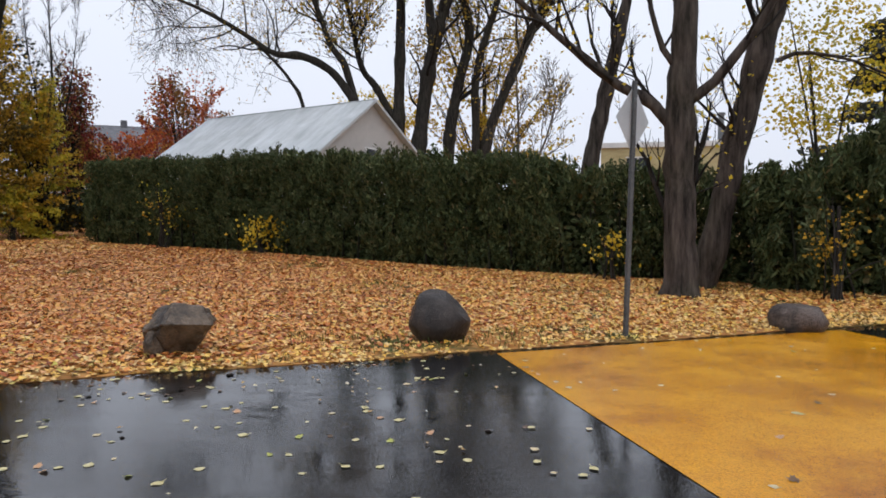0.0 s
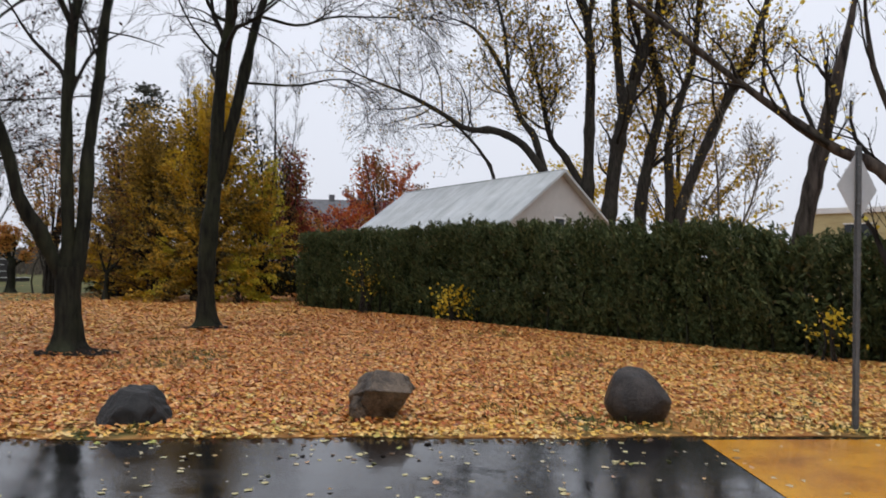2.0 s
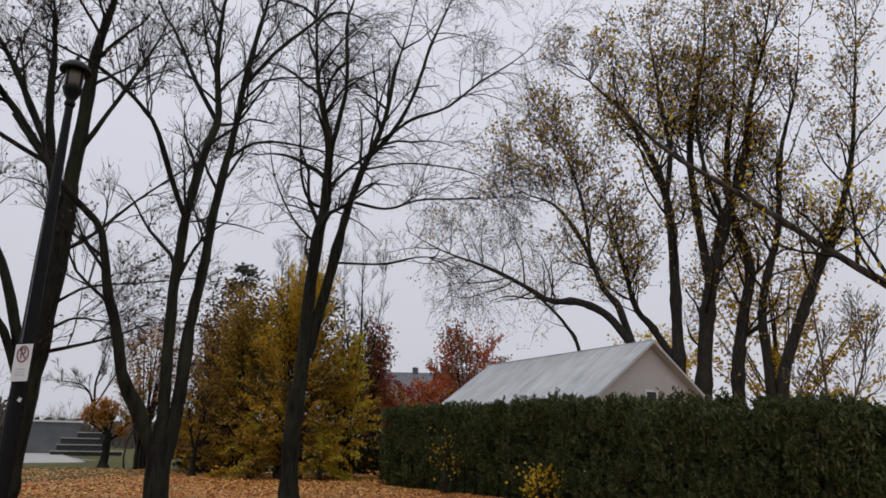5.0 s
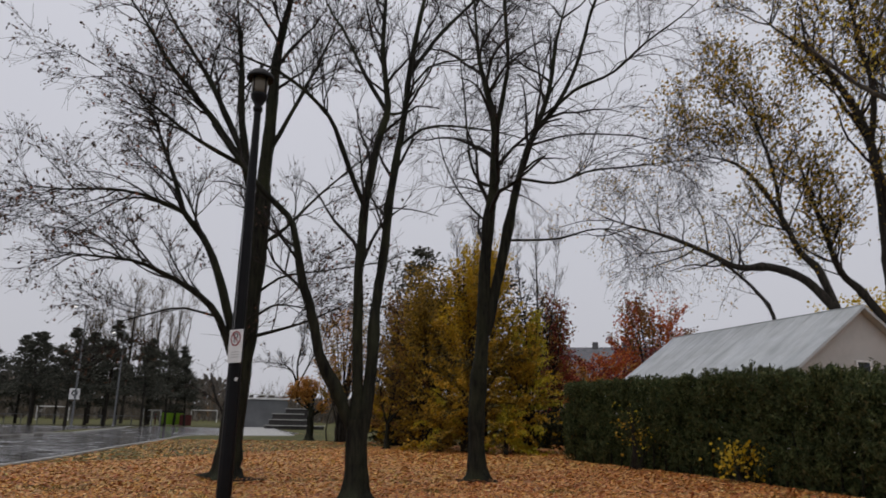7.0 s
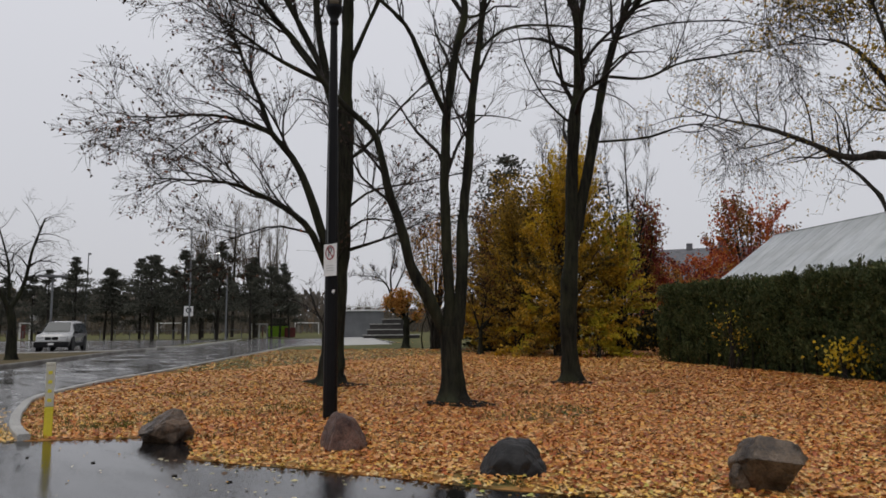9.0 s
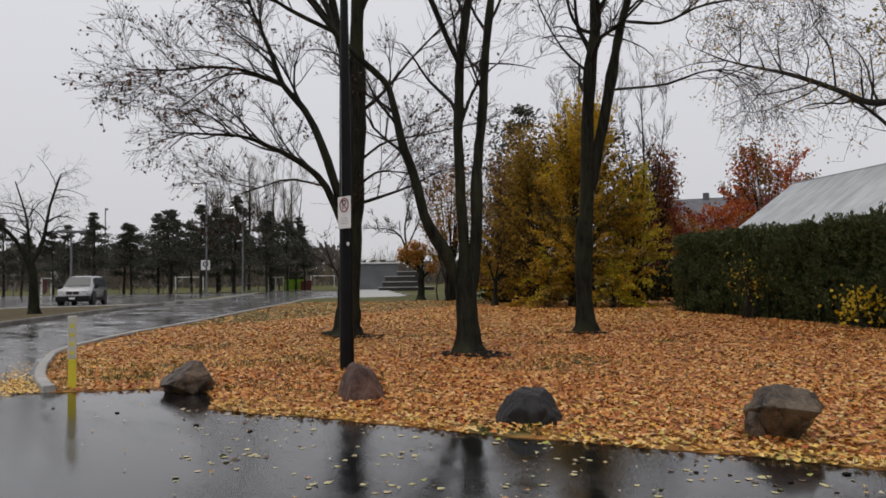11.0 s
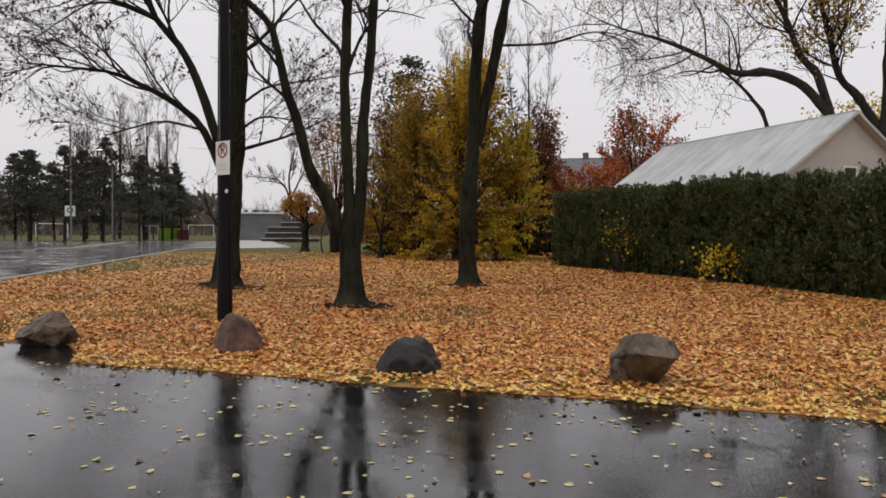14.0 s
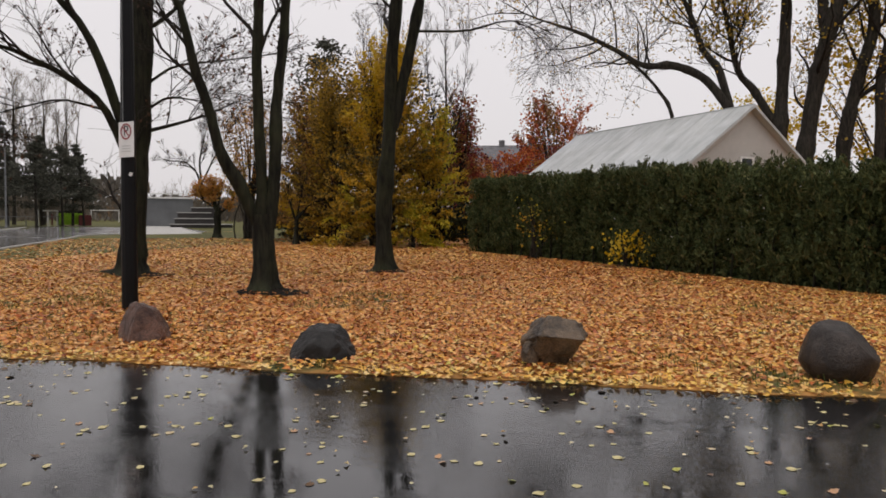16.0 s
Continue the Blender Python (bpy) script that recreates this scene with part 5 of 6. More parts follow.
leafy_tree("yellow_shrub", -18.2, 24.6, 2.9, 1.7, "yellow-green shrub under the tall tree", YELLOW, n=3600, size=0.12, clumps=70, category="shrub", stems=2, mix=(CHARTREUSE, OLIVE), open_=1.0, droop=0.3)
leafy_tree("yellow_shrub", -21.2, 27.6, 2.6, 1.9, "olive shrub beside a young tree", OLIVE, n=3400, size=0.12, clumps=70, category="shrub", stems=2, mix=(SHADE, YELLOW), open_=1.0)
# these shrubs carry their shade in the dark leaf colour
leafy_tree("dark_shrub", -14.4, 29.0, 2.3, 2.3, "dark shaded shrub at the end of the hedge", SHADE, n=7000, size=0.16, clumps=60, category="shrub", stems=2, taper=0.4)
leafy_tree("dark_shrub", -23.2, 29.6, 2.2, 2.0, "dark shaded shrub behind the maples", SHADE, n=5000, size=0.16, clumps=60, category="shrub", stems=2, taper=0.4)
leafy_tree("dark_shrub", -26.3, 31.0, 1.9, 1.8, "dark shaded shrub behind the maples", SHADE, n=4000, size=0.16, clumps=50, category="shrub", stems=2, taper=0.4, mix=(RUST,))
leafy_tree("plum_tree", -20.9, 40.2, 9.5, 2.3, "dark red-leaved tree thinning at the top", DARKRED, n=9000, size=0.14, clumps=240, low=0.12, open_=0.8, puff=1.5, mix=(RUST,))
leafy_tree("red_maple", -17.7, 48.6, 10.5, 3.4, "orange-red autumn maple thinning at the top", ORANGE, n=9500, size=0.16, clumps=210, low=0.40, taper=0.35, mix=(ORANGE, DARKRED, RUST), open_=0.9, puff=1.25)
leafy_tree("red_maple", -20.2, 44.4, 5.9, 4.2, "low orange-red maple in front of a house", ORANGE, n=15000, size=0.16, clumps=260, low=0.08, taper=0.4, mix=(DARKRED, PEACH), open_=0.7, puff=1.3)
tree("crab_apple", [([(-31.44, 29.74, 0.00), (-31.44, 29.74, 1.00), (-31.42, 29.76, 1.80)], 0.20, 0.18, 0),
                    ([(-31.44, 29.74, 1.35), (-31.20, 29.99, 1.62), (-30.95, 30.26, 1.95), (-30.82, 30.39, 2.40)], 0.09, 0.03, 10),
                    ([(-31.44, 29.74, 1.60), (-31.68, 29.49, 2.20), (-32.09, 29.05, 2.80)], 0.09, 0.025, 14),
                    ([(-31.44, 29.74, 1.60), (-31.58, 29.59, 2.50), (-31.68, 29.49, 3.15)], 0.08, 0.025, 16),
                    ([(-31.44, 29.74, 1.65), (-31.92, 29.23, 2.15), (-32.20, 28.94, 2.45)], 0.07, 0.02, 12),
                    ([(-31.44, 29.74, 1.60), (-31.34, 29.85, 2.40), (-31.23, 29.96, 2.95)], 0.07, 0.02, 12)],
     "small crab apple with pale orange leaves and a stout dark trunk", BARK, TWIG, PEACH, n_child=10, length=0.62, per_end=0.5, leaf_size=0.125, spec=dict(M_SPEC, least=0.006), leaf_spread=0.13)
leafy_tree("golden_tree", -28.5, 29.3, 7.9, 2.1, "golden-brown thin tree with its branches showing", RUST, n=6000, size=0.11, clumps=190, low=0.28, taper=0.40, mix=(PEACH, RUST, OLIVE), open_=1.0, stems=5)
leafy_tree("golden_shrub", -24.5, 28.8, 3.4, 1.8, "golden shrub behind the maples", YELLOW, n=3200, size=0.13, clumps=60, low=0.1, category="shrub", stems=2, mix=(GOLD, OLIVE), open_=0.8)
tree("young_tree", [([(-21.43, 24.99, 0.00), (-21.43, 24.99, 0.60), (-21.41, 25.00, 1.20)], 0.10, 0.09, 0), ([(-21.43, 24.99, 1.05), (-21.20, 25.18, 1.50), (-20.90, 25.44, 1.85), (-20.52, 25.77, 2.05), (-20.10, 26.13, 2.20)], 0.06, 0.015, 8), ([(-21.43, 24.99, 1.05), (-21.58, 24.86, 1.70), (-21.70, 24.76, 2.30), (-21.66, 24.79, 3.40)], 0.06, 0.015, 10), ([(-21.43, 24.99, 1.10), (-21.28, 25.12, 2.10), (-21.13, 25.25, 3.20)], 0.045, 0.012, 10)],
     "small young tree with a forked dark stem", BARK, TWIG, OLIVE, n_child=8, length=1.1, per_end=0.10, leaf_size=0.08, spec=M_SPEC)
leafy_tree("mulberry_tree", -23.5, 28.6, 7.9, 2.5, "rusty brown and olive tree thinning towards its top", RUST, n=17000, size=0.12, clumps=360, shape="diamond", taper=0.55, mix=(RUST, DEEP_OLIVE, OLIVE), open_=0.9, crest=RUST)
tree("bare_tree", [([(-33.35, 31.65, 0), (-33.4, 31.6, 1.5), (-33.75, 31.3, 2.5), (-34.1, 31.0, 3.25)], 0.13, 0.10, 0),
                   ([(-34.1, 31.0, 3.1), (-34.35, 30.7, 4.1), (-34.8, 30.2, 4.55), (-35.5, 29.3, 4.65)], 0.07, 0.015, 12),
                   ([(-34.1, 31.0, 3.2), (-34.15, 30.9, 4.6), (-34.0, 31.1, 5.9), (-33.8, 31.3, 7.0)], 0.075, 0.015, 16),
                   ([(-34.1, 31.0, 3.3), (-33.6, 31.5, 4.8), (-33.1, 32.0, 6.2), (-32.8, 32.3, 7.1)], 0.06, 0.015, 14)],
     "small bare tree with crooked dark boughs", BARK, TWIG, OLIVE, n_child=10, length=1.3, per_end=0.03, leaf_size=0.1, spec=dict(M_SPEC, least=0.008), flare=0.3)
conifer("pine_tree", -25.6, 32.4, 11.2, 3.4, "dark pine rising behind the yellow tree", 0.30, 13, 70, 0.22, power=3.0, loose=2.0)
conifer("pine_tree", -23.0, 36.5, 11.2, 3.4, "dark pine rising behind the yellow tree", 0.30, 13, 70, 0.22, power=3.0, loose=2.0)
leafy_tree("golden_tree", 2.6, 44.0, 14.0, 6.0, "golden yellow tree far behind the garage", GOLD, n=6500, size=0.18, clumps=260, low=0.15, mix=(YELLOW,), open_=1.0, taper=0.5)
leafy_tree("golden_tree", -4.5, 45.0, 9.0, 4.0, "thin golden tree far behind the garage", YELLOW_B, n=3500, size=0.20, clumps=120, low=0.4, taper=0.5)
for x, y, h in ((-20.3, 37.0, 14.0), (-23.4, 34.9, 14.0)):
    tree("bare_birch", [([(x, y, 0), (x + 0.1, y, h * 0.5), (x - 0.1, y, h)], 0.10, 0.02, 26), ([(x, y, h * 0.25), (x + 0.9, y + 0.3, h * 0.55), (x + 1.4, y + 0.4, h * 0.85)], 0.05, 0.015, 16), ([(x, y, h * 0.3), (x - 0.8, y - 0.4, h * 0.6), (x - 1.1, y - 0.5, h * 0.9)], 0.05, 0.015, 16)],
         "slender bare tree standing behind the yellow trees", BARK_FAR, TWIG, OLIVE, n_child=16, length=1.9, per_end=0.05, leaf_size=0.1, spec=dict(M_SPEC, up=0.7, least=0.007), flare=0.2, group="slender bare trees")


# ---------------------------------------------------------------- hedges
CEDAR_PALE = leafy("pale_cedar_foliage", [(0.0, (0.050, 0.066, 0.028)), (0.6, (0.085, 0.102, 0.044)), (1.0, (0.135, 0.130, 0.058))], 0.6, 0.18, 0.15)


def hedge(name, line, heights, depth, label, plumes, ragged, leaf=CEDAR, size=0.13, sprays=30, inner=900):
    """A clipped cedar hedge: upright plumes of sprays over a loose inner mass, with clumps and gaps."""
    ob = thing(name, pose(0, 0, 0), label, "hedge")
    line = np.asarray(line, float)
    seg = np.linalg.norm(np.diff(line, axis=0), axis=1)
    cum = np.concatenate([[0], np.cumsum(seg)])
    total = cum[-1]

    def on(s):
        return np.stack([np.interp(s, cum, line[:, 0]), np.interp(s, cum, line[:, 1])], 1)

    def out(s):
        t = on(np.minimum(s + 0.05, total)) - on(np.maximum(s - 0.05, 0))
        t /= np.linalg.norm(t, axis=1, keepdims=True)
        return np.stack([t[:, 1], -t[:, 0]], 1)

    # stems low in the hedge
    stems = Tubes()
    for q in np.arange(0.4, total, 0.55):
        b = on(np.array([q]))[0] - out(np.array([q]))[0] * 0.18
        stems.add([(b[0], b[1], 0), (b[0] + rng.normal(0, 0.08), b[1] + rng.normal(0, 0.05), 1.2)], [0.03, 0.015], 5)
    tagged(put("undergrowth", stems.mesh("undergrowth"), BARK, ob), kind="stuff")

    def lumps(s_, z, back):
        return np.array([noise.noise((x * 1.1, zz * 1.0, 4.0)) + 0.6 * noise.noise((x * 2.8, zz * 2.8, bb * 2.0 + 7.0)) for x, zz, bb in zip(s_, z, back)])

    def skin(n, where):
        """Plumes of sprays on one side: base points, axes and how far each stands out."""
        s_ = rng.uniform(0, total, n)
        u = rng.uniform(0, 1, n)
        if where == "end":
            s_ = np.where(rng.integers(0, 2, n) == 0, 0.0, total)
        hh = np.interp(s_, cum, heights)
        if where == "top":
            z, back = hh.copy(), u * depth
        elif where == "end":
            z, back = hh * rng.uniform(0.03, 1, n), u * depth
        else:
            z, back = hh * (0.03 + 0.97 * u ** 0.9), np.full(n, 0.0 if where == "front" else depth)
        lump = lumps(s_, z, back)
        keep = lump > -0.38
        s_, z, back, lump, hh = s_[keep], z[keep], back[keep], lump[keep], hh[keep]
        push = 0.20 * lump * ragged + rng.normal(0, 0.05, len(s_)) - 0.10 * np.clip(1 - z / 0.5, 0, 1)
        o_ = out(s_)
        p = np.zeros((len(s_), 3))
        if where == "top":
            p[:, :2], p[:, 2] = on(s_) - o_ * back[:, None], z + push * 1.2 - 0.28
            ax = np.column_stack([rng.normal(0, 0.25, (len(s_), 2)), np.ones(len(s_))])
        elif where == "end":
            t = np.stack([-o_[:, 1], o_[:, 0]], 1) * np.where(s_ == 0, 1, -1)[:, None]
            p[:, :2], p[:, 2] = on(s_) - o_ * back[:, None] + t * (push - 0.1)[:, None], z - 0.1
            ax = np.column_stack([t * 0.5, np.full(len(s_), 0.9)])
        else:
            way = 1 if where == "front" else -1
            p[:, :2], p[:, 2] = on(s_) - o_ * back[:, None] + o_ * way * (push - 0.12 - 0.12 * np.clip((z / hh - 0.88) / 0.12, 0, 1))[:, None], np.minimum(z - 0.08, hh - 0.24)
            ax = np.column_stack([o_ * way * rng.uniform(0.2, 0.7, len(s_))[:, None], np.full(len(s_), 0.9)])
        return p, ax + rng.normal(0, 0.12, ax.shape), lump

    mean_h = np.mean(heights)
    sets = [skin(int(plumes * total * mean_h), "front"), skin(int(plumes * total * depth), "top"), skin(int(plumes * depth * mean_h * 2), "end"), skin(int(plumes * 0.35 * total * mean_h), "back")]
    p, ax, lump = (np.concatenate([q[k] for q in sets]) for k in range(3))
    ax /= np.linalg.norm(ax, axis=1, keepdims=True)
    # partly at random, outstanding clumps turn paler: light on them put into colour
    pale = lump + rng.normal(0, 0.30, len(p)) > 0.42
    n_in = int(inner * total * mean_h * depth)
    s_, dep = rng.uniform(0, total, n_in), rng.uniform(0.15, 0.85, n_in) * depth
    fill = np.column_stack([on(s_) - out(s_) * dep[:, None], np.interp(s_, cum, heights) * 0.90 * rng.uniform(0.0, 1.0, n_in) ** 1.35])
    for shade, material in ((~pale, leaf), (pale, CEDAR_PALE)):
        base, axis = np.repeat(p[shade], sprays, 0), np.repeat(ax[shade], sprays, 0)
        along = rng.uniform(0, 1, len(base))[:, None]
        pts = base + axis * along * 0.30 + rng.normal(0, 0.060, (len(base), 3)) * (1.15 - 0.75 * along)
        way = axis * 0.9 + rng.normal(0, 0.35, axis.shape)
        pts[:, 2] = np.maximum(pts[:, 2], 0.03)
        tagged(put("foliage", leaves_mesh("foliage", pts, rng.uniform(0.6, 1.4, len(pts)) * size, axis=way, spread=0.35, shape="frond"), material, ob), kind="stuff")
    tagged(put("inner_foliage", leaves_mesh("inner_foliage", fill, rng.uniform(0.8, 1.5, n_in) * size, shape="diamond"), leaf, ob, "shaded inner sprays"), kind="stuff")
    return ob


hedge("hedge", HEDGE[:5], [2.70, 2.64, 2.52, 2.44, 2.08], 1.4, "long clipped dark green cedar hedge", 34, 1.2, size=0.115)
hedge("cedar_hedge", [(1.95, 13.3), (3.5, 12.3), (5.3, 11.2), (6.2, 10.7)], [2.10, 1.82, 1.74, 1.85], 1.3, "loose lower stretch of cedar hedge behind the twin trunks", 28, 2.2, size=0.12)
hedge("cedar_hedge", [(4.9, 10.35), (6.2, 9.7), (7.8, 9.2), (9.8, 8.8)], [1.8, 2.35, 2.6, 2.8], 1.6, "broad untrimmed cedar bush at the hedge's end", 28, 2.4, size=0.125)
conifer("spruce_tree", 9.9, 15.8, 5.4, 1.7, "dark spruce standing behind the hedge", 0.05, 24, 90, 0.17)
leafy_tree("yellow_shrub", -4.62, 18.5, 1.05, 0.9, "small bright yellow shrub growing out of the hedge foot", GOLD, n=300, size=0.10, clumps=60, category="shrub", stems=4, low=0.22, taper=0.35, mix=(YELLOW_B,), open_=0.6, droop=0.2, puff=1.5)
leafy_tree("yellow_shrub", -8.2, 20.9, 2.1, 0.6, "thin yellow sprays against the hedge", YELLOW, n=130, size=0.085, clumps=26, category="shrub", stems=2, low=0.2, taper=0.3, puff=1.6, mix=(CHARTREUSE,))
leafy_tree("yellow_shrub", 2.95, 12.0, 0.95, 0.5, "small yellow shrub at the foot of the hedge", YELLOW_B, n=80, size=0.08, clumps=12, category="shrub", stems=3, low=0.35)
leafy_tree("yellow_shrub", 5.35, 9.35, 1.5, 0.65, "yellowing shrub in front of the cedar bush", YELLOW, n=220, size=0.06, clumps=24, category="shrub", stems=3, low=0.2)
leafy_tree("yellow_shrub", 6.7, 12.2, 4.9, 1.3, "pale yellow-leaved young tree over the cedar bush", YELLOW_B, n=2600, size=0.07, clumps=60, taper=0.4, category="shrub", stems=1, puff=1.9, low=0.55, mix=(CHARTREUSE,))
leafy_tree("yellow_shrub", 2.3, 14.6, 2.6, 0.7, "yellow sprays showing above the hedge", YELLOW_B, n=120, size=0.09, clumps=12, category="shrub", stems=3, low=0.6)


# ---------------------------------------------------------------- garage behind the hedge
def gable_house(name, near, far, half, ridge, pitch, label, wall_mat, roof_mat, overhang=0.3, thick=0.12):
    """A gabled building between two ridge ends: x runs along the ridge, from the near gable."""
    near, far = Vector(near), Vector(far)
    d = far - near
    length, turn = d.length, math.degrees(math.atan2(d.y, d.x))
    ob = thing(name, pose(near.x, near.y, 0, 0, 0, turn), label, "house")
    drop = math.tan(radians(pitch))
    eave = ridge - half * drop
    for x in (overhang, length - overhang - 0.18):
        bm = bmesh.new()
        ring_ = [bm.verts.new((x, y, z)) for y, z in ((-half, 0), (half, 0), (half, eave), (0, ridge), (-half, eave))]
        f = bm.faces.new(ring_)
        ext = bmesh.ops.extrude_face_region(bm, geom=[f])
        bmesh.ops.translate(bm, vec=(0.18, 0, 0), verts=[v for v in ext["geom"] if isinstance(v, bmesh.types.BMVert)])
        bmesh.ops.recalc_face_normals(bm, faces=bm.faces)
        part("gable_wall", bm, wall_mat, ob)
    for y in (-half, half - 0.18):
        part("side_wall", boxed(overhang + 0.18, y, 0, length - overhang - 0.18, y + 0.18, eave), wall_mat, ob)
    for side in (-1, 1):
        run = half + 0.35
        bm = bmesh.new()
        q = [(0, 0.0, ridge + 0.02), (length, 0.0, ridge + 0.02), (length, side * run, ridge + 0.02 - run * drop), (0, side * run, ridge + 0.02 - run * drop)]
        lo, hi = [bm.verts.new(v) for v in q], [bm.verts.new((x, y, z + thick)) for x, y, z in q]
        bm.faces.new(lo), bm.faces.new(hi[::-1])
        for k in range(4):
            bm.faces.new((lo[k], lo[(k + 1) % 4], hi[(k + 1) % 4], hi[k]))
        bmesh.ops.recalc_face_normals(bm, faces=bm.faces)
        slab = part("roof_slope", bm, roof_mat, ob)
        # standing seams across the sheets
        n = int(length / 0.75)
        for k in range(1, n):
            x = length * k / n
            bm = bmesh.new()
            a, b = Vector((x, side * 0.02, ridge + 0.02 + thick)), Vector((x, side * run, ridge + 0.02 + thick - run * drop))
            vs = [bm.verts.new((p.x + dx, p.y, p.z + dz)) for p in (a, b) for dx, dz in ((-0.02, -0.01), (0, 0.008), (0.02, -0.01))]
            bm.faces.new((vs[0], vs[1], vs[4], vs[3])), bm.faces.new((vs[1], vs[2], vs[5], vs[4]))
            part("seam", bm, roof_mat, slab)
        # barge board on the near gable
        bm = bmesh.new()
        q = [(-0.03, 0, ridge + 0.13), (-0.03, side * run, ridge + 0.13 - run * drop), (-0.03, side * run, ridge + 0.01 - run * drop), (-0.03, 0, ridge + 0.01)]
        f = bm.faces.new([bm.verts.new(v) for v in q])
        ext = bmesh.ops.extrude_face_region(bm, geom=[f])
        bmesh.ops.translate(bm, vec=(0.03, 0, 0), verts=[v for v in ext["geom"] if isinstance(v, bmesh.types.BMVert)])
        bmesh.ops.recalc_face_normals(bm, faces=bm.faces)
        part("barge_board", bm, roof_mat, ob, "narrow pale barge board")
    part("ridge_cap", boxed(-0.02, -0.07, ridge + 0.10, length, 0.07, ridge + 0.150, bevel=0.02), roof_mat, ob)
    return ob


garage = gable_house("garage", (-2.72, 29.8), (-12.1, 36.88), 4.1, 5.62, 36, "garage with a pale weathered metal roof behind the hedge", STUCCO, ROOF)
win = part("window", boxed(0.24, -0.22, 2.95, 0.30, 0.34, 3.67), WINDOW, garage, "small dark gable window")
for a in ((0.22, -0.29, 2.88, 0.29, 0.41, 2.95), (0.22, -0.29, 3.67, 0.29, 0.41, 3.74), (0.22, -0.29, 2.95, 0.29, -0.22, 3.67), (0.22, 0.34, 2.95, 0.29, 0.41, 3.67)):
    part("frame", boxed(*a), WHITE_TRIM, win)

far_house = gable_house("far_house", (-20.5, 61.0), (-33.0, 56.0), 5.0, 7.7, 30, "distant house with a grey shingle roof behind red trees", STUCCO, SHINGLE)
part("chimney", boxed(6.0, -0.3, 7.3, 6.5, 0.3, 8.3, bevel=0.03), SHINGLE, far_house, "dark chimney")
part("vent", boxed(3.5, 1.0, 7.2, 3.9, 1.4, 8.4), GALV, far_house)

# ---------------------------------------------------------------- flat-roofed neighbour
flat = thing("neighbour_house", pose(6.4, 40.2, 0, 0, 0, -17), "flat-roofed yellow brick house behind the hedge", "house")
part("wall", boxed(2.6, 0, 0, 9.2, 8, 4.55), BRICK_Y, flat)
part("parapet", boxed(2.48, -0.12, 4.55, 9.32, 8.12, 4.85, bevel=0.03), WHITE_TRIM, flat, "pale parapet coping")
for x in (4.0, 6.6):
    w = part("window", boxed(x, -0.04, 2.9, x + 1.2, 0.02, 4.0), WINDOW, flat)
    part("frame", boxed(x - 0.06, -0.07, 2.84, x + 1.26, -0.045, 2.9), WHITE_TRIM, w)
    part("frame", boxed(x - 0.06, -0.07, 4.0, x + 1.26, -0.045, 4.06), WHITE_TRIM, w)
    part("mullion", boxed(x + 0.57, -0.07, 2.9, x + 0.63, -0.045, 4.0), WHITE_TRIM, w)
part("chimney", lathe([(0.16, 4.8), (0.16, 6.3), (0.22, 6.32), (0.22, 6.45)], 12), GALV, flat, "steel flue", m=pose(8.9, 1.2, 0))
for x in (7.3, 7.9):
    part("roof_vent", boxed(x, 1, 4.85, x + 0.4, 1.4, 5.2, bevel=0.03), GALV, flat)

# ---------------------------------------------------------------- low grey building and steps
low = thing("low_building", pose(-67.3, 59.8, 0, 0, 0, 230), "low dark grey building with a white roof edge", "building")
part("wall", boxed(0, -7, 0, 6.8, 0, 3.30), GREY_WALL, low)
part("roof_edge", boxed(-0.15, -7.2, 3.30, 6.95, 0.15, 3.50, bevel=0.02), WHITE_TRIM, low, "white metal roof edge")
for k in range(6):
    part("rail_post", boxed(0.2 + 1.3 * k, -0.02, 3.50, 0.28 + 1.3 * k, 0.05, 3.82), WHITE_TRIM, low)
part("rail", boxed(0.2, -0.02, 3.82, 6.8, 0.05, 3.93), WHITE_TRIM, low)
steps = thing("terrace_steps", pose(-59.75, 54.24, 0, 0, 0, 47.8), "stack of dark stepped benches with pale edges", "bleachers")
for k, (x0, x1, z) in enumerate(((-3.26, 3.26, 0.42), (-2.83, 1.42, 1.04), (-2.55, 1.0, 1.68), (-1.13, 1.42, 2.25))):
    part("tread", boxed(x0, 0.8 * k, z - 0.09, x1, 0.8 * k + 0.95, z, bevel=0.008), CONCRETE, steps, "pale bench edge")
    part("riser", boxed(x0 + 0.06, 0.8 * k + 0.15, 0.0, x1 - 0.06, 0.8 * k + 0.79, z - 0.09), DARK_WOOD, steps)


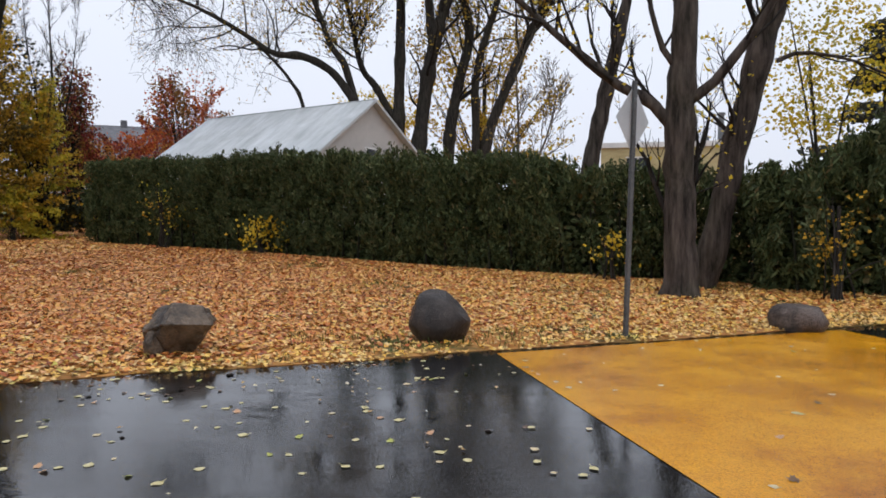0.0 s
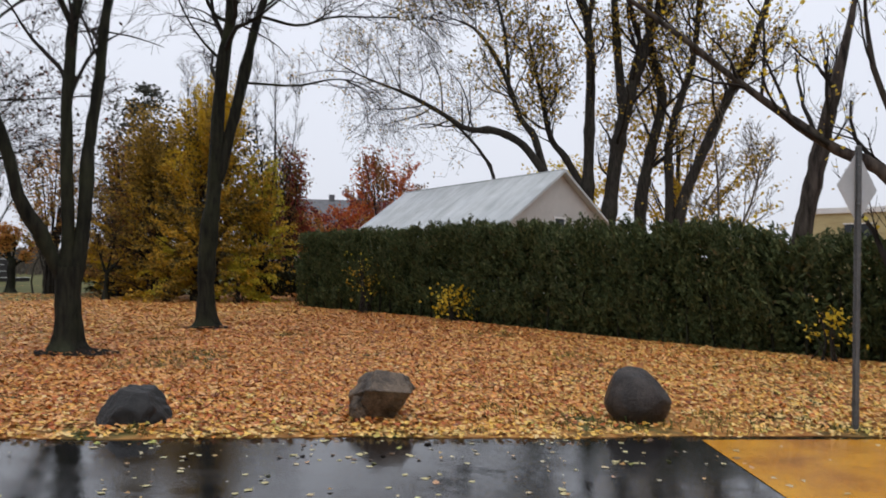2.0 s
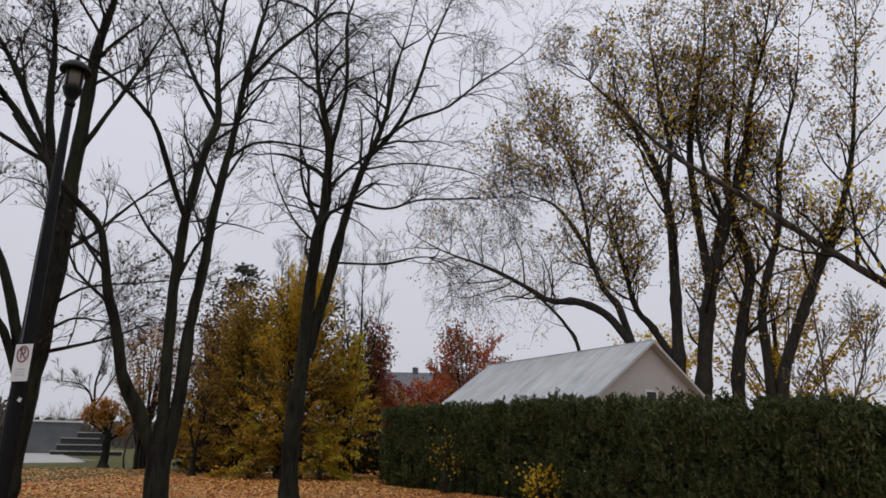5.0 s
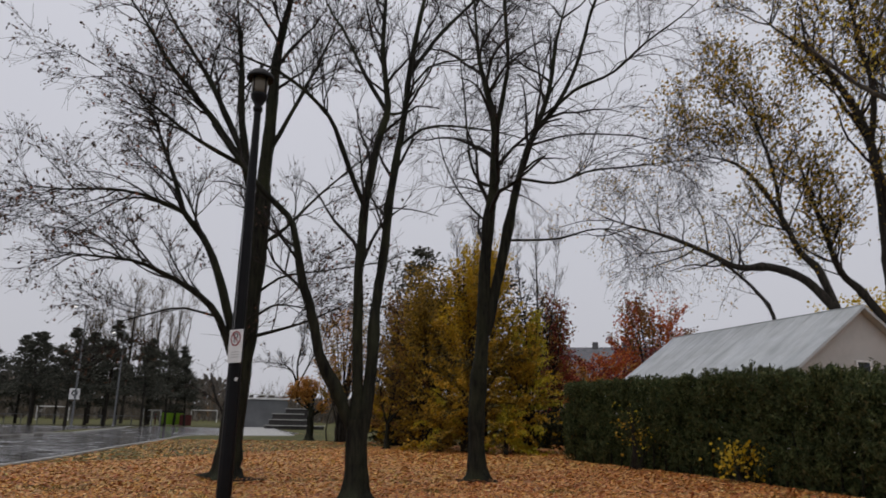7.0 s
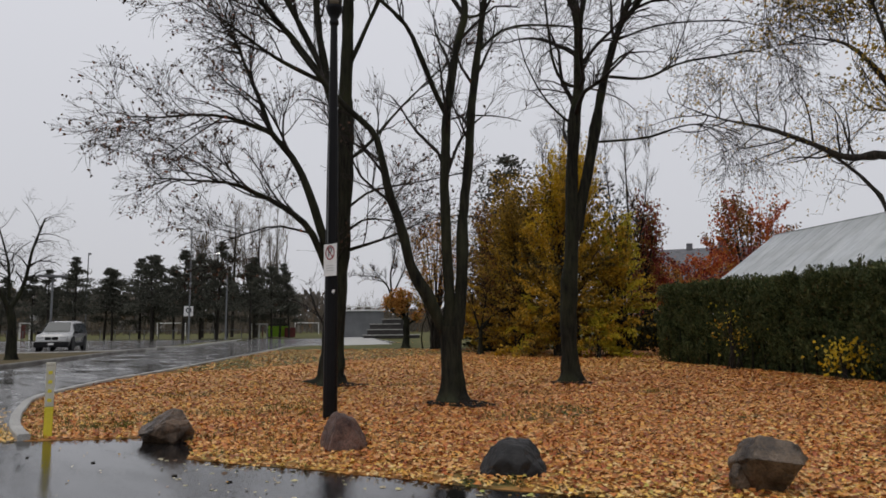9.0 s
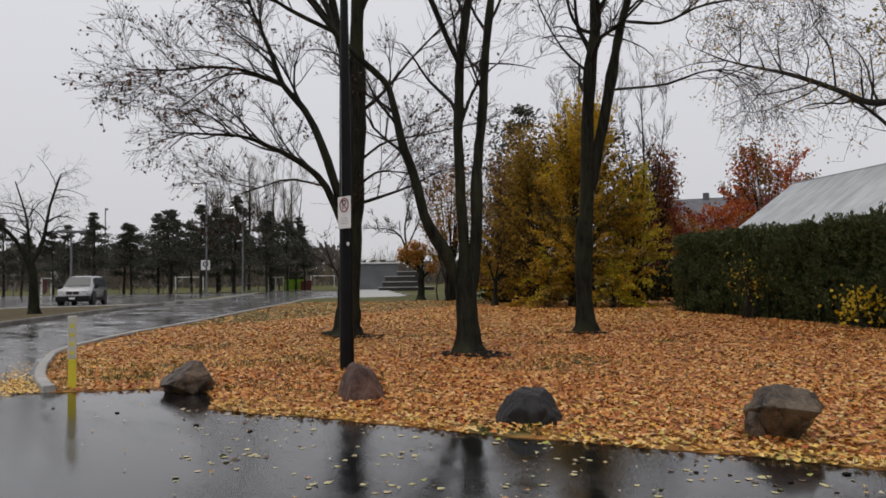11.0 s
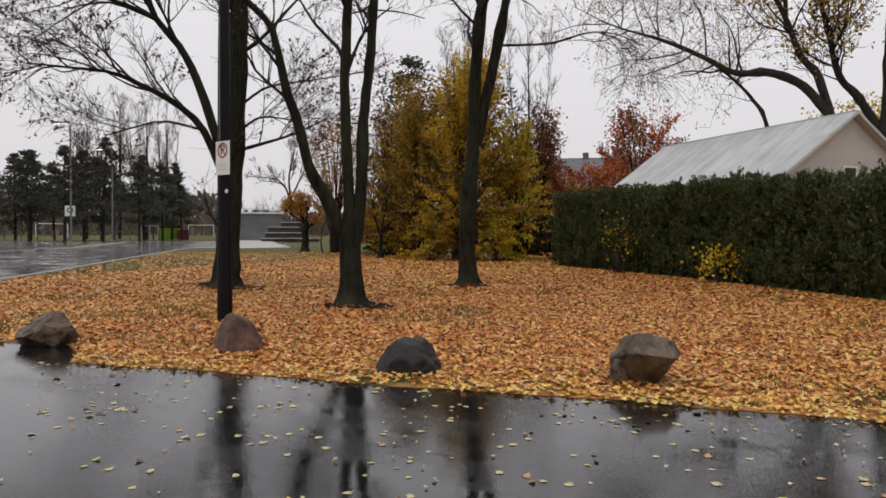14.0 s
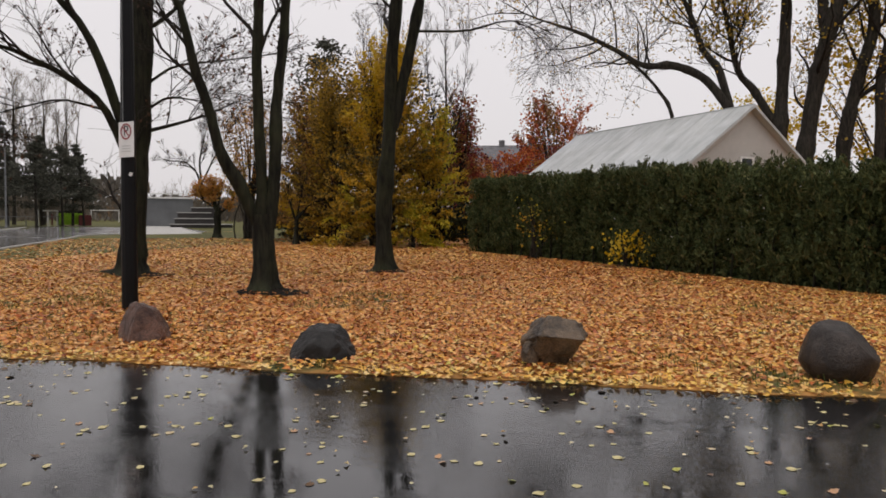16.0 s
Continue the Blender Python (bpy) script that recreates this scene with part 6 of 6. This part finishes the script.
# ---------------------------------------------------------------- parked minivan
def minivan(m):
    car = thing("minivan", m, "silver minivan parked on the wet car park", "car")
    # x forward, origin on the ground at the middle; sections from tail to nose: x, half width, sill, waist, roof, roof half width
    rows = [(-2.30, 0.80, 0.42, 1.00, 1.62, 0.60), (-2.20, 0.90, 0.30, 1.02, 1.74, 0.66), (-1.2, 0.92, 0.28, 1.02, 1.79, 0.68), (0.0, 0.92, 0.28, 1.00, 1.78, 0.67), (0.62, 0.92, 0.28, 0.99, 1.70, 0.64),
            (1.36, 0.93, 0.30, 1.02, 1.14, 0.74), (2.02, 0.90, 0.32, 0.97, 1.05, 0.70), (2.26, 0.84, 0.36, 0.88, 0.95, 0.62), (2.34, 0.78, 0.42, 0.70, 0.76, 0.56)]
    bm = bmesh.new()
    rings = []
    for x, w, sill, waist, top, rw in rows:
        prof = [(-w * 0.94, sill), (-w, (sill + waist) / 2), (-w * 0.985, waist), (-rw, top - 0.05), (-rw * 0.85, top), (rw * 0.85, top), (rw, top - 0.05), (w * 0.985, waist), (w, (sill + waist) / 2), (w * 0.94, sill)]
        rings.append([bm.verts.new((x, y, z)) for y, z in prof])
    for a, b in zip(rings, rings[1:]):
        for k in range(10):
            bm.faces.new((a[k], a[(k + 1) % 10], b[(k + 1) % 10], b[k]))
    bm.faces.new(rings[0]), bm.faces.new(rings[-1][::-1])
    bmesh.ops.recalc_face_normals(bm, faces=bm.faces)
    bmesh.ops.bevel(bm, geom=[e for e in bm.edges], offset=0.02, segments=1, affect="EDGES")
    part("body", bm, CAR_PAINT, car, smooth=True)

    def pane(name, pts, material, label=""):
        b2 = bmesh.new()
        f = b2.faces.new([b2.verts.new(p) for p in pts])
        f.normal_update()
        bmesh.ops.solidify(b2, geom=[f], thickness=0.02)
        return part(name, b2, material, car, label)

    pane("windscreen", [(1.34, -0.72, 1.19), (1.34, 0.72, 1.19), (0.70, 0.61, 1.71), (0.70, -0.61, 1.71)], SCREEN, "sky-grey windscreen")
    for s in (-1, 1):
        for x0, x1 in ((0.55, -0.25), (-0.33, -1.15), (-1.23, -2.0)):
            pane("side_window", [(x0 + (0.45 if x0 > 0 else 0), s * 0.925, 1.06), (x1, s * 0.925, 1.06), (x1, s * 0.725, 1.64), (x0, s * 0.725, 1.64)], WINDOW)
        part("headlight", boxed(2.14, s * 0.60 - 0.19, 0.77, 2.335, s * 0.60 + 0.19, 0.90, bevel=0.03), glass_mat("headlight_lens", (0.5, 0.5, 0.5)), car, "clear headlight")
        part("mirror", boxed(0.95, s * 1.00 - 0.10, 1.02, 1.10, s * 1.00 + 0.10, 1.18, bevel=0.03), CAR_TRIM, car)
        for x in (1.42, -1.42):
            wh = part("wheel", lathe([(0.20, -0.12), (0.34, -0.12), (0.37, -0.08), (0.37, 0.08), (0.34, 0.12), (0.20, 0.12)], 24), RUBBER, car, m=pose(x, s * 0.85, 0.37, 90, 0, 0))
            part("rim", lathe([(0.20, -0.115), (0.20, 0.115)], 16), GALV, wh, "steel rim")
        for x in (1.42, -1.42):
            part("wheel_arch", lathe([(0.36, -0.02), (0.47, -0.02), (0.47, 0.02), (0.36, 0.02)], 24), CAR_TRIM, car, "dark flared arch", m=pose(x, s * 0.925, 0.42, 90, 0, 0))
        part("side_cladding", boxed(-1.0, s * 0.925 - 0.03, 0.27, 1.0, s * 0.925 + 0.03, 0.50, bevel=0.02), CAR_TRIM, car, "dark lower cladding")
        part("roof_rail", boxed(-1.9, s * 0.55 - 0.02, 1.80, 0.3, s * 0.55 + 0.02, 1.84, bevel=0.01), CAR_TRIM, car)
    part("bumper", boxed(2.0, -0.90, 0.26, 2.42, 0.90, 0.58, bevel=0.07), CAR_TRIM, car, "dark lower bumper")
    for s in (-1, 1):
        part("grille", boxed(2.20, s * 0.18 - 0.16, 0.68, 2.375, s * 0.18 + 0.16, 0.86, bevel=0.04), CAR_TRIM, car)
    part("number_plate", boxed(2.41, -0.15, 0.40, 2.425, 0.15, 0.51), SIGN_WHITE, car, "plain pale number plate")
    return car


minivan(pose(-46.35, 15.2, 0.0, 0, 0, -32))


# ---------------------------------------------------------------- far car park and field
def light_pole(x, y, height, label, arm=1.4, turn=0, lit=False):
    ob = thing("light_pole", pose(x, y, 0, 0, 0, turn), label, "street lamp", "car park light poles")
    part("pole", lathe([(0.16, 0), (0.16, 0.15), (0.09, 0.25), (0.06, height)], 10), GALV, ob)
    part("arm", boxed(0, -0.035, height - 0.08, arm, 0.035, height, bevel=0.01), GALV, ob)
    head = part("lamp_head", boxed(arm - 0.1, -0.14, height - 0.12, arm + 0.55, 0.14, height + 0.06, bevel=0.04), GALV, ob)
    part("lens", boxed(arm, -0.10, height - 0.15, arm + 0.45, 0.10, height - 0.122), LIT if lit else LAMP_GLASS, head)
    return ob


pole_a = light_pole(-63.8, 32.0, 10.9, "tall grey car park light pole carrying a white sign", 1.2, 200, True)
plate = part("sign_panel", boxed(-0.42, -0.02, 2.45, 0.42, 0.02, 3.4, bevel=0.01), SIGN_WHITE, pole_a, "white square sign with a dark mark", m=pose(0.2, -0.1, 0, 0, 0, -137))
part("mark", ring(0.15, 0.26, -0.01), SIGN_BLACK, plate, m=pose(0, -0.021, 3.0))
light_pole(-66.9, 37.6, 9.3, "tall grey car park light pole, lamp lit", 1.2, 200, True)
light_pole(-90, 32.0, 10.5, "distant grey floodlight pole above the pines", 0.6, 150)
shelter = thing("flat_canopy", pose(-66.8, 20.9, 0, 0, 0, 72), "flat canopy on a single post beside the car park", "shelter")
part("post", lathe([(0.10, 0), (0.08, 5.8)], 10), GALV, shelter)
part("roof", boxed(-1.15, -0.5, 5.8, 1.15, 0.5, 5.98, bevel=0.03), GALV, shelter)

box_ob = thing("green_container", pose(-81.5, 53.5, 0, 0, 0, 56), "bright lime green container at the field's edge", "container")
part("body", boxed(-1.35, -0.9, 0.1, 1.35, 0.9, 1.5, bevel=0.05), LIME, box_ob)
part("lid", boxed(-1.25, -0.85, 1.5, 1.25, 0.85, 1.75, bevel=0.06), CAR_TRIM, box_ob, "dark lid")
for x in (-1.2, 1.0):
    part("foot", boxed(x, -0.8, 0, x + 0.2, 0.8, 0.1), CAR_TRIM, box_ob)
red_box = thing("red_bin", pose(-79.3, 53.9, 0, 0, 0, 55), "dark red bin beside the green container", "bin")
part("body", boxed(-0.7, -0.5, 0, 0.7, 0.5, 1.3, bevel=0.05), RED_PAINT, red_box)
gate = thing("striped_barrier", pose(-80.5, 50.0, 0, 0, 0, 60), "white frame barrier with red uprights", "barrier")
for x in (-1.0, 0.0, 1.0):
    part("upright", boxed(x - 0.09, -0.06, 0, x + 0.09, 0.06, 1.7), SIGN_WHITE, gate)
    if x < 1:
        part("board", boxed(x + 0.34, -0.04, 0.1, x + 0.52, 0.04, 1.4), RED_PAINT, gate)
part("top_rail", boxed(-1.09, -0.06, 1.7, 1.09, 0.06, 1.85), SIGN_WHITE, gate)


kiosk = thing("striped_barrier", pose(-98.0, 27.8, 0, 0, 0, 70), "small red and white barrier beyond the car park", "barrier")
for x in (-0.55, 0.55):
    part("upright", boxed(x - 0.12, -0.08, 0, x + 0.12, 0.08, 2.0, bevel=0.01), SIGN_WHITE, kiosk)
part("board", boxed(-0.43, -0.05, 0.2, 0.05, 0.05, 1.8, bevel=0.01), RED_PAINT, kiosk, "dull red board")
part("top_rail", boxed(-0.67, -0.08, 2.0, 0.67, 0.08, 2.12, bevel=0.01), SIGN_WHITE, kiosk)
lot_sign = thing("small_sign", pose(-92.0, 26.9, 0, 0, 0, 72), "small white sign on a thin post beyond the car park", "sign")
part("post", lathe([(0.04, 0), (0.04, 2.9)], 8), GALV, lot_sign)
part("sign_panel", boxed(-0.35, -0.06, 2.3, 0.35, -0.04, 2.9, bevel=0.008), SIGN_WHITE, lot_sign)


def goal(x, y, turn, w, h):
    ob = thing("football_goal", pose(x, y, 0, 0, 0, turn), "white football goal on the far field", "goal", "football goals")
    for s in (-1, 1):
        part("goalpost", lathe([(0.07, 0), (0.07, h)], 8), WHITE_TRIM, ob, m=pose(s * w / 2, 0, 0))
        part("back_stay", boxed(-0.04, 0, 0, 0.04, 1.6, 0.07), WHITE_TRIM, ob, m=pose(s * w / 2, 0, 0))
    part("crossbar", boxed(-w / 2 - 0.07, -0.07, h - 0.07, w / 2 + 0.07, 0.07, h + 0.07, bevel=0.02), WHITE_TRIM, ob)
    return ob


goal(-117, 83.5, 55, 4.6, 2.2)
goal(-120, 57, 62, 4.6, 2.2)
fence = thing("field_fence", pose(-88, 30, 0, 0, 0, 62), "low far rail fence beyond the car park", "fence")
for k in range(26):
    part("post", boxed(-18 + 1.6 * k, -0.04, 0, -17.9 + 1.6 * k, 0.04, 1.1), GALV, fence)
part("rail", boxed(-18, -0.03, 1.02, 22.2, 0.03, 1.10), GALV, fence)

# ---------------------------------------------------------------- pines, poplars, woods
protos = [conifer("pine_tree", 0, 0, h, s, "dark pine with a bare lower trunk in the far row", b, 11, 120, 0.24, "far row of pines", 1.5, 1.5) for h, s, b in ((10.5, 3.3, 0.32), (9.4, 3.0, 0.26), (8.4, 3.4, 0.36), (10.0, 2.7, 0.22), (9.0, 3.6, 0.42))]
row = [(76.5, 88, 0.80), (75.4, 84, 0.72), (74.0, 92, 0.85), (72.6, 86, 0.74), (71.6, 95, 0.95), (70.6, 84, 0.84), (69.6, 90, 0.9), (68.6, 86, 0.95), (67.6, 93, 0.98), (66.6, 85, 1.0), (65.6, 92, 0.96), (64.7, 86, 1.05),
       (63.8, 94, 1.02), (62.9, 85, 1.0), (62.0, 90, 1.08), (61.1, 86, 1.06), (60.2, 93, 0.98), (59.2, 87, 1.0), (58.3, 92, 1.02), (57.5, 86, 0.98), (56.7, 90, 0.92), (56.0, 87, 0.82), (79.0, 92, 0.8), (81.0, 88, 0.8)]
for k, (a, r, s) in enumerate(row):
    a, r = a + rng.normal(0, 0.45), r + rng.normal(0, 4.0)
    mtx = pose(-r * math.sin(radians(a)), r * math.cos(radians(a)), 0, 0, 0, 77 * k) @ Matrix.Scale(s, 4)
    if k < 5:
        protos[k].matrix_basis = mtx
    else:
        c = copy_thing(protos[k % 5], mtx)
        c.matrix_basis = mtx
for a, r, h in ((62.4, 104, 15), (60.2, 108, 19), (58.4, 103, 18), (57.0, 110, 19)):
    x, y = -r * math.sin(radians(a)), r * math.cos(radians(a))
    limbs_ = [([(x, y, 0), (x + 0.3, y, h * 0.5), (x, y + 0.2, h)], 0.22, 0.05, 18)]
    for q in range(4):
        dx, dy = rng.normal(0, 2.6, 2)
        limbs_.append(([(x, y, h * 0.2), (x + dx * 0.6, y + dy * 0.6, h * 0.5), (x + dx, y + dy, h * 0.92)], 0.11, 0.035, 12))
    tree("bare_poplar", limbs_, "tall bare tree standing behind the pines", BARK_FAR, TWIG_TAN, OLIVE, n_child=14, length=3.8, per_end=0.02, leaf_size=0.2, spec=dict(M_SPEC, least=0.020, fan=3, up=0.7), flare=0.2, group="bare trees behind the pines")
tree("street_tree", [([(-33.0, 8.9, 0), (-33.0, 8.85, 1.6), (-33.05, 8.7, 2.3)], 0.19, 0.15, 0), ([(-33.05, 8.7, 2.2), (-33.2, 8.2, 3.2), (-33.4, 7.4, 4.0), (-33.6, 6.4, 4.5)], 0.10, 0.03, 12), ([(-33.0, 8.75, 2.1), (-32.9, 9.2, 3.2), (-32.8, 9.4, 4.6), (-32.7, 9.8, 6.0)], 0.10, 0.03, 14),
                     ([(-33.0, 8.7, 2.6), (-33.0, 8.6, 4.0), (-33.2, 8.2, 5.6)], 0.07, 0.02, 14)],
     "small bare street tree with arching twigs on the grass island", BARK, TWIG, None, n_child=10, length=1.9, spec=dict(M_SPEC, up=0.05, curve=-0.5, along=0.6, side=0.8, fan=4))

# far woods: a low uneven band of twiggy grey-brown crowns
n = 15000
a = np.radians(rng.uniform(-48, 96, n))
r = rng.uniform(185, 240, n)
top = np.array([5.5 + 4.5 * (q > 0.9) + 2.6 * noise.noise((q * 9.0, 1.0, 0.0)) + 1.4 * noise.noise((q * 40.0, 5.0, 0.0)) for q in a])
p = np.stack([-r * np.sin(a), r * np.cos(a), top * rng.uniform(0.0, 1.0, n) ** 0.8 + 0.3], 1)
WOODS = leafy("far_woods_twigs", [(0.0, (0.075, 0.072, 0.066)), (0.5, (0.13, 0.118, 0.102)), (0.9, (0.17, 0.146, 0.118)), (1.0, (0.22, 0.14, 0.08))], 0.9, 0.1)
tagged(put("far_woods", leaves_mesh("far_woods", p, rng.uniform(1.4, 3.2, n), axis=(0, 0, 1.3), spread=0.5, shape="tuft"), WOODS), "distant grey-brown bare woods beyond the field", "woods", kind="stuff")
# the land's low rise that closes the field
k = 120
ang = np.radians(np.linspace(-70, 110, k))
hill = np.array([3.2 + 1.6 * noise.noise((q * 6.0, 2.0, 0.0)) + 2.2 * (q > 0.85) for q in ang])
hv = np.concatenate([np.stack([-250 * np.sin(ang), 250 * np.cos(ang), np.full(k, -0.1)], 1), np.stack([-256 * np.sin(ang), 256 * np.cos(ang), hill], 1), np.stack([-290 * np.sin(ang), 290 * np.cos(ang), np.full(k, -0.1)], 1)])
hf = np.array([(r_ * k + j, r_ * k + j + 1, (r_ + 1) * k + j + 1, (r_ + 1) * k + j) for r_ in range(2) for j in range(k - 1)])
HILL = surface("far_wooded_bank", (0.075, 0.070, 0.062), (0.15, 0.135, 0.112), 0.12, 1.2, 0.95, bump_s=0.6, bump_d=0.5)
tagged(put("backdrop", mesh_of("backdrop", hv, hf.ravel(), np.full(len(hf), 4), True), HILL), "low dim wooded rise beyond the field", "hill", kind="structure")
# twiggy crowns against the sky beyond the field
far_twigs = Tubes()
for _ in range(420):
    a_, r_ = math.radians(rng.uniform(44, 82)), rng.uniform(150, 175)
    b = np.array([-r_ * math.sin(a_), r_ * math.cos(a_), 0.0])
    line = branch_line(b, (rng.normal(0, 0.12), rng.normal(0, 0.12), 1), rng.uniform(4, 8.5), 4, 0.2, 0.10)
    far_twigs.add(line, np.linspace(0.10, 0.02, 5), 3)
    for _ in range(7):
        s = rng.integers(1, 5)
        far_twigs.add(branch_line(line[s], (rng.normal(0, 0.5), rng.normal(0, 0.5), 1), rng.uniform(1, 2.6), 3, 0.3, 0.15), np.linspace(0.045, 0.015, 4), 3)
tagged(put("bare_woods", far_twigs.mesh("bare_woods"), TWIG_TAN), "thin bare woodland edge beyond the field", "woods", kind="stuff")


# ---------------------------------------------------------------- single leaves and clods on the pavement
def leaf_outline(kind):
    if kind == 0:  # heart-shaped poplar leaf with a stalk
        return [(0.0, -0.85), (0.02, -0.5), (0.22, -0.46), (0.42, -0.25), (0.45, 0.0), (0.28, 0.28), (0.0, 0.55), (-0.26, 0.30), (-0.44, 0.02), (-0.42, -0.26), (-0.20, -0.46), (-0.02, -0.5)]
    return [(0.0, -0.8), (0.03, -0.42), (0.30, -0.45), (0.26, -0.22), (0.55, -0.05), (0.34, 0.08), (0.36, 0.32), (0.14, 0.22), (0.0, 0.58), (-0.15, 0.22), (-0.36, 0.34), (-0.33, 0.08), (-0.56, -0.05), (-0.27, -0.2), (-0.3, -0.45), (-0.03, -0.42)]


LEAF_MATS = [PAVE_LEAF, PAVE_LEAF, PAVE_LEAF, leafy("pale_tan_leaf", [(0.0, (0.50, 0.40, 0.22)), (1.0, (0.56, 0.46, 0.28))], 0.35, 0.0, 0.5), leafy("green_yellow_leaf", [(0.0, (0.30, 0.34, 0.07)), (1.0, (0.42, 0.40, 0.10))], 0.35, 0.0, 0.5), PAVE_LEAF_TAN, leafy("dark_wet_leaf", [(0.0, (0.07, 0.035, 0.018)), (1.0, (0.16, 0.09, 0.04))], 0.3, 0.0, 0.5)]
leaf_meshes = []
for q in range(14):
    maple = q >= 9
    out_ = leaf_outline(1 if maple else 0)
    me = bpy.data.meshes.new("fallen_leaf")
    fold, skew, tipup = rng.choice([0.0, 0.03, 0.12, 0.35, 0.55]), rng.uniform(-0.25, 0.25), rng.uniform(0, 0.25)
    vs = [(0.0, 0.0, 0.012)]
    for x, y in out_:
        x, y = x * rng.uniform(0.80, 1.15) + skew * y * 0.4, y * rng.uniform(0.88, 1.1)
        vs.append((x, y, (0.25 * rng.uniform() if y < -0.7 else 0.0) + 0.012 + fold * max(x, 0.0) + tipup * max(y, 0.0) ** 2 + rng.uniform(0.0, 0.05)))
    k = len(out_)
    me.from_pydata(vs, [], [(0, 1 + j, 1 + (j + 1) % k) for j in range(k)])
    me.materials.append(LEAF_MATS[q % 5] if not maple else LEAF_MATS[5 + q % 2])
    leaf_meshes.append(me)
spots = []
while len(spots) < 285:
    r_, a_ = rng.uniform(2.6, 9.0), math.radians(rng.uniform(-34, 66))
    x, y = -r_ * math.sin(a_), r_ * math.cos(a_)
    gap = edge_y(x) - y
    if gap < 0.05 or x < -9.0 or (x > 1.0 and rng.uniform() < 0.75) or rng.uniform() > 0.30 + 0.7 * math.exp(-gap / 1.3):
        continue
    if spots and rng.uniform() < 0.22:
        px_, py_ = spots[rng.integers(len(spots))]
        x, y = px_ + rng.normal(0, 0.09), py_ + rng.normal(0, 0.09)
        if edge_y(x) - y < 0.04:
            continue
    spots.append((x, y))
for x, y in spots:
    q = int(rng.integers(0, 9)) if rng.uniform() < 0.84 else int(rng.integers(9, 14))
    ob = new("fallen_leaf", leaf_meshes[q])
    s = rng.uniform(0.028, 0.058)
    ob.matrix_basis = pose(x, y, 0.0012 if not 0.5 < x else 0.0055, 0, 0, rng.uniform(0, 360)) @ Matrix.Diagonal((s, s, s, 1))
    tagged(ob, "single pale yellow leaf lying on wet asphalt" if q < 9 else "single brown maple leaf lying on wet asphalt", "leaf", "leaves on the pavement")
for x, y, s in ((-1.65, 4.68, 0.026), (-2.18, 4.50, 0.024), (-1.45, 5.10, 0.035), (-5.6, 3.2, 0.03), (-6.2, 3.0, 0.035), (-1.2, 4.3, 0.016), (-1.6, 3.7, 0.018), (-7.4, 2.75, 0.03), (-8.2, 2.4, 0.025), (-2.9, 4.2, 0.02)):
    bm = bmesh.new()
    bmesh.ops.create_icosphere(bm, subdivisions=2, radius=s * 0.75)
    for v in bm.verts:
        v.co *= 1 + 0.4 * noise.noise(v.co * 60 + Vector((x, y, 0)))
        v.co.z *= 0.32
    tagged(part("soil_clod", bm, SOIL, smooth=True, m=pose(x, y, s * 0.18)), "small dark wet clod on the asphalt", "clod", "clods on the pavement")

# small pale leaf scraps and seeds, washed thin over the pavement and along the gutter
r_, a_ = np.sqrt(rng.uniform(2.4 ** 2, 10.5 ** 2, 2600)), np.radians(rng.uniform(-34, 72, 2600))
p = np.stack([-r_ * np.sin(a_), r_ * np.cos(a_)], 1)
gap = edge_y(p[:, 0]) - p[:, 1]
keep = (gap > 0.03) & (p[:, 0] > -9.0) & ~((p[:, 0] > 0.4) & (rng.uniform(size=len(p)) < 0.8)) & (rng.uniform(size=len(p)) < 0.10 + 0.45 * np.exp(-gap / 0.9))
p = p[keep]
SCRAP = leafy("pale_leaf_scraps", [(0.0, (0.42, 0.38, 0.20)), (0.4, (0.55, 0.48, 0.30)), (0.7, (0.52, 0.33, 0.08)), (1.0, (0.30, 0.16, 0.05))], 0.35, 0.0, 0.5)
tagged(put("leaf_scraps", leaves_mesh("leaf_scraps", fallen(p, 0.008, 0.004), rng.uniform(0.016, 0.042, len(p)), shape="maple", flat=0.10), SCRAP), "small pale leaf scraps scattered over wet asphalt", "fallen leaves", kind="stuff")
s_ = np.minimum(np.abs(rng.normal(0, 7, 760)).astype(int), len(KERB_LINE) - 1)
gutter = KERB_LINE[s_] + np.stack([-0.10 - np.abs(rng.normal(0, 0.22, 760)), -0.10 - np.abs(rng.normal(0, 0.20, 760))], 1) + rng.normal(0, 0.07, (760, 2))
tagged(put("gutter_leaves", leaves_mesh("gutter_leaves", fallen(gutter, 0.010, 0.006), rng.uniform(0.035, 0.065, 760), shape="maple", flat=0.14), LITTER_Y), "wet yellow leaves washed up along the outside of the kerb", "fallen leaves", kind="stuff")
